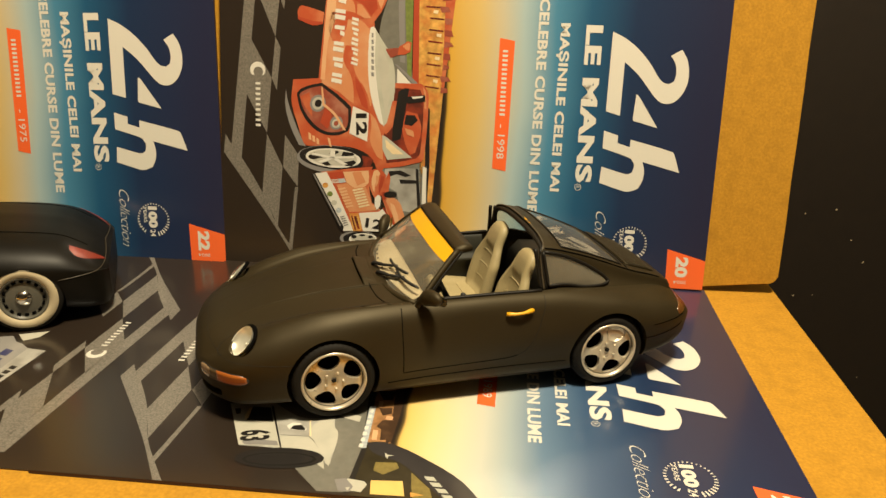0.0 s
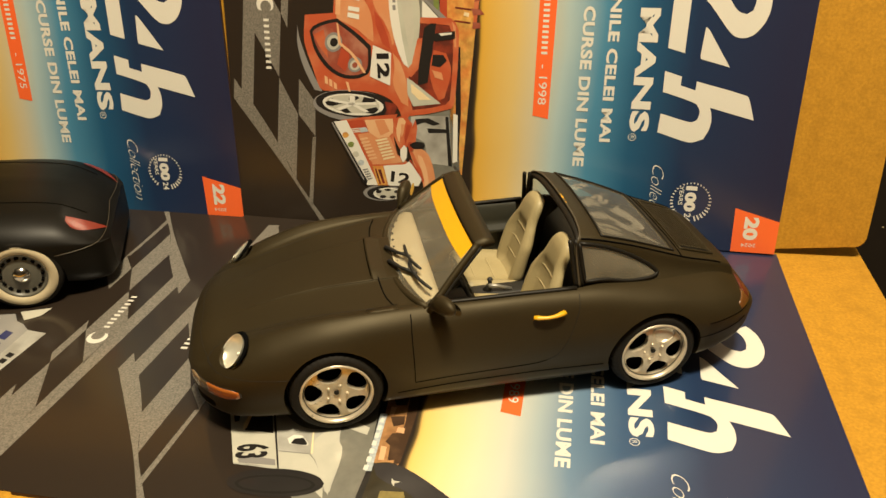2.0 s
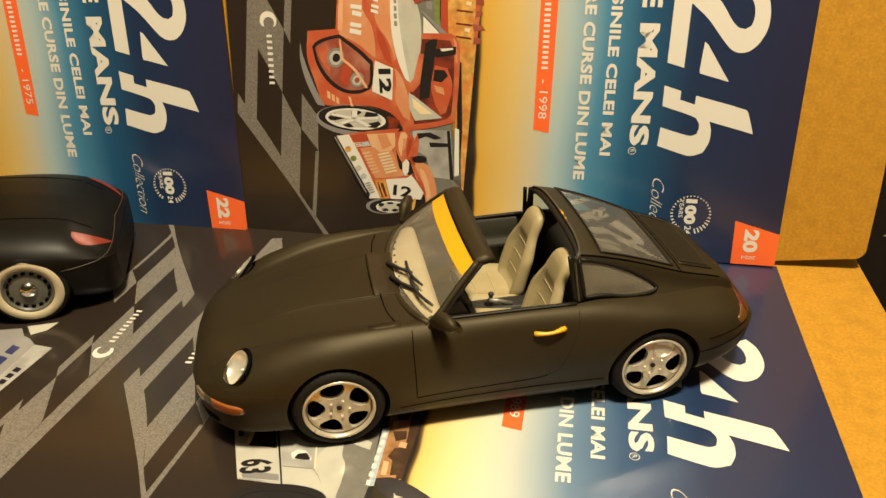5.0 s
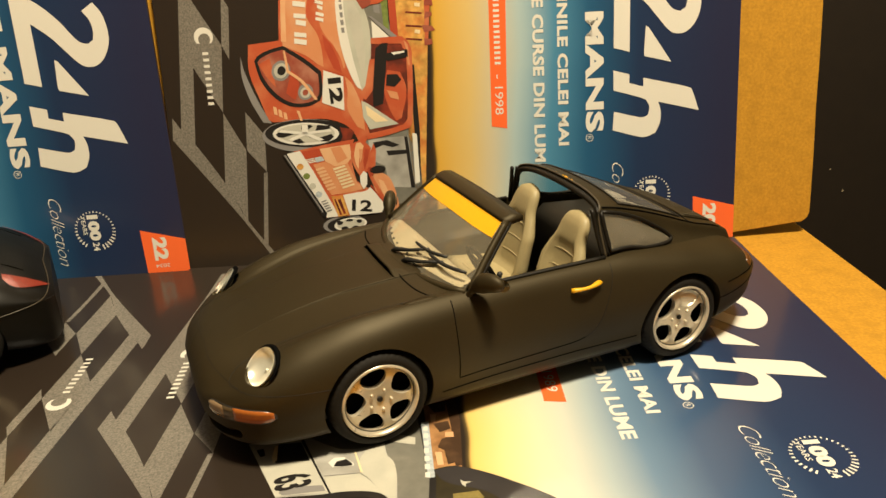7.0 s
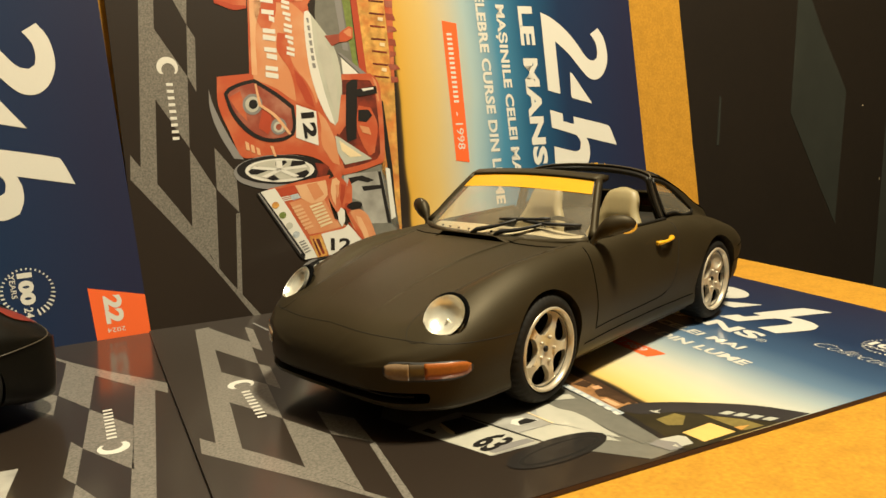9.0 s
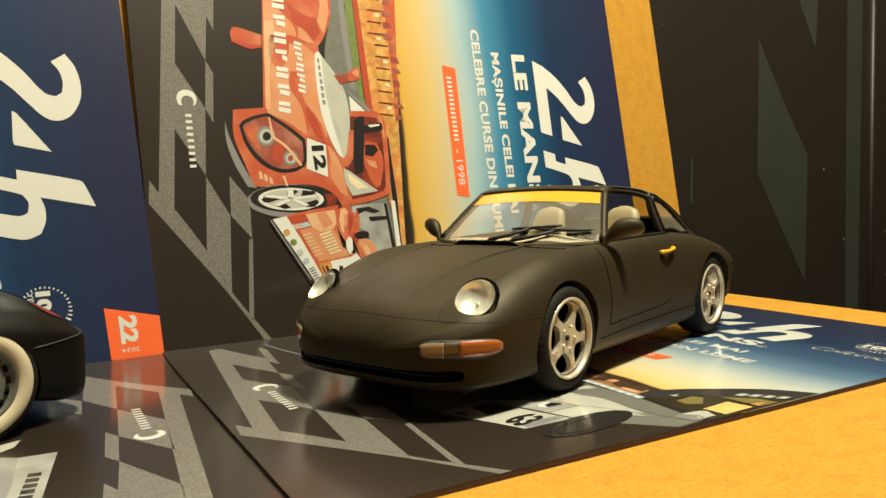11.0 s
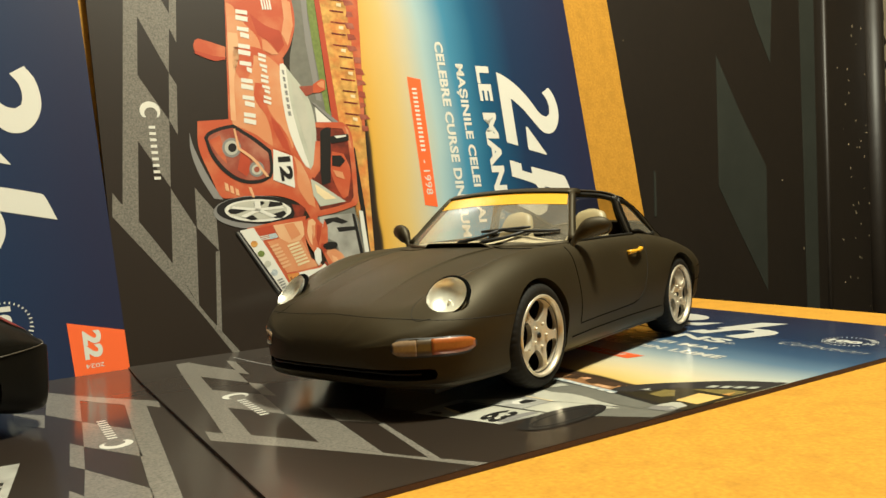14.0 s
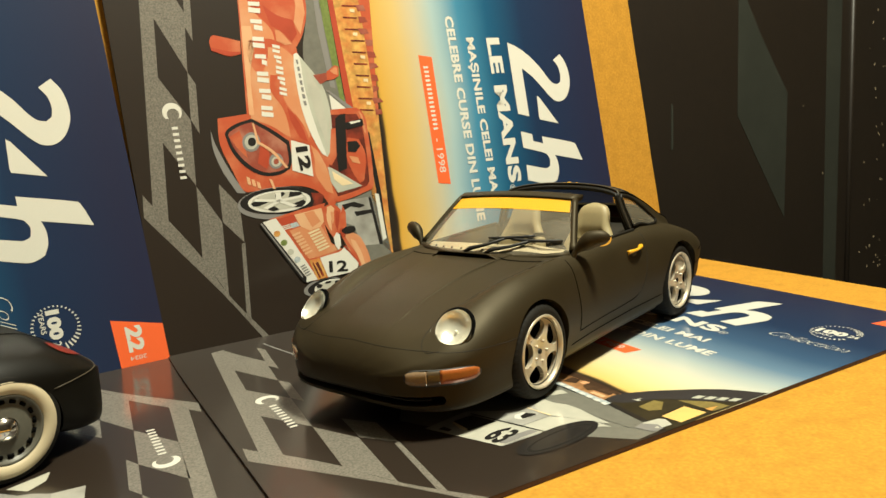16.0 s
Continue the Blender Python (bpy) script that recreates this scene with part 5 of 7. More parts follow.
for q in ((142.0, 121.2, 142.2, 123.4, 147.0, 123.0, 146.6, 121.4), (152.6, 126.2, 152.8, 129.0, 155.6, 129.0, 155.2, 126.0), (163.0, 122.2, 163.2, 124.4, 169.6, 124.8, 169.8, 122.8)):
    shape(pR, "stand_light", PEACH, 3, q)
shape(pR, "hillside", OLIVE, 2, (171.9, 120.3, 170.5, 128.7, 177.7, 143.5, 191.5, 161.4, 203.4, 166.0, 203.5, 120.3, 194.6, 119.5))
shape(pR, "bridge", ARCH_INK, 3, (170.9, 128.7, 173.8, 136.6, 177.7, 143.5, 185.6, 154.4, 191.5, 161.4, 203.4, 169.8, 203.4, 157.0, 196.4, 149.7, 187.5, 141.7, 182.6, 136.0, 179.5, 127.9, 176.8, 123.9, 172.0, 121.5))
for k in range(4):
    x, y = 189.6 + 3.2 * k, 146.2 + 2.5 * k
    shape(pR, "word_bar", GLASS_INK, 4, (x, y, x + 2.2, y + 1.6, x + 2.2, y + 5.2, x, y + 3.8))
shape(pR, "bridge_mark", SKY_GREY, 4, (177.4, 129.6, 178.4, 130.6, 178.7, 133.4, 179.4, 131.2, 181.0, 131.2, 179.6, 130.0))
shape(pR, "hedge", HEDGE_INK, 3, (188.0, 141.4, 196.4, 149.2, 202.6, 151.0, 202.2, 143.6, 196.0, 142.4))
shape(pR, "hedge", HEDGE_INK, 3, (183.6, 126.9, 182.8, 135.0, 186.0, 136.4, 190.5, 131.0, 188.5, 126.9))
shape(pR, "hut", HUT_INK, 4, (194.4, 127.0, 193.4, 138.8, 201.6, 140.6, 202.0, 128.1))
shape(pR, "hut_lamp", STAND, 5, (199.3, 142.4, 200.3, 147.7, 201.8, 142.8))
shape(pR, "plate", SKY_GREY, 4, (194.4, 118.2, 195.2, 124.6, 197.0, 126.1, 201.3, 124.6, 201.0, 119.6, 199.4, 118.3))
shape(pL, "bodywork", SHADED_PANEL_INK, 2, (92.0, 92.0, 97.8, 71.7, 87.0, 57.6, 62.0, 59.0, 48.4, 61.5, 40.0, 64.0, 60.0, 95.0))
shape(pL, "body_panel", SILVER_INK, 2, (87.0, 57.6, 86.0, 47.6, 60.0, 51.0, 39.5, 53.9, 30.0, 56.0, 36.0, 64.4, 48.4, 61.5, 62.0, 59.0))
shape(pL, "wing_mount", SKY_GREY, 3, (99.5, 70.0, 104.8, 56.9, 98.0, 58.5, 93.5, 64.0))
shape(pL, "wing_shade", INK_BLACK, 3, (97.8, 71.7, 93.5, 64.0, 90.6, 62.0, 92.4, 66.8))
disc(pL, "sponsor_mark", 76.5, 76.6, 8.0, STAND, 3, squeeze=0.30)
disc(pL, "sponsor_mark", 76.5, 76.6, 6.4, BROWN, 4, squeeze=0.20)
for k in range(3):
    x = 62.5 + 8.0 * k
    shape(pL, "word_bar", BLUE_INK, 3, (x, 64.0 - 0.4 * k, x + 5.6, 63.6 - 0.4 * k, x + 6.8, 68.2 - 0.4 * k, x + 1.2, 68.6 - 0.4 * k))
for k in range(6):
    x = 46.8 + 4.1 * k
    shape(pL, "word_bar", INK_BLACK, 3, (x, 55.0 - 0.55 * k, x + 2.8, 54.6 - 0.55 * k, x + 3.6, 57.8 - 0.55 * k, x + 0.8, 58.2 - 0.55 * k))
words(p20, "12", 109.6, 81.6, 12.6, 6.6, INK_BLACK, 8, bold=0.045, turn=3)
words(p20, "12", 177.4, 88.6, 10.6, 6.0, INK_BLACK, 12, bold=0.03, turn=84)
words(pR, "63", 170.8, 69.6, 7.0, 12.0, INK_BLACK, 6, bold=0.03, turn=12)
bars(pR, 149.0, 118.6, 7, 4.0, 2.4, 1.6, layer=5)
shape(pR, "wing_outline", GREY_INK, 2, (12.0, 43.0, 12.0, 44.0, 60.0, 57.0, 60.0, 56.0))


# ---- the black model coupe with the open roof ----
def coupe(name, m):
    car = empty(name, m)
    keys = (0.1185, 0.1165, 0.1110, 0.1010, 0.0840, 0.063, 0.047, 0.035, 0.015, -0.010, -0.035, -0.063, -0.084, -0.0965, -0.1053, -0.1115, -0.1160)
    zb = pchip(keys, (0.0175, 0.0120, 0.0092, 0.0085, 0.0090, 0.0092, 0.0090, 0.0088, 0.0087, 0.0088, 0.0090, 0.0098, 0.0122, 0.0140, 0.0153, 0.0170, 0.0205))
    wm = pchip(keys, (0.017, 0.0255, 0.0355, 0.0435, 0.0474, 0.0487, 0.0478, 0.0470, 0.0463, 0.0464, 0.0475, 0.0490, 0.0478, 0.0446, 0.0396, 0.0335, 0.0240))
    zm = pchip(keys, (0.0222, 0.0228, 0.0244, 0.0256, 0.0264, 0.0268, 0.0270, 0.0268, 0.0262, 0.0264, 0.0280, 0.0290, 0.0285, 0.0275, 0.0268, 0.0262, 0.0250))
    ws = pchip(keys, (0.012, 0.0220, 0.0290, 0.0342, 0.0362, 0.0384, 0.0392, 0.0394, 0.0400, 0.0403, 0.0405, 0.0408, 0.0385, 0.0350, 0.0300, 0.0240, 0.0160))
    zs = pchip(keys, (0.0230, 0.0254, 0.0290, 0.0348, 0.0426, 0.0470, 0.0477, 0.0477, 0.0476, 0.0477, 0.0476, 0.0446, 0.0407, 0.0378, 0.0345, 0.0308, 0.0260))
    wv = pchip(keys, (0.006, 0.0120, 0.0170, 0.0235, 0.0272, 0.0308, 0.0328, 0.0335, 0.0320, 0.0310, 0.0300, 0.0300, 0.0290, 0.0260, 0.0200, 0.0150, 0.0100))
    zv = pchip(keys, (0.0235, 0.0272, 0.0318, 0.0354, 0.0403, 0.0447, 0.0463, 0.0473, 0.0476, 0.0479, 0.0482, 0.0464, 0.0426, 0.0402, 0.0367, 0.0325, 0.0268))
    wc = pchip(keys, (0.003, 0.0070, 0.0105, 0.0118, 0.0128, 0.0143, 0.0158, 0.0160, 0.0160, 0.0160, 0.0160, 0.0160, 0.0150, 0.0130, 0.0110, 0.0080, 0.0050))
    zc = pchip(keys, (0.0236, 0.0276, 0.0325, 0.0368, 0.0421, 0.0460, 0.0476, 0.0481, 0.0482, 0.0482, 0.0486, 0.0478, 0.0453, 0.0430, 0.0392, 0.0340, 0.0275))
    ridge = pchip(keys, (0.0, 0.0, 0.0001, 0.0003, 0.0006, 0.0008, 0.0009, 0.0005, 0.0, 0.0, 0.0, 0.0, 0.0, 0.0, 0.0, 0.0, 0.0))
    rows = []
    n = 130
    for i in range(n + 1):
        s = i / n
        x = 0.1185 - 0.2345 * (0.5 - 0.5 * math.cos(math.pi * s)) * 0.35 - 0.2345 * s * 0.65
        b, w, m_, q, z1, v, z2, c, k, rg_ = zb(x), wm(x), zm(x), ws(x), zs(x), wv(x), zv(x), zc(x), wc(x), ridge(x)
        tuck = min(1.0, max(0.0, (x - 0.076) / 0.022))
        rear = min(1.0, max(0.0, (-0.030 - x) / 0.030))
        low = z2 + (c - z2) * 0.72
        half = spline([(0, b), (w * 0.55, b), (w * (0.915 + 0.010 * tuck), b + 0.0010 + 0.0005 * tuck), (w * (0.972 + 0.006 * tuck), b + (m_ - b) * 0.5), (w, m_),
                       (w * (0.980 + 0.004 * rear), m_ + (z1 - m_) * 0.42), (w * 0.56 + q * 0.44, m_ + (z1 - m_) * 0.80), (q, z1),
                       ((q + v) / 2, (z1 + z2) / 2 + 0.0003), (v, z2), (k + 0.0016, low - rg_ * 0.25), (k, low + rg_ * 0.45), (k - 0.0012, low + (c - low) * 0.12 + rg_ * 0.6), (k * 0.45, low + (c - low) * 0.75 + rg_ * 0.5), (0, c + rg_ * 0.4)], 4)
        ring = [(x, p.x, p.y) for p in [Vector((*h, 0)) if len(h) == 2 else h for h in half]]
        ring += [(x, -y, z) for x, y, z in ring[-2:0:-1]]
        rows.append(ring)
    body = part("body", grid_bm(rows, closed=True, cap=True), BODY, car, "satin black painted bodyshell")
    body.parent = None
    cutters = []
    for x, r in ((0.0631, 0.0194), (-0.0631, 0.0193)):
        for side in (1, -1):
            bm = bmesh.new()
            bmesh.ops.create_cone(bm, cap_ends=True, segments=48, radius1=r, radius2=r, depth=0.034, matrix=pose(x, side * 0.0465, 0.0192 if x > 0 else 0.0186, 90))
            cutters.append(mesh_object("cutter", bm, SEAM_AND_SHADE))
    # cabin tub, from under the screen to behind the seats
    tub = [[(x, s * w, z) for s, z in ((1, 0.014), (1, 0.08), (-1, 0.08), (-1, 0.014))] for x, w in ((0.0343, 0.013), (0.0330, 0.0215), (0.0290, 0.0305), (0.0235, 0.0352), (0.020, 0.0362), (-0.030, 0.0385), (-0.060, 0.034), (-0.076, 0.026))]
    cutters.append(mesh_object("cutter", grid_bm(tub, closed=True, cap=True), CABIN))
    bm = box_bm(0.0985, 0.130, -0.0375, 0.0375, 0.0128, 0.0162, 0.0014)
    cutters.append(mesh_object("cutter", bm, SEAM_AND_SHADE))
    slot = [[(0.0454 - 1.6 * y * y - d * k, y, z) for d, z in ((0, 0.0440), (0, 0.0600), (0.0034, 0.0600), (0.0034, 0.0440))] for y, k in ((-0.0186, 0.5), (-0.0175, 0.9), (-0.012, 1), (-0.006, 1), (0.0, 1), (0.006, 1), (0.011, 1), (0.0145, 0.9), (0.0155, 0.5))]
    cutters.append(mesh_object("cutter", grid_bm(slot, closed=True, cap=True), SEAM_AND_SHADE))
    for s in (1, -1):   # lamp sockets
        nrm = Vector((0.72, s * 0.22, 0.66)).normalized()
        bm = bmesh.new()
        bmesh.ops.create_cone(bm, cap_ends=True, segments=40, radius1=0.0062, radius2=0.0066, depth=0.012,
                              matrix=Matrix.Translation(Vector((0.0978, s * 0.0350, 0.0353)) + nrm * 0.0042) @ nrm.to_track_quat("Z", "Y").to_matrix().to_4x4())
        cutters.append(mesh_object("cutter", bm, SEAM_AND_SHADE))
    from mathutils.bvhtree import BVHTree
    whole = bmesh.new()
    whole.from_mesh(body.data)
    skin = BVHTree.FromBMesh(whole)
    carve(body, cutters)
    sharp(body, 40)
    body.parent = car

    def drape(points, way, lift=0.0001):
        """Points pushed along a direction until they meet the bodyshell."""
        out = []
        w = Vector(way).normalized()
        for p in points:
            hit, nrm, _, _ = skin.ray_cast(Vector(p) - w * 0.2, w)
            if hit is not None:
                out.append(hit + nrm * lift)
        return out

    def seam(points, way, r=0.00019, name="panel_gap", material=SEAM_AND_SHADE, lift=0.00002):
        pts = drape(spline(points, 10), way, lift)
        if len(pts) > 2:
            part(name, tube(pts, r, 6), material, car)

    def patch(rows_, way, material, name, lift, label="", parent=None, thick=0.0012):
        grid = [drape(r, way, lift) for r in rows_]
        if min(len(g) for g in grid) < len(rows_[0]):
            return None
        bm = grid_bm(grid)
        ret = bmesh.ops.solidify(bm, geom=bm.faces[:], thickness=thick)
        return part(name, bm, material, parent or car, label)

    # panel gaps
    for s in (1, -1):
        way = (0, -s, 0)
        seam([(0.0335, s, 0.0470), (0.0338, s, 0.040), (0.0335, s, 0.028), (0.0333, s, 0.0195)], way)
        seam([(0.0333, s, 0.0190), (0.010, s, 0.0196), (-0.012, s, 0.0203), (-0.0185, s, 0.0215)], way)
        seam([(-0.0185, s, 0.0215), (-0.0225, s, 0.0240), (-0.0265, s, 0.031), (-0.0300, s, 0.041), (-0.0312, s, 0.0472)], way, 0.00013, "panel_gap", SEAM_SOFT)
        seam([(0.040, s, 0.0150), (0.0, s, 0.0156), (-0.042, s, 0.0160)], way, 0.0002)
        seam([(-0.0845, s, 0.0300), (-0.095, s, 0.0302), (-0.105, s, 0.0302)], (0, -s, 0), 0.0002)
        seam([(-0.0815, s, 0.0235), (-0.090, s, 0.0240), (-0.098, s, 0.0250), (-0.104, s, 0.0262)], way, 0.0002)
        part("mud_flap", box_bm(-0.0846, -0.0834, s * 0.0385 - 0.004, s * 0.0385 + 0.004, 0.0115, 0.0225, 0.0004), CABIN, car, "small dark flap behind the rear wheel")
        # bonnet sides and the curved gap round the lamp
        seam([(0.0388, s * 0.0342, 1), (0.060, s * 0.0314, 1), (0.078, s * 0.0284, 1), (0.092, s * 0.0266, 1), (0.1020, s * 0.0264, 1), (0.1075, s * 0.0280, 1), (0.1090, s * 0.0312, 1), (0.1070, s * 0.0350, 1)], (0, 0, -1), 0.00009, "panel_gap", SEAM_SOFT)
    seam([(0.0388, -0.0342, 1), (0.0415, -0.024, 1), (0.0428, 0.0, 1), (0.0415, 0.024, 1), (0.0388, 0.0342, 1)], (0, 0, -1), 0.00028)
    for z0, z1, ang, r in ((0.0292, 0.0316, 1.30, 0.00018), (0.0120, 0.0112, 1.25, 0.00014)):
        line = []
        for k in range(61):
            q = ang * (-1 + k / 30)
            d = Vector((math.cos(q), math.sin(q), 0))
            hit_, nrm_, _, _ = skin.ray_cast(Vector((0.066, 0, z1 + (z0 - z1) * abs(q) / ang)) + d * 0.12, -d)
            if hit_ is not None:
                line.append(hit_ + nrm_ * 0.00002)
        part("bumper_crease", tube(line, r * 0.55, 6), SEAM_SOFT, car)
    patch([[(0.0372 + 0.003 * k, 0.0335 + 0.0022 * j, 1) for k in range(5)] for j in range(3)], (0, 0, -1), BODY, "washer_flap", 0.0002, "small flap in the wing", thick=0.0004)
    # lower lip and air intake bars
    seam([(1, y, 0.0145) for y in (-0.034, -0.017, 0.0, 0.017, 0.034)], (-1, 0, 0), 0.0004, "intake_bar", GLOSS, -0.0016)
    ys = [-0.0190 + 0.0348 * k / 24 for k in range(25)]
    rise = [0.0019 * min(1.0, 7 * k / 24 + 0.03, 7 * (24 - k) / 24 + 0.03) for k in range(25)]
    foot = drape([(0.0452 - 1.6 * y * y, y, 1) for y in ys], (0, 0, -1), 0.0)
    rear = drape([(0.0390 - 1.6 * y * y, y, 1) for y in ys], (0, 0, -1), 0.00005)
    lip = [[q + Vector((0, 0, z_ - 0.0004)) for q, z_ in zip(foot, rise)], [q + Vector((0, 0, z_)) for q, z_ in zip(foot, rise)]]
    lip += [[q.lerp(r_, f) + Vector((0, 0, z_ * (1 - f) ** 0.8)) for q, r_, z_ in zip(foot, rear, rise)] for f in (0.15, 0.4, 0.7, 1.0)]
    part("slot_lip", grid_bm(lip), BODY, car, "raised lip over the air slot")
    part("air_slot", grid_bm([[q + Vector((-0.0002, 0, z_ - 0.0004)) for q, z_ in zip(foot, rise)], [q + Vector((-0.0030, 0, 0.0)) for q in foot], [q + Vector((-0.0026, 0, -0.0020)) for q in foot], [q + Vector((0.0004, 0, -0.0020)) for q in foot]]), SEAM_AND_SHADE, car, "dark air intake slot in the bonnet")
    part("underbody", box_bm(-0.095, 0.100, -0.0300, 0.0300, 0.0056, 0.0112, 0.001), CABIN, car, "flat dark chassis plate")
    # side skirts
    for s in (1, -1):
        part("sill", tube([(0.041, s * 0.0424, 0.0106), (0.0, s * 0.0416, 0.0104), (-0.041, s * 0.0428, 0.0106)], 0.0016, 8, 0.8), BODY, car)

    # head lamps
    for s in (1, -1):
        hit = Vector((0.0978, s * 0.0350, 0.0353))
        nrm = Vector((0.72, s * 0.22, 0.66)).normalized()
        u = (Vector((0, 1, 0)) - nrm * nrm.y).normalized()
        v = nrm.cross(u)
        head = empty("headlamp")
        head.parent = car
        rim, dish, lens = [], [], []
        A, B = 0.0062, 0.0068
        for k in range(33):
            t = k * math.tau / 32
            rim.append(hit + u * A * 1.06 * math.cos(t) + v * B * 1.06 * math.sin(t) + nrm * 0.0006)
        part("rim", tube(rim, 0.0004, 8), BODY, head)
        # added black arc stands in for the shaded gap above the lamp
        up = 0.0 if v.z > 0 else math.pi
        arc = [up + radians(-8 + 196 * k / 20) for k in range(21)]
        part("lamp_shade_arc", tube([hit + u * A * 1.10 * math.cos(t) + v * B * 1.11 * math.sin(t) + nrm * 0.0009 for t in arc], [0.0001 + 0.00075 * math.sin(math.pi * k / 20) ** 0.6 for k in range(21)], 8), SEAM_AND_SHADE, head, "black arc painting the shade over the lamp")
        for ring_, (rr, hh) in enumerate(((1.02, 0.0011), (0.95, 0.0002), (0.82, -0.0008), (0.62, -0.0017), (0.3, -0.0024), (0.02, -0.0025))):
            dish.append([hit + u * A * rr * math.cos(k * math.tau / 32) + v * B * rr * math.sin(k * math.tau / 32) + nrm * (hh + 0.0010) for k in range(32)])
        part("reflector", grid_bm(dish, closed=True), REFLECTOR, head, "bright silver lamp bowl")
        for rr in (1.0, 0.93, 0.75, 0.5, 0.25, 0.02):
            lens.append([hit + u * A * rr * math.cos(k * math.tau / 32) + v * B * rr * math.sin(k * math.tau / 32) + nrm * (0.0012 + 0.0019 * math.sqrt(1 - min(1, rr) ** 2)) for k in range(32)])
        part("lens", grid_bm(lens, closed=True), LENS, head, "clear domed lamp glass")
        part("bulb", lathe([(0.00001, 0.0009), (0.0004, 0.0008), (0.0005, 0.0004), (0.0005, 0)], 12, "z"), REFLECTOR, head).matrix_world = Matrix.Translation(hit - nrm * 0.0013) @ nrm.to_track_quat("Z", "Y").to_matrix().to_4x4()
        # front indicator: clear inner half, amber outer half
        way = Vector((-0.8, -0.6 * s, 0)).normalized()
        mid = Vector((0.106, s * 0.0355, 0.0247))
        lat = Vector((0.6 * -1, 0.8 * s, 0))

        def strip(a0, a1, z0, z1):
            def half(a):
                q = (a + 0.0004) / 0.0128
                return math.sqrt(max(0.06, 1 - abs(q) ** (9 if q < 0 else 6)))
            zc_, zh = (z0 + z1) / 2, (z1 - z0) / 2
            return [[mid + lat * (a0 + (a1 - a0) * i / 12) + Vector((0, 0, zc_ + zh * (-1 + 2 * j / 3) * half(a0 + (a1 - a0) * i / 12) - 0.0247)) for i in range(13)] for j in range(4)]
        ind = empty("indicator")
        ind.parent = car
        patch(strip(-0.0126, -0.0054, 0.0203, 0.0249), way, WHITE_LENS, "side_lens", 0.0004, "clear ribbed lens", ind)
        patch(strip(-0.0054, -0.0010, 0.0203, 0.0250), way, DIVIDER, "divider", 0.0003, "", ind)
        patch(strip(-0.0010, 0.0118, 0.0205, 0.0252), way, AMBER, "amber_lens", 0.0004, "amber lens", ind)
        patch(strip(-0.0133, 0.0125, 0.0197, 0.0256), way, CABIN, "surround", 0.0001, "black lens surround", ind)
        # tail lamp wrapped round the rear corner
        way = Vector((0.75, -0.66 * s, 0)).normalized()
        mid = Vector((-0.0985, s * 0.034, 0.0312))
        lat = Vector((0.66, 0.75 * s, 0))
        tl = empty("tail_lamp")
        tl.parent = car
        patch([[mid + lat * (-0.014 + 0.009 * i / 8) + Vector((0, 0, -0.0005 + 0.0044 * j / 3 * (1 - 0.35 * i / 8))) for i in range(9)] for j in range(4)], way, RED_LENS, "red_lens", 0.0003, "", tl)
        patch([[mid + lat * (-0.005 + 0.009 * i / 4) + Vector((0, 0, -0.0005 + 0.0036 * j / 3 * (1 - 0.3 * i / 4))) for i in range(5)] for j in range(4)], way, DULL_AMBER, "amber_lens", 0.0003, "", tl)
        # yellow door handle
        pts = drape([(-0.0125 - 0.0122 * k / 8, s, 0.0417 + 0.0001 * k) for k in range(9)], (0, -s, 0), 0.0)
        lifted = [p + Vector((0, s * (0.0006 + 0.0016 * math.sin(math.pi * k / 8)), 0)) for k, p in enumerate(pts)]
        part("door_handle", tube(lifted, [0.0010, 0.0011, 0.0009, 0.0008, 0.0008, 0.0008, 0.0010, 0.0012, 0.0011], 10, 0.8), YELLOW, car, "bright yellow door handle")
        # mirror on a short stalk
        mir = empty("door_mirror")
        mir.parent = car
        foot, tip = Vector((0.0262, s * 0.0396, 0.0462)), Vector((0.0196, s * 0.0532, 0.0550))
        line = spline([foot, (0.0250, s * 0.0420, 0.0508), (0.0226, s * 0.0468, 0.0538), tip], 8)
        axis = (tip - line[10]).normalized()
        across = axis.cross(Vector((0, 0, 1))).normalized()
        over = across.cross(axis)
        thick = pchip((0.0, 0.22, 0.36, 0.60, 0.84, 0.95, 1.0), (0.0020, 0.0016, 0.0023, 0.0036, 0.0031, 0.0020, 0.0005))
        rows_ = []
        for k, c in enumerate(line):
            t = k / (len(line) - 1)
            rows_.append([c + across * thick(t) * 0.78 * math.cos(q) + over * thick(t) * math.sin(q) for q in [j * math.tau / 20 for j in range(20)]])
        part("shell", grid_bm(rows_, closed=True, cap=True), BODY, mir, "black mirror shell on a short arm")
        back_ = Vector((-1, 0, 0.1)).normalized()
        mid_ = foot.lerp(tip, 0.72)
        part("mirror_glass", grid_bm([[mid_ + back_ * 0.0031 + axis * 0.0034 * q_ * math.cos(j * math.tau / 18) + over * 0.0024 * q_ * math.sin(j * math.tau / 18) for j in range(18)] for q_ in (1.0, 0.02)], closed=True), CHROME, mir)

    # windscreen and its frame
    def screen(s, t, lift=0.0):
        a = Vector((0.0354 - 0.0096 * abs(s) ** 2.8, 0.0386 * s, 0.0476 + 0.0012 * s * s))
        b = Vector((0.0078 - 0.0013 * s * s, 0.0297 * s, 0.0688 - 0.0013 * s * s))
        bulge = Vector((0.6, 0, 0.8)) * (0.0004 * math.sin(math.pi * t) + lift)
        return a.lerp(b, t) + bulge
    part("windscreen", grid_bm([[screen(-1 + i / 10, j / 12) for i in range(21)] for j in range(13)]), GLASS, car, "clear raked windscreen")
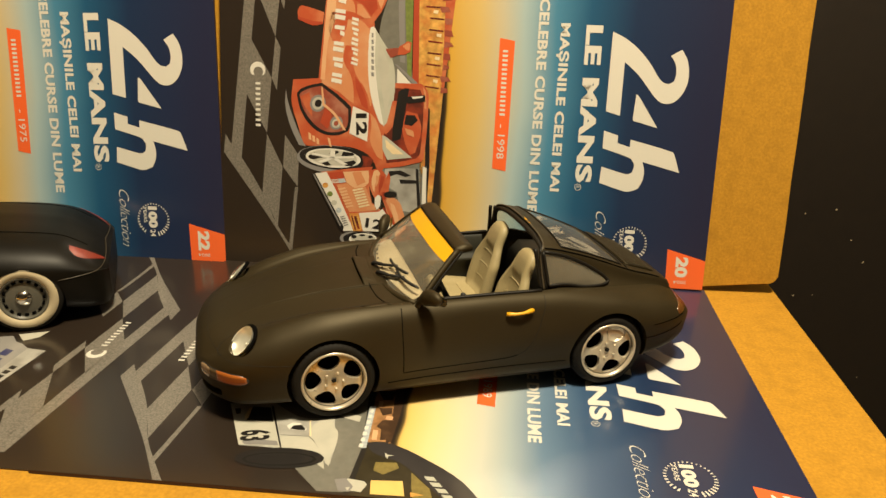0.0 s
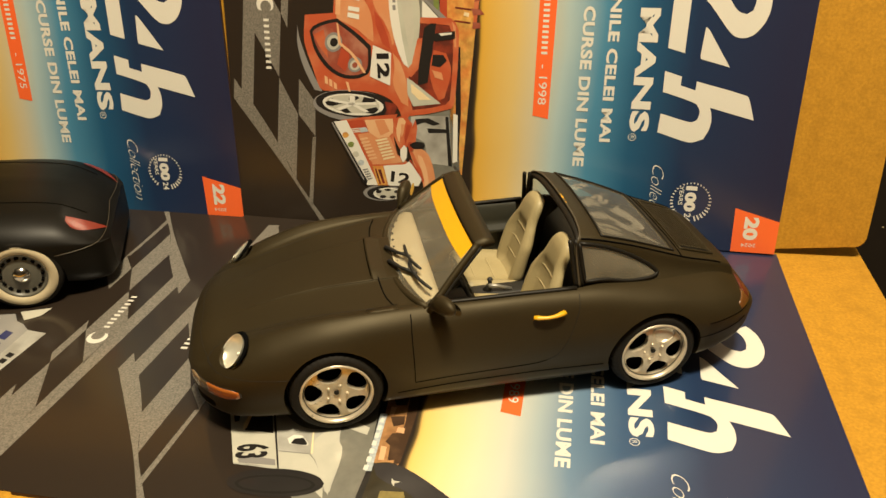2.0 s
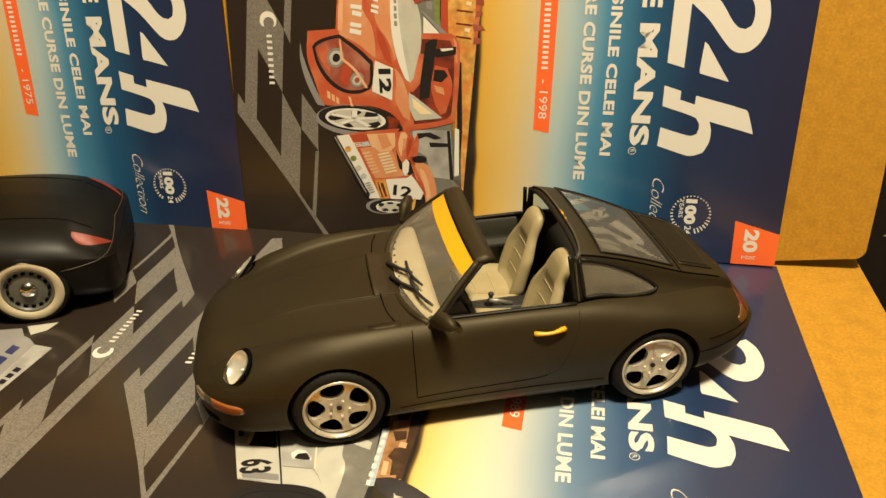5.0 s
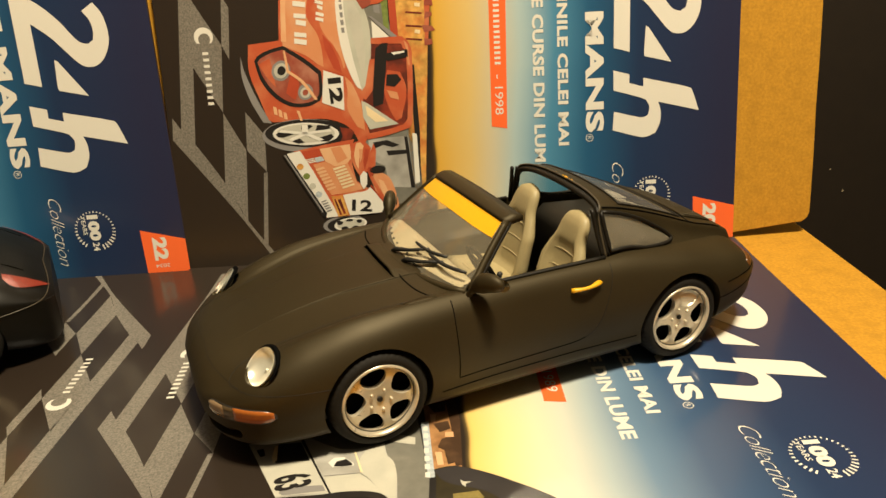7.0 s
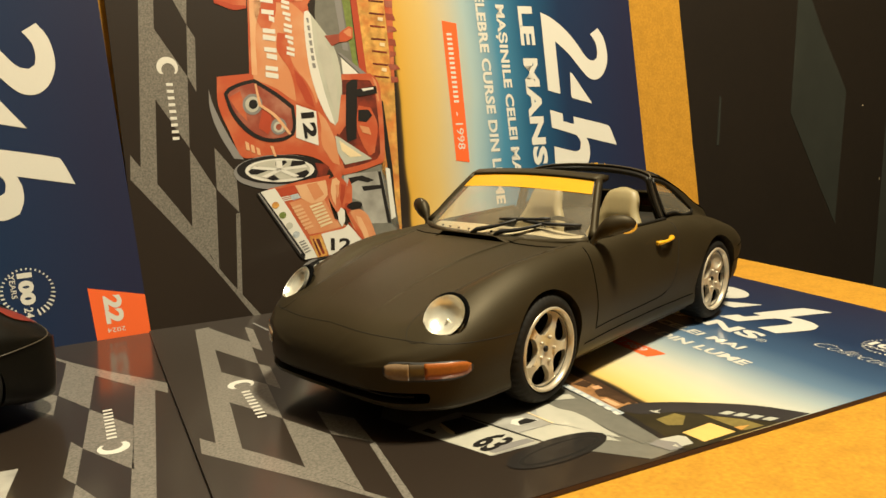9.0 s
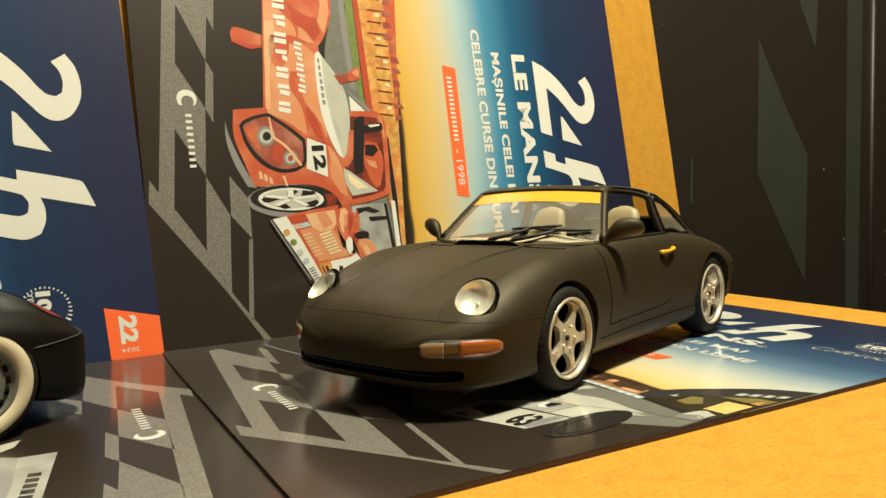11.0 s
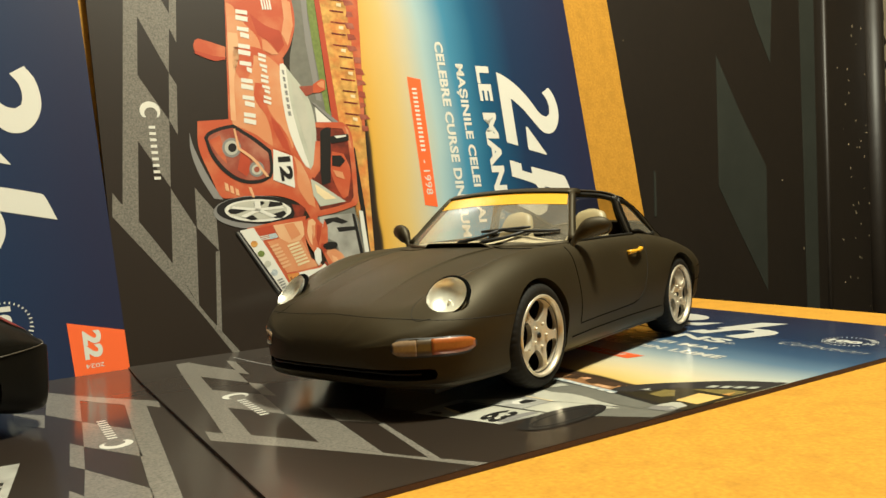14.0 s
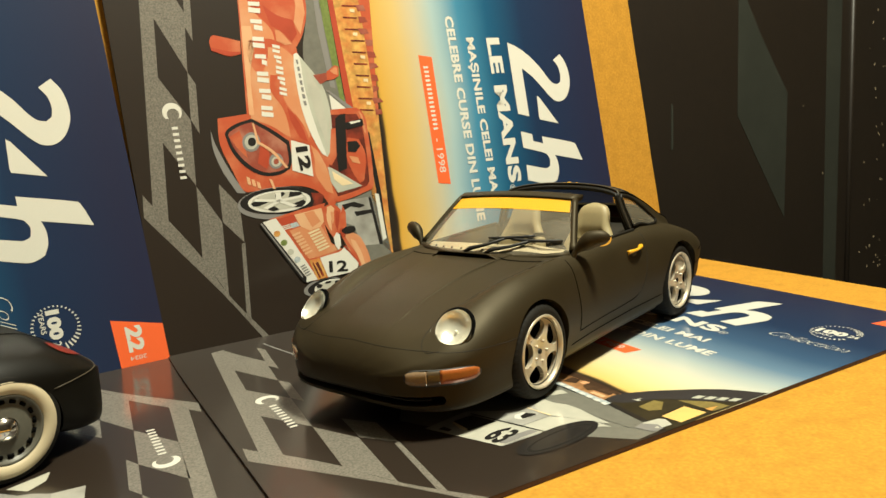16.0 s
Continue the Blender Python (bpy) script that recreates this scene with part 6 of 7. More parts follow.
    part("sun_strip", grid_bm([[screen(s, low + (0.985 - low) * j / 4, 0.00022) for s, low in [(-0.97 + 0.097 * i, 0.755 - 0.04 * (-0.97 + 0.097 * i) ** 2) for i in range(21)]] for j in range(5)]), YELLOW, car, "yellow sun strip across the windscreen")
    for s in (1, -1):
        part("screen_pillar", tube([screen(s * 1.02, t, -0.0003) for t in [k / 10 for k in range(11)]], [0.0019, 0.0016] + [0.0013] * 9, 10), BODY, car)
        part("pillar_seal", tube([screen(s * 1.02, t, -0.0003) + Vector((-0.0016, 0, -0.0008)) for t in [k / 10 for k in range(11)]], 0.0008, 8), GLOSS, car)
    prof = []
    for i in range(25):
        s = -1.03 + 2.06 * i / 24
        f = screen(s, 0.985)
        bk = 0.0076 * (1 - 0.08 * s * s)
        prof.append([f + Vector((0.0010, 0, 0.0)), f + Vector((0, 0, 0.0009)), f + Vector((-bk * 0.5, 0, 0.0019)), f + Vector((-bk, 0, 0.0014)), f + Vector((-bk, 0, -0.0005)), f + Vector((-bk * 0.4, 0, -0.0012))])
    part("screen_header", grid_bm(prof, closed=True, cap=True), BODY, car, "broad black windscreen header")
    part("cowl", tube([screen(-1 + i / 10, -0.02) + Vector((0.0006, 0, -0.0006)) for i in range(21)], 0.0014, 8), BODY, car)
    # wipers
    for a, b, c in (((-0.18, -0.02), (0.04, 0.23), (0.62, 0.28)), ((0.107, -0.02), (0.34, 0.23), (0.93, 0.18))):
        wp = empty("wiper")
        wp.parent = car
        mid = ((b[0] + c[0]) / 2, (b[1] + c[1]) / 2)
        part("arm", tube([screen(*a, 0.0012), screen(a[0] + 0.06, a[1] + 0.035, 0.0022), screen(a[0] * 0.5 + mid[0] * 0.5, a[1] * 0.5 + mid[1] * 0.5, 0.0014), screen(*mid, 0.0013)], [0.0009, 0.0010, 0.0007, 0.0006], 6), CABIN, wp)
        part("blade", tube([screen(b[0] + (c[0] - b[0]) * k / 8, b[1] + (c[1] - b[1]) * k / 8 - 0.02 * math.sin(math.pi * k / 8), 0.0009 + 0.0005 * math.sin(math.pi * k / 8)) for k in range(9)], [0.0005] + [0.0007] * 7 + [0.0005], 6), CABIN, wp)
        part("pivot", lathe([(0.00001, 0.0016), (0.0009, 0.0014), (0.0010, 0)], 10, "z"), GLOSS, wp).location = screen(*a, 0.0004)

    # rear roof: hoop, side frames, rear window
    at_ = (-0.028, -0.037, -0.050, -0.065, -0.081, -0.0967, -0.104)
    zr = pchip(at_, (0.0697, 0.0689, 0.0645, 0.0583, 0.0507, 0.0449, 0.0413))
    yr = pchip(at_, (0.0310, 0.0310, 0.0305, 0.0295, 0.0275, 0.0253, 0.0235))
    rz = pchip(at_, (0.0655, 0.0641, 0.0607, 0.0552, 0.0488, 0.0436, 0.0398))
    yb = pchip(at_, (0.0370, 0.0370, 0.0372, 0.0386, 0.0382, 0.0335, 0.0280))
    lands = []
    for x in at_:   # the roof's foot stands on the bodyshell
        hit_, _, _, _ = skin.ray_cast(Vector((x - 0.0045, yb(x), 0.1)), Vector((0, 0, -1)))
        lands.append(hit_.z - (0.0008 if x > -0.045 else 0.0032))
    zb2 = pchip(at_, lands)

    def roof(x, f, lift=0.0):
        """f runs from one side sill (-1) over the roof (0) to the other (1); the rail lies at 0.55."""
        d, g = zr(x) - rz(x), min(1.0, abs(f))
        flare = min(1.0, max(0.0, (-0.045 - x) / 0.030))
        pts = ((0.0, zr(x)), (yr(x) * 0.36, zr(x) - 0.06 * d), (yr(x) * 0.70, zr(x) - 0.30 * d), (yr(x) * 0.93, zr(x) - 0.70 * d), (yr(x), rz(x) - 0.0006),
               (yr(x) + (yb(x) - yr(x)) * (0.36 - 0.12 * flare), rz(x) + (zb2(x) - rz(x)) * (0.42 + 0.12 * flare)), (yb(x), zb2(x)))
        knots = (0.0, 0.2, 0.38, 0.50, 0.57, 0.76, 1.0)
        i_ = min(5, sum(1 for k_ in knots[1:-1] if g >= k_))
        u = (g - knots[i_]) / (knots[i_ + 1] - knots[i_])
        P = [Vector((*q_, 0)) for q_ in pts]
        p0 = P[i_ - 1] if i_ else Vector((-P[1].x, P[1].y, 0))
        p1, p2 = P[i_], P[i_ + 1]
        p3 = P[i_ + 2] if i_ < 5 else 2 * p2 - p1
        w_ = 0.5 * (2 * p1 + (p2 - p0) * u + (2 * p0 - 5 * p1 + 4 * p2 - p3) * u * u + (3 * p1 - p0 - 3 * p2 + p3) * u ** 3)
        drop = min(1.0, max(0.0, (zr(x) - w_.y) / max(0.004, zr(x) - zb2(x))))
        fade = min(1.0, max(0.0, (x + 0.046) / 0.018))
        p = Vector((x - 0.0045 * drop - 0.0021 * (1 - drop) * fade, math.copysign(w_.x, f), w_.y))
        if lift:
            p += (p - Vector((x - 0.004, 0, 0.020))).normalized() * lift
        return p
    F = 96
    xs = [-0.028 - 0.076 * i / 60 for i in range(61)]
    bm = bmesh.new()
    lip_x = pchip((0.0, 0.30, 0.45, 0.57, 0.62, 1.0), (-0.0340, -0.0338, -0.0328, -0.0305, -0.0295, -0.0282))

    def along(x, f):
        """Draws the foremost rows back to the hoop's curved front edge."""
        x1 = xs[10]
        front = lip_x(abs(f))
        return x if x <= x1 else front + (x - xs[0]) / (x1 - xs[0]) * (x1 - front)
    V = [[bm.verts.new(roof(along(x, -1 + 2 * j / F), -1 + 2 * j / F)) for j in range(F + 1)] for x in xs]

    QL = 0.0325
    qtop = pchip((0.0, 0.3, 0.6, 0.85, 0.96, 1.0), (0.605, 0.622, 0.655, 0.712, 0.752, 0.795))
    qlow = pchip((0.0, 0.4, 0.7, 0.88, 0.97, 1.0), (0.960, 0.938, 0.902, 0.862, 0.828, 0.798))

    def rg(x):
        return 0.500 - 0.020 * (-0.0420 - x) / 0.033
    W0, W1 = -0.0420, -0.0755

    def open_at(x, f):
        g = abs(f)
        if W1 < x < W0 and g < rg(x):
            return True
        u = (-0.0308 - x) / QL
        return 0 < u < 1 and qtop(u) < g < qlow(u)
    for i in range(60):
        for j in range(F):
            f = -1 + 2 * (j + 0.5) / F
            x = (along(xs[i], f) + along(xs[i + 1], f)) / 2
            if not open_at(x, f):
                bm.faces.new((V[i][j], V[i][j + 1], V[i + 1][j + 1], V[i + 1][j]))
    bmesh.ops.delete(bm, geom=[v for v in bm.verts if not v.link_faces], context="VERTS")
    bmesh.ops.recalc_face_normals(bm, faces=bm.faces)
    bmesh.ops.solidify(bm, geom=bm.faces[:], thickness=0.0009)
    part("rear_roof", bm, BODY, car, "satin black roof hoop with fastback sides")
    # trims over the hoop's front edge and round the openings
    part("hoop_trim", tube([roof(lip_x(abs(-1 + 2 * k / 64)), -1 + 2 * k / 64, -0.0001) for k in range(65)], 0.00042, 8), EDGE_WEAR, car, "worn edge of the hoop")
    wl = W0 - W1
    loop = [roof(W0, rg(W0) * (-1 + k / 12), 0.0002) for k in range(25)] + [roof(W0 - wl * k / 20, rg(W0 - wl * k / 20), 0.0002) for k in range(1, 21)]
    loop += [roof(W1, rg(W1) * (1 - k / 10), 0.0002) for k in range(1, 21)] + [roof(W1 + wl * k / 20, -rg(W1 + wl * k / 20), 0.0002) for k in range(1, 21)]
    rw = part("rear_window", grid_bm([[roof(W0 + 0.0003 - (wl + 0.0006) * i / 24, rg(W0 - wl * i / 24) * 1.03 * (-1 + j / 12), -0.0002) for j in range(25)] for i in range(25)]), SMOKE, car, "smoked rear window")
    part("seal", tube(loop, 0.0005, 6), GLOSS, rw)
    for s in (1, -1):
        us = [0.0, 0.1, 0.2, 0.3, 0.4, 0.5, 0.6, 0.7, 0.78, 0.85, 0.91, 0.96, 0.99, 1.0]
        tops = [(-0.0308 - QL * u, s * qtop(u)) for u in us]
        lows = [(-0.0308 - QL * u, s * qlow(u)) for u in us]
        qw = part("quarter_window", grid_bm([[roof(a[0] + (b[0] - a[0]) * j / 6, a[1] + (b[1] - a[1]) * j / 6, 0.0) for j in range(7)] for a, b in zip(tops, lows)]), QUARTER, car, "small clear side window")
        ringp = [roof(*p, 0.0003) for p in tops] + [roof(*p, 0.0003) for p in lows[::-1]] + [roof(-0.0308, s * (0.960 - 0.355 * k / 6), 0.0003) for k in range(1, 7)]
        part("seal", tube(ringp, 0.0008, 6), GLOSS, qw)
        part("door_top_seal", tube(drape([(0.0225 - 0.0535 * k / 12, s * (0.0372 + 0.0012 * k / 12), 1) for k in range(13)], (0, 0, -1), 0.0003), 0.0010, 8, 0.7), GLOSS, car)
    chips = random.Random(8)
    bm = bmesh.new()
    for k in range(16):
        f = chips.gauss(0.05, 0.035) if k < 12 else chips.uniform(-0.1, 0.4)
        bmesh.ops.create_icosphere(bm, subdivisions=1, radius=chips.uniform(0.0002, 0.0006 if k < 12 else 0.0003), matrix=Matrix.Translation(roof(lip_x(abs(f)) - 0.0002, f, 0.0001)))
    part("paint_chip", bm, YELLOW, car, "specks of yellow paint on the hoop edge")
    # engine lid louvres
    grille = part("lid_grille", grid_bm([[roof(-0.0815 - 0.0145 * i / 10, 0.40 * (-1 + j / 12), 0.00030) for j in range(25)] for i in range(11)]), GLOSS, car, "black ribbed engine lid grille")
    for k in range(12):
        x = -0.0822 - 0.0012 * k
        part("louvre", tube([roof(x, -0.385 + 0.77 * j / 24, 0.0005) for j in range(25)], 0.00034, 6), BODY, grille)
    rimp = [roof(-0.0808, 0.42 * (-1 + k / 12), 0.0004) for k in range(25)] + [roof(-0.0808 - 0.0158 * k / 8, 0.42, 0.0004) for k in range(1, 9)] + [roof(-0.0966, 0.42 * (1 - k / 12), 0.0004) for k in range(1, 25)] + [roof(-0.0966 + 0.0158 * k / 8, -0.42, 0.0004) for k in range(1, 9)]
    part("grille_frame", tube(rimp, 0.0005, 6), BODY, grille)
    for s in (1, -1):
        part("roof_crease", tube([roof(-0.0320 - 0.0660 * k / 24, s * 0.553, 0.0001) for k in range(25)], 0.0003, 6), SEAM_AND_SHADE, car)
    part("lid_gap", tube([roof(-0.0785, -0.553 + 1.106 * k / 24, 0.0001) for k in range(25)], 0.00028, 6), SEAM_AND_SHADE, car)
    # inner hoop lining and the upright window channels behind the doors
    lining = []
    for back_, fore, l_ in ((0.0010, 0.0, -0.0007), (0.0, 0.35, -0.0011), (0.0, 0.8, -0.0013), (0.0, 1.0, -0.0022), (0.0, 0.8, -0.0032), (0.0, 0.2, -0.0034), (0.0016, 0.0, -0.0022)):
        row = []
        for k in range(65):
            f = -0.97 + 1.94 * k / 64
            row.append(roof(lip_x(abs(f)) * (1 - fore) + (lip_x(abs(f)) * 0.35 - 0.0292 * 0.65) * fore - back_, f, l_))
        lining.append(row)
    part("hoop_lining", grid_bm(lining), GLOSS, car, "black padded lining inside the hoop")
    for s in (1, -1):
        for x_, r_ in ((-0.0272, 0.0009), (-0.0296, 0.0007)):
            part("window_channel", tube([roof(x_, s * (0.56 + 0.43 * k / 10), -0.0004) for k in range(11)], r_, 8), GLOSS, car, "black upright window channel")

    # cabin
    part("cabin_floor", box_bm(-0.070, 0.026, -0.035, 0.035, 0.0140, 0.0150), CABIN, car)
    part("dashboard", grid_bm([[(0.0205 + (0.0142 - 0.0086 * (y / 0.0365) ** 2) * f + g, y, z - 0.6 * y * y + (0.0022 * math.exp(-((y - 0.018) / 0.009) ** 2) * math.sin(math.pi * min(1.0, 1.15 - f)) if z > 0.047 else 0.0)) for y in [-0.0350 + 0.070 * j / 20 for j in range(21)]] for f, g, z in ((1.0, 0, 0.0484), (0.8, 0, 0.0494), (0.5, 0, 0.0497), (0.2, 0, 0.0494), (0.03, 0, 0.0482), (0.0, 0, 0.0464), (0.0, 0.0005, 0.0420), (0.0, 0.0045, 0.0300), (0.0, 0.0060, 0.0150))]), TAN, car, "beige dashboard")
    for k in range(7):   # row of small air holes along the foot of the screen
        y = -0.029 + 0.0058 * k
        part("air_hole", lathe([(0.00001, 0.0), (0.0005, 0.0), (0.0005, -0.0006)], 8, "z"), SEAM_AND_SHADE, car).location = (0.0332 - 0.0096 * abs(y / 0.0388) ** 2.8, y, 0.0489 - 0.6 * y * y + 0.0003)
    part("console", box_bm(-0.028, 0.016, -0.0045, 0.0045, 0.0150, 0.0260, 0.0015), CABIN, car, "black centre console")
    part("gear_lever", tube([(-0.006, 0, 0.0255), (-0.0065, 0, 0.0275), (-0.007, 0, 0.0295), (-0.007, 0, 0.0310), (-0.007, 0, 0.0318)], [0.0022, 0.0012, 0.0008, 0.0014, 0.0008], 10), CABIN, car, "black gear lever with its gaiter")
    part("handbrake", tube([(-0.016, 0.002, 0.0262), (-0.010, 0.002, 0.0285), (-0.006, 0.002, 0.0292)], [0.0009, 0.0008, 0.0010], 8), STEEL, car, "grey handbrake lever")
    for s in (1, -1):   # door linings with an armrest
        lining = [[(x_, s * (0.0366 + dy_ - 0.5 * (x_ + 0.004) ** 2), z_) for x_ in [0.018 - 0.046 * k / 12 for k in range(13)]] for dy_, z_ in ((0.0006, 0.0475), (-0.0004, 0.0462), (-0.0008, 0.0400), (-0.0010, 0.0372), (-0.0034, 0.0362), (-0.0036, 0.0345), (-0.0014, 0.0330), (-0.0010, 0.0240), (0.0, 0.0160))]
        part("door_lining", grid_bm(lining), LINING, car, "dark grey-green door lining with an armrest")
    part("rear_bulkhead", grid_bm([[(x, w_ * y, z) for y in (-1, -0.5, 0.0, 0.5, 1)] for x, w_, z in ((-0.0400, 0.036, 0.016), (-0.0430, 0.036, 0.038), (-0.0480, 0.0345, 0.0440), (-0.0720, 0.0280, 0.0440))]), CABIN, car, "dark rear shelf")
    wheel_c, ax = Vector((0.0090, 0.0170, 0.0440)), Vector((-0.90, 0, 0.44)).normalized()
    sw = empty("steering_wheel")
    sw.parent = car
    q = ax.to_track_quat("Z", "Y").to_matrix().to_4x4()
    part("rim", tube([Matrix.Translation(wheel_c) @ q @ Vector((0.0098 * math.cos(k * math.tau / 28), 0.0098 * math.sin(k * math.tau / 28), 0)) for k in range(29)], 0.0009, 8), CABIN, sw)
    for k in range(4):
        part("spoke", tube([wheel_c, Matrix.Translation(wheel_c) @ q @ Vector((0.0098 * math.cos(k * 1.5708 + 0.4), 0.0098 * math.sin(k * 1.5708 + 0.4), 0))], 0.0008, 6), CABIN, sw)
    part("column", tube([wheel_c - ax * 0.010, wheel_c], 0.0018, 8), CABIN, sw)
    for s in (1, -1):
        seat = empty("seat")
        seat.parent = car
        cy = s * 0.0190
        rows_ = []
        for k in range(10):   # cushion
            x = 0.0045 - 0.0260 * k / 9
            rows_.append([(x, cy + 0.0135 * u_, 0.0262 + 0.0036 * abs(u_) ** 3 - 0.0040 * (k / 9) + (0.0 if k else -0.003) + 0.0008 * math.cos(u_ * 3)) for u_ in [-1 + j / 6 for j in range(13)]])
        bm = grid_bm(rows_)
        bmesh.ops.solidify(bm, geom=bm.faces[:], thickness=0.0065)
        part("cushion", bm, SEAT, seat)
        for xg in (-0.003, -0.012):
            part("piping", tube([(xg, cy + 0.0085 * u_, 0.0263 + 0.0036 * abs(0.63 * u_) ** 3 - 0.0040 * ((0.0045 - xg) / 0.026) + 0.0008 * math.cos(1.9 * u_)) for u_ in [-1 + j / 5 for j in range(11)]], 0.00030, 6), PIPING, seat, "raised seam")
        rows_ = []
        wide = pchip((0.0, 0.12, 0.45, 0.62, 0.74, 0.88, 0.96, 1.0), (0.0124, 0.0140, 0.0138, 0.0114, 0.0090, 0.0078, 0.0060, 0.0014))
        deep = pchip((0.0, 0.45, 0.70, 0.88, 0.96, 1.0), (0.0044, 0.0040, 0.0030, 0.0030, 0.0024, 0.0008))
        hollow = pchip((0.0, 0.10, 0.45, 0.62, 0.75, 1.0), (0.0012, 0.0040, 0.0040, 0.0026, 0.0008, 0.0))

        def trough(v):
            v = min(1.0, max(0.0, (0.78 - abs(v)) / 0.30))
            return v * v * (3 - 2 * v)
        for k in range(41):   # backrest running up into the headrest
            t = 1 - (1 - k / 40) ** 1.25
            cx, w, d, dip = -0.0205 - 0.0125 * t + 0.0014 * math.sin(math.pi * t), wide(t), deep(t), hollow(t)
            ring = []
            for j in range(44):
                q = j * math.tau / 44
                yy = math.copysign(abs(math.cos(q)) ** 0.65, math.cos(q))
                xx = math.copysign(abs(math.sin(q)) ** 0.8, math.sin(q))
                ring.append((cx + d * xx - (dip * trough(yy) if xx > 0 else 0.0), cy + w * yy, 0.0220 + 0.0382 * t))
            rows_.append(ring)
        part("backrest", grid_bm(rows_, closed=True, cap=True), SEAT, seat, "beige backrest with built-in headrest")
        for t in (0.22, 0.40, 0.58):
            line = []
            for j in range(13):
                v = -0.56 + 1.12 * j / 12
                t2 = t + 0.02 * (1 - (v / 0.56) ** 2)
                line.append((-0.0205 - 0.0125 * t2 + 0.0014 * math.sin(math.pi * t2) + deep(t2) * (1 - abs(v) ** 3.08) ** 0.4 - hollow(t2) * trough(v) - 0.00005, cy + wide(t2) * v, 0.0220 + 0.0382 * t2))
            part("seat_seam", tube(line, 0.00026, 6), PIPING, seat, "stitched seam across the backrest")

    # wheels
    def wheel(x, y, s, width, hub, spin):
        w = empty("wheel")
        w.parent = car
        w.matrix_world = m @ pose(x, y, hub, 0, 0, 0 if s > 0 else 180)
        R, r, h = 0.0180, 0.0138, width / 2
        prof_ = [(r, -h), (r + 0.0012, -h - 0.0003), (R - 0.0020, -h), (R - 0.0008, -h + 0.0010), (R, -h + 0.003), (R, h - 0.003), (R - 0.0008, h - 0.0010), (R - 0.0020, h), (r + 0.0012, h + 0.0003), (r, h), (r - 0.0006, h - 0.001)]
        rows_ = []
        for k in range(192):   # sidewalls, shoulders cut into blocks, tread
            q_, cut_ = k * math.tau / 192, 0.00028 if k % 4 == 0 else 0.0
            rows_.append([((a_ - (cut_ if 3 <= i_ <= 6 else 0.0)) * math.cos(q_), b_, (a_ - (cut_ if 3 <= i_ <= 6 else 0.0)) * math.sin(q_)) for i_, (a_, b_) in enumerate(prof_)])
        part("tyre", grid_bm(rows_ + rows_[:1]), RUBBER, w, "black tyre with a blocked tread")
        part("rim", lathe([(r, h - 0.0001), (r - 0.0003, h + 0.0005), (r - 0.0009, h + 0.0004), (r - 0.0012, h - 0.0008), (r - 0.0015, h - 0.0028)], 56), SILVER, w)
        # near-black instead of bright metal: the shade inside the wheel is coloured in
        part("barrel", lathe([(r - 0.0015, h - 0.0028), (r - 0.0014, h - 0.0065), (r - 0.001, -h)], 40), SEAM_AND_SHADE, w, "inside of the rim with shade in its colour")
        bm = lathe([(0.00001, h - 0.0017), (0.0022, h - 0.0016), (0.0045, h - 0.0010), (0.0078, h - 0.0005), (0.0104, h - 0.0008), (r - 0.0014, h - 0.0015), (r - 0.0014, h - 0.0027), (0.0092, h - 0.0023), (0.0040, h - 0.0030), (0.00001, h - 0.0034)], 64)
        face = part("spoked_face", bm, SILVER, w, "silver five-hole wheel face")
        face.parent = None
        cut = []
        for k in range(5):
            a = k * math.tau / 5 + math.pi / 2 + spin
            pts = []
            for q_ in range(20):
                t = q_ * math.tau / 20
                rad, tan = 0.0086 + 0.0034 * math.cos(t), 0.0045 * math.sin(t) * (1 + 0.30 * math.cos(t))
                pts.append((rad * math.cos(a) - tan * math.sin(a), rad * math.sin(a) + tan * math.cos(a)))
            cut.append(mesh_object("cutter", grid_bm([[(p, yy, z) for p, z in pts] for yy in (h - 0.010, h + 0.004)], closed=True, cap=True), SILVER))
        carve(face, cut)
        sharp(face, 45)
        bev = face.modifiers.new("edge", "BEVEL")
        bev.width, bev.segments, bev.limit_method, bev.angle_limit = 0.0003, 2, "ANGLE", radians(45)
        face.parent = w
        part("rim_groove", tube([((r - 0.0015) * math.cos(k * math.tau / 40), h - 0.0014, (r - 0.0015) * math.sin(k * math.tau / 40)) for k in range(41)], 0.00022, 6), RIM_GREY, w, "dark groove inside the rim")
        # its near-black colour paints the deep shade seen through the holes
        part("brake_disc", lathe([(0.00001, h - 0.0050), (0.0122, h - 0.0050), (0.0122, h - 0.0070), (0.00001, h - 0.0070)], 40), SEAM_AND_SHADE, w, "disc behind the spokes with shade in its colour")
        part("hub_cap", lathe([(0.00001, h - 0.0010), (0.0008, h - 0.0010), (0.0010, h - 0.0012), (0.0010, h - 0.0030)], 16), GLOSS, w, "black hub centre")
        for k in range(5):
            a = k * math.tau / 5 - math.pi / 2 + spin
            part("wheel_bolt", lathe([(0.00001, h - 0.0002), (0.00045, h - 0.00025), (0.0006, h - 0.0005), (0.0006, h - 0.0025)], 10), SILVER, w).location = (0.0039 * math.cos(a), 0, 0.0039 * math.sin(a))
        return w
    wheel(0.0631, 0.0420, 1, 0.0105, 0.0193, radians(-12))
    wheel(0.0631, -0.0420, -1, 0.0105, 0.0193, radians(25))
    wheel(-0.0631, 0.0405, 1, 0.0130, 0.0184, radians(20))
    wheel(-0.0631, -0.0405, -1, 0.0130, 0.0184, radians(-8))
    return car


CAR = pose(0.1462, -0.0941, 0.0, 0, 0, -159.6)
coupe_car = tagged(coupe("model_car", CAR), "satin black open-roof model coupe with yellow handles and sun strip", "model car")


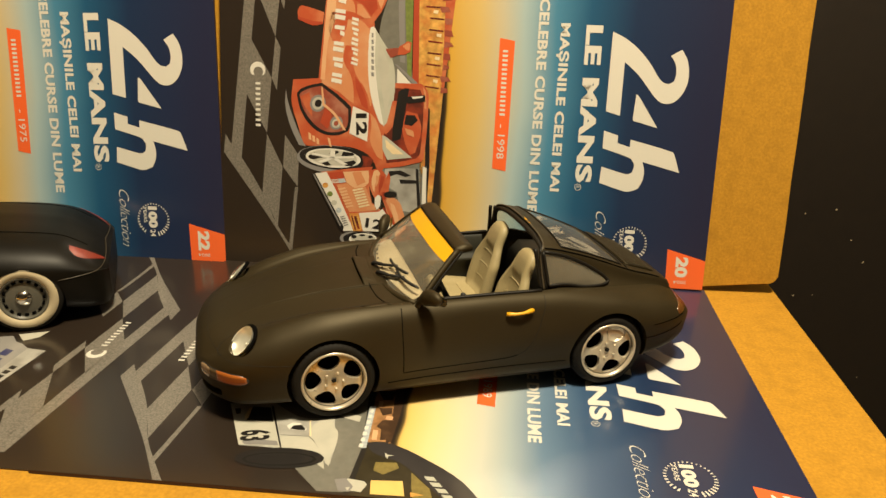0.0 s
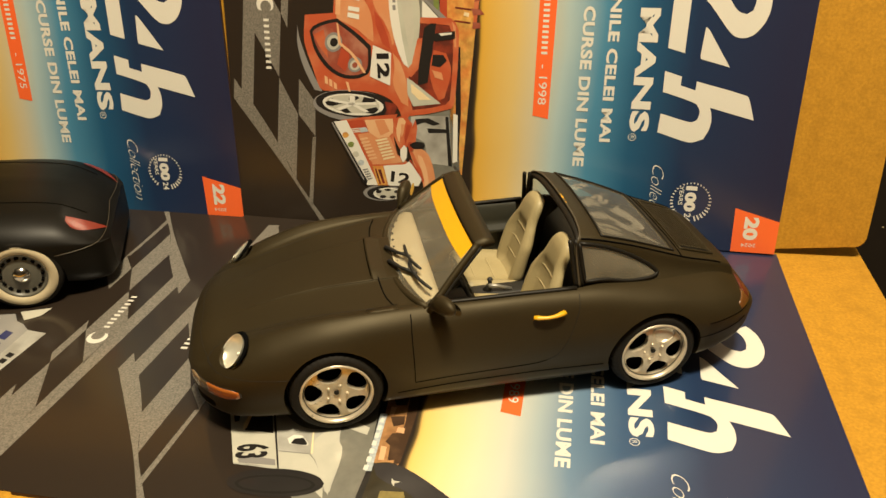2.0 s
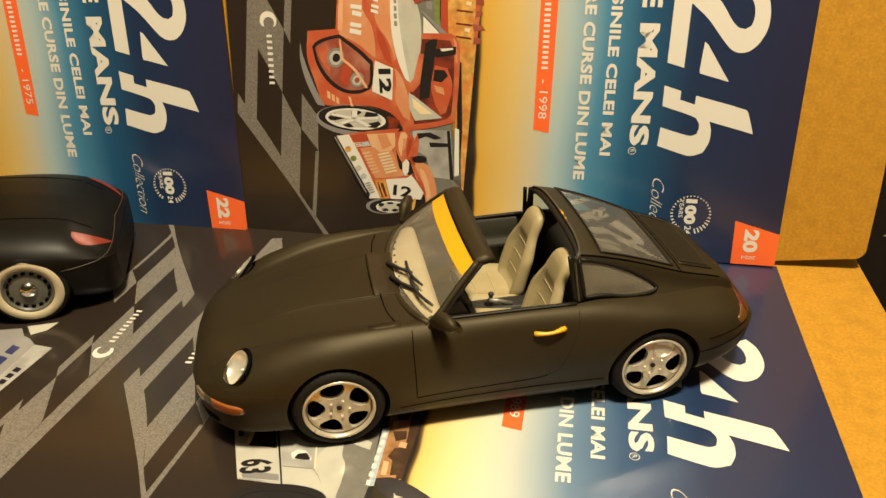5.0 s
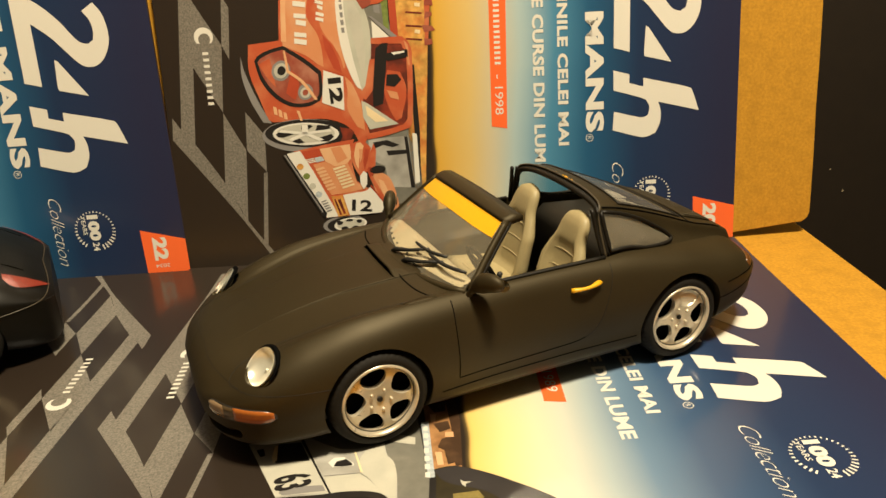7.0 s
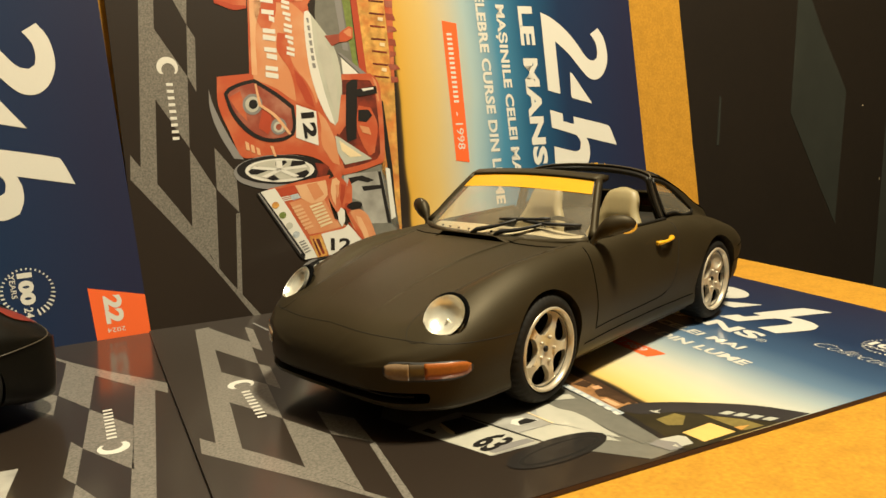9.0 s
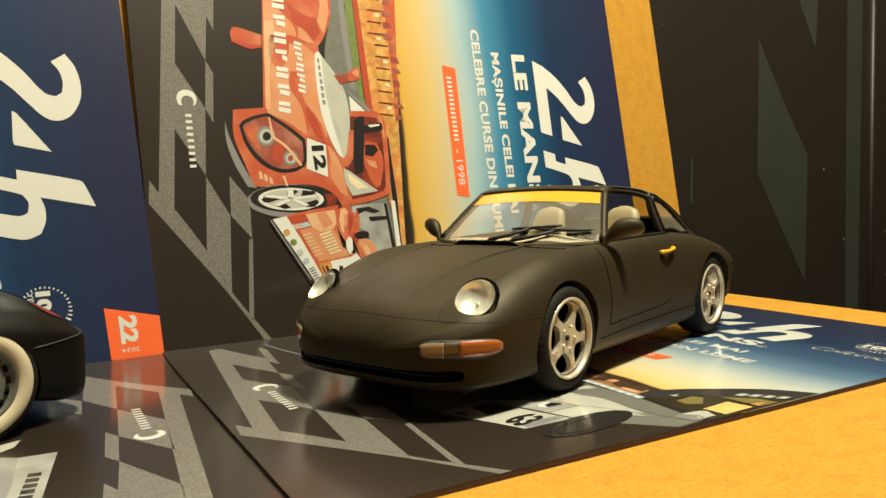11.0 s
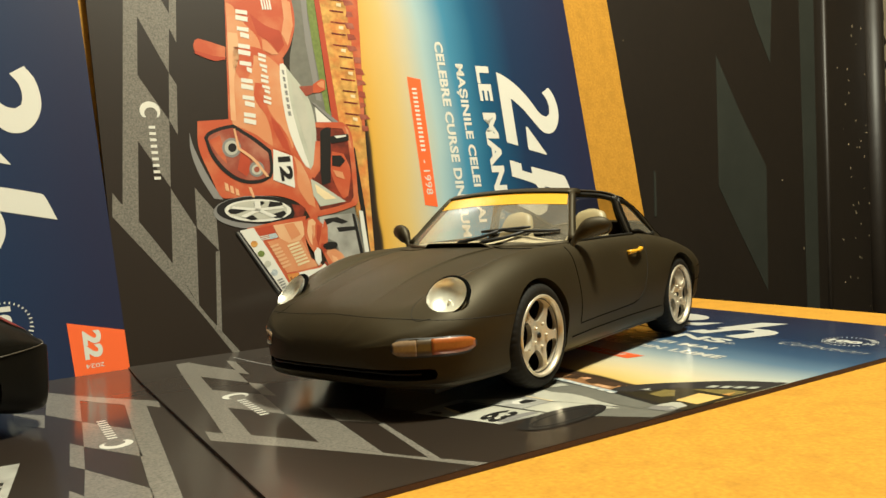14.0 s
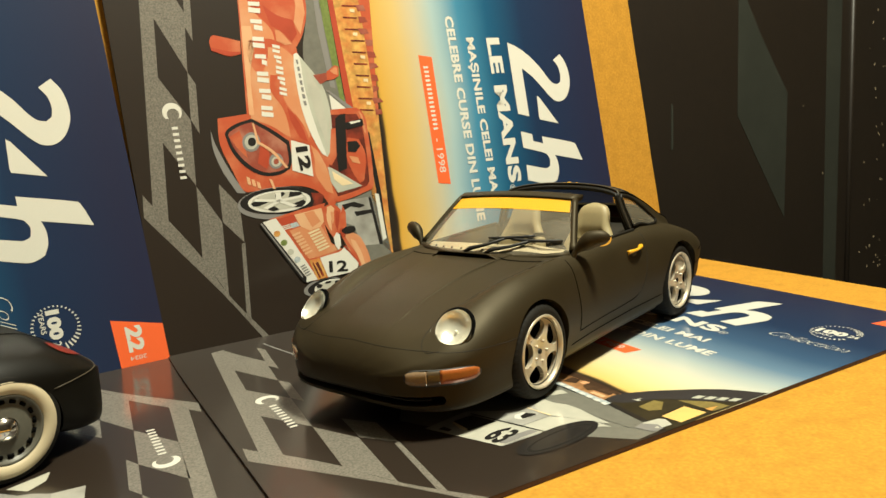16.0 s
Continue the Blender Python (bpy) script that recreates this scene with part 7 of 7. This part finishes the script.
# ---- the second model car, black with whitewall tyres ----
def roadster(name, m):
    car = empty(name, m)
    keys = (0.190, 0.186, 0.172, 0.150, 0.120, 0.085, 0.050, 0.020, 0.0, -0.018, -0.0285, -0.0365, -0.0400)
    zb = pchip(keys, (0.020, 0.015, 0.010, 0.009, 0.010, 0.011, 0.011, 0.011, 0.011, 0.0085, 0.0062, 0.0056, 0.0072))
    wm = pchip(keys, (0.015, 0.026, 0.038, 0.044, 0.045, 0.045, 0.0455, 0.0465, 0.0470, 0.0455, 0.0430, 0.0385, 0.0320))
    zm = pchip(keys, (0.024, 0.024, 0.025, 0.026, 0.027, 0.027, 0.027, 0.028, 0.028, 0.027, 0.026, 0.025, 0.024))
    zt = pchip(keys, (0.026, 0.031, 0.039, 0.045, 0.049, 0.052, 0.0525, 0.0505, 0.0482, 0.0445, 0.0382, 0.0312, 0.0275))
    rows = []
    for i in range(91):
        x = 0.190 - 0.2300 * (0.5 - 0.5 * math.cos(math.pi * i / 90))
        b, w, z0, z1 = zb(x), wm(x), zm(x), zt(x)
        half = spline([(0, b, 0), (w * 0.6, b, 0), (w * 0.93, b + 0.002, 0), (w, z0, 0), (w * 0.96, z0 + (z1 - z0) * 0.40, 0), (w * 0.80, z0 + (z1 - z0) * 0.72, 0), (w * 0.50, z0 + (z1 - z0) * 0.92, 0), (0, z1, 0)], 6)
        ring = [(x, p.x, p.y) for p in half]
        ring += [(x, -y, z) for x, y, z in ring[-2:0:-1]]
        rows.append(ring)
    body = part("body", grid_bm(rows, closed=True, cap=True), BLACK_BODY, car, "satin black rounded bodyshell")
    body.parent = None
    from mathutils.bvhtree import BVHTree
    whole = bmesh.new()
    whole.from_mesh(body.data)
    skin = BVHTree.FromBMesh(whole)
    cutters = []
    for x in (0.0, 0.126):
        for s in (1, -1):
            bm = bmesh.new()
            bmesh.ops.create_cone(bm, cap_ends=True, segments=48, radius1=0.0188, radius2=0.0188, depth=0.030, matrix=pose(x, s * 0.046, 0.0148, 90))
            cutters.append(mesh_object("cutter", bm, SEAM_AND_SHADE))
    carve(body, cutters)
    sharp(body, 40)
    body.parent = car

    def drape(points, way, lift=0.0001):
        out, w = [], Vector(way).normalized()
        for p in points:
            hit, nrm, _, _ = skin.ray_cast(Vector(p) - w * 0.2, w)
            if hit is not None:
                out.append(hit + nrm * lift)
        return out
    edge = []
    for k in range(41):
        a = -1.30 + 2.60 * k / 40
        d = Vector((-math.cos(a), math.sin(a), 0))
        hit, nrm, _, _ = skin.ray_cast(Vector((-0.004, 0, 0.0305 - 0.0030 * abs(a))) + d * 0.1, -d)
        if hit is not None:
            edge.append(hit + nrm * 0.0002)
    part("bumper_edge", tube(edge, 0.00022, 6), EDGE_WEAR, car, "thin worn edge line round the tail")
    for s in (1, -1):
        rows_ = []
        for j in range(7):
            row = []
            for i in range(9):
                u_, v_ = i / 8, -1 + 2 * j / 6
                edge_ = Vector((-0.0225 - 0.0160 * u_, s * (0.0300 + 0.0040 * u_), 0.0380))
                wide_ = 0.0002 + 0.0072 * (math.sin(math.pi * min(1, 0.10 + 0.90 * u_ ** 0.75)) ** 0.8) * (1 - 0.25 * u_)
                row.append(edge_ + Vector((0.0004, s * 0.80, -0.60)) * wide_ * (v_ + 1) / 2)
            rows_.append(drape(row, (0, -0.66 * s, -0.75), 0.0004))
        if min(len(r) for r in rows_) == 9:
            bm = grid_bm(rows_)
            part("tail_lamp", bm, ROAD_LENS, car, "bright red leaf-shaped tail lamp")
    part("underbody", box_bm(-0.036, 0.176, -0.026, 0.026, 0.0078, 0.0112, 0.001), CABIN, car)
    gap = drape([(0.030 - 0.060 * k / 12, 0.0245 - 0.002 * (k / 12) ** 2, 1) for k in range(13)], (0, 0, -1), 0.00005)
    part("panel_gap", tube(gap, 0.00025, 6), SEAM_AND_SHADE, car)
    gap = drape([(0.030 - 0.060 * k / 12, -0.0245 + 0.002 * (k / 12) ** 2, 1) for k in range(13)], (0, 0, -1), 0.00005)
    part("panel_gap", tube(gap, 0.00025, 6), SEAM_AND_SHADE, car)
    for x in (0.0, 0.126):
        for s in (1, -1):
            w = empty("wheel")
            w.parent = car
            w.matrix_world = m @ pose(x, s * 0.0402, 0.0183, 0, 0, 0 if s > 0 else 180)
            h = 0.0056
            part("tyre", lathe([(0.0138, -h), (0.0168, -h), (0.0180, -h + 0.0012), (0.0183, -h + 0.003), (0.0183, h - 0.003), (0.0180, h - 0.0012), (0.0171, h - 0.0001), (0.0157, h + 0.0001)], 56), RUBBER, w)
            part("whitewall", lathe([(0.0161, h - 0.0001), (0.0157, h + 0.0005), (0.0138, h + 0.0007), (0.0118, h + 0.0003), (0.0114, h - 0.001)], 56), WHITEWALL, w, "cream whitewall band")
            part("rim", lathe([(0.0116, h), (0.0111, h + 0.0003), (0.0106, h - 0.0006), (0.0098, h - 0.0018), (0.0078, h - 0.0014), (0.0055, h - 0.0010), (0.00001, h - 0.0010)], 48), RIM_GREY, w, "grey pressed steel rim")
            part("hub_cap", lathe([(0.00001, h + 0.0014), (0.0012, h + 0.0013), (0.0026, h + 0.0006), (0.0038, h - 0.0002), (0.0042, h - 0.0012)], 32), CHROME, w, "domed chrome hub cap")
            for k in range(16):
                a = k * math.tau / 16
                slot = bmesh.new()
                bmesh.ops.create_cube(slot, size=1, matrix=Matrix.LocRotScale((0.0091 * math.cos(a), h - 0.0014, 0.0091 * math.sin(a)), Euler((0, -a, 0)), (0.0011, 0.0012, 0.0018)))
                part("vent_slot", slot, SEAM_AND_SHADE, w)
    return car


ROADSTER = pose(-0.0865, -0.0587, -0.0012, 0, 0, -156.0)
tagged(roadster("model_car", ROADSTER), "satin black rounded model car with whitewall tyres", "model car")
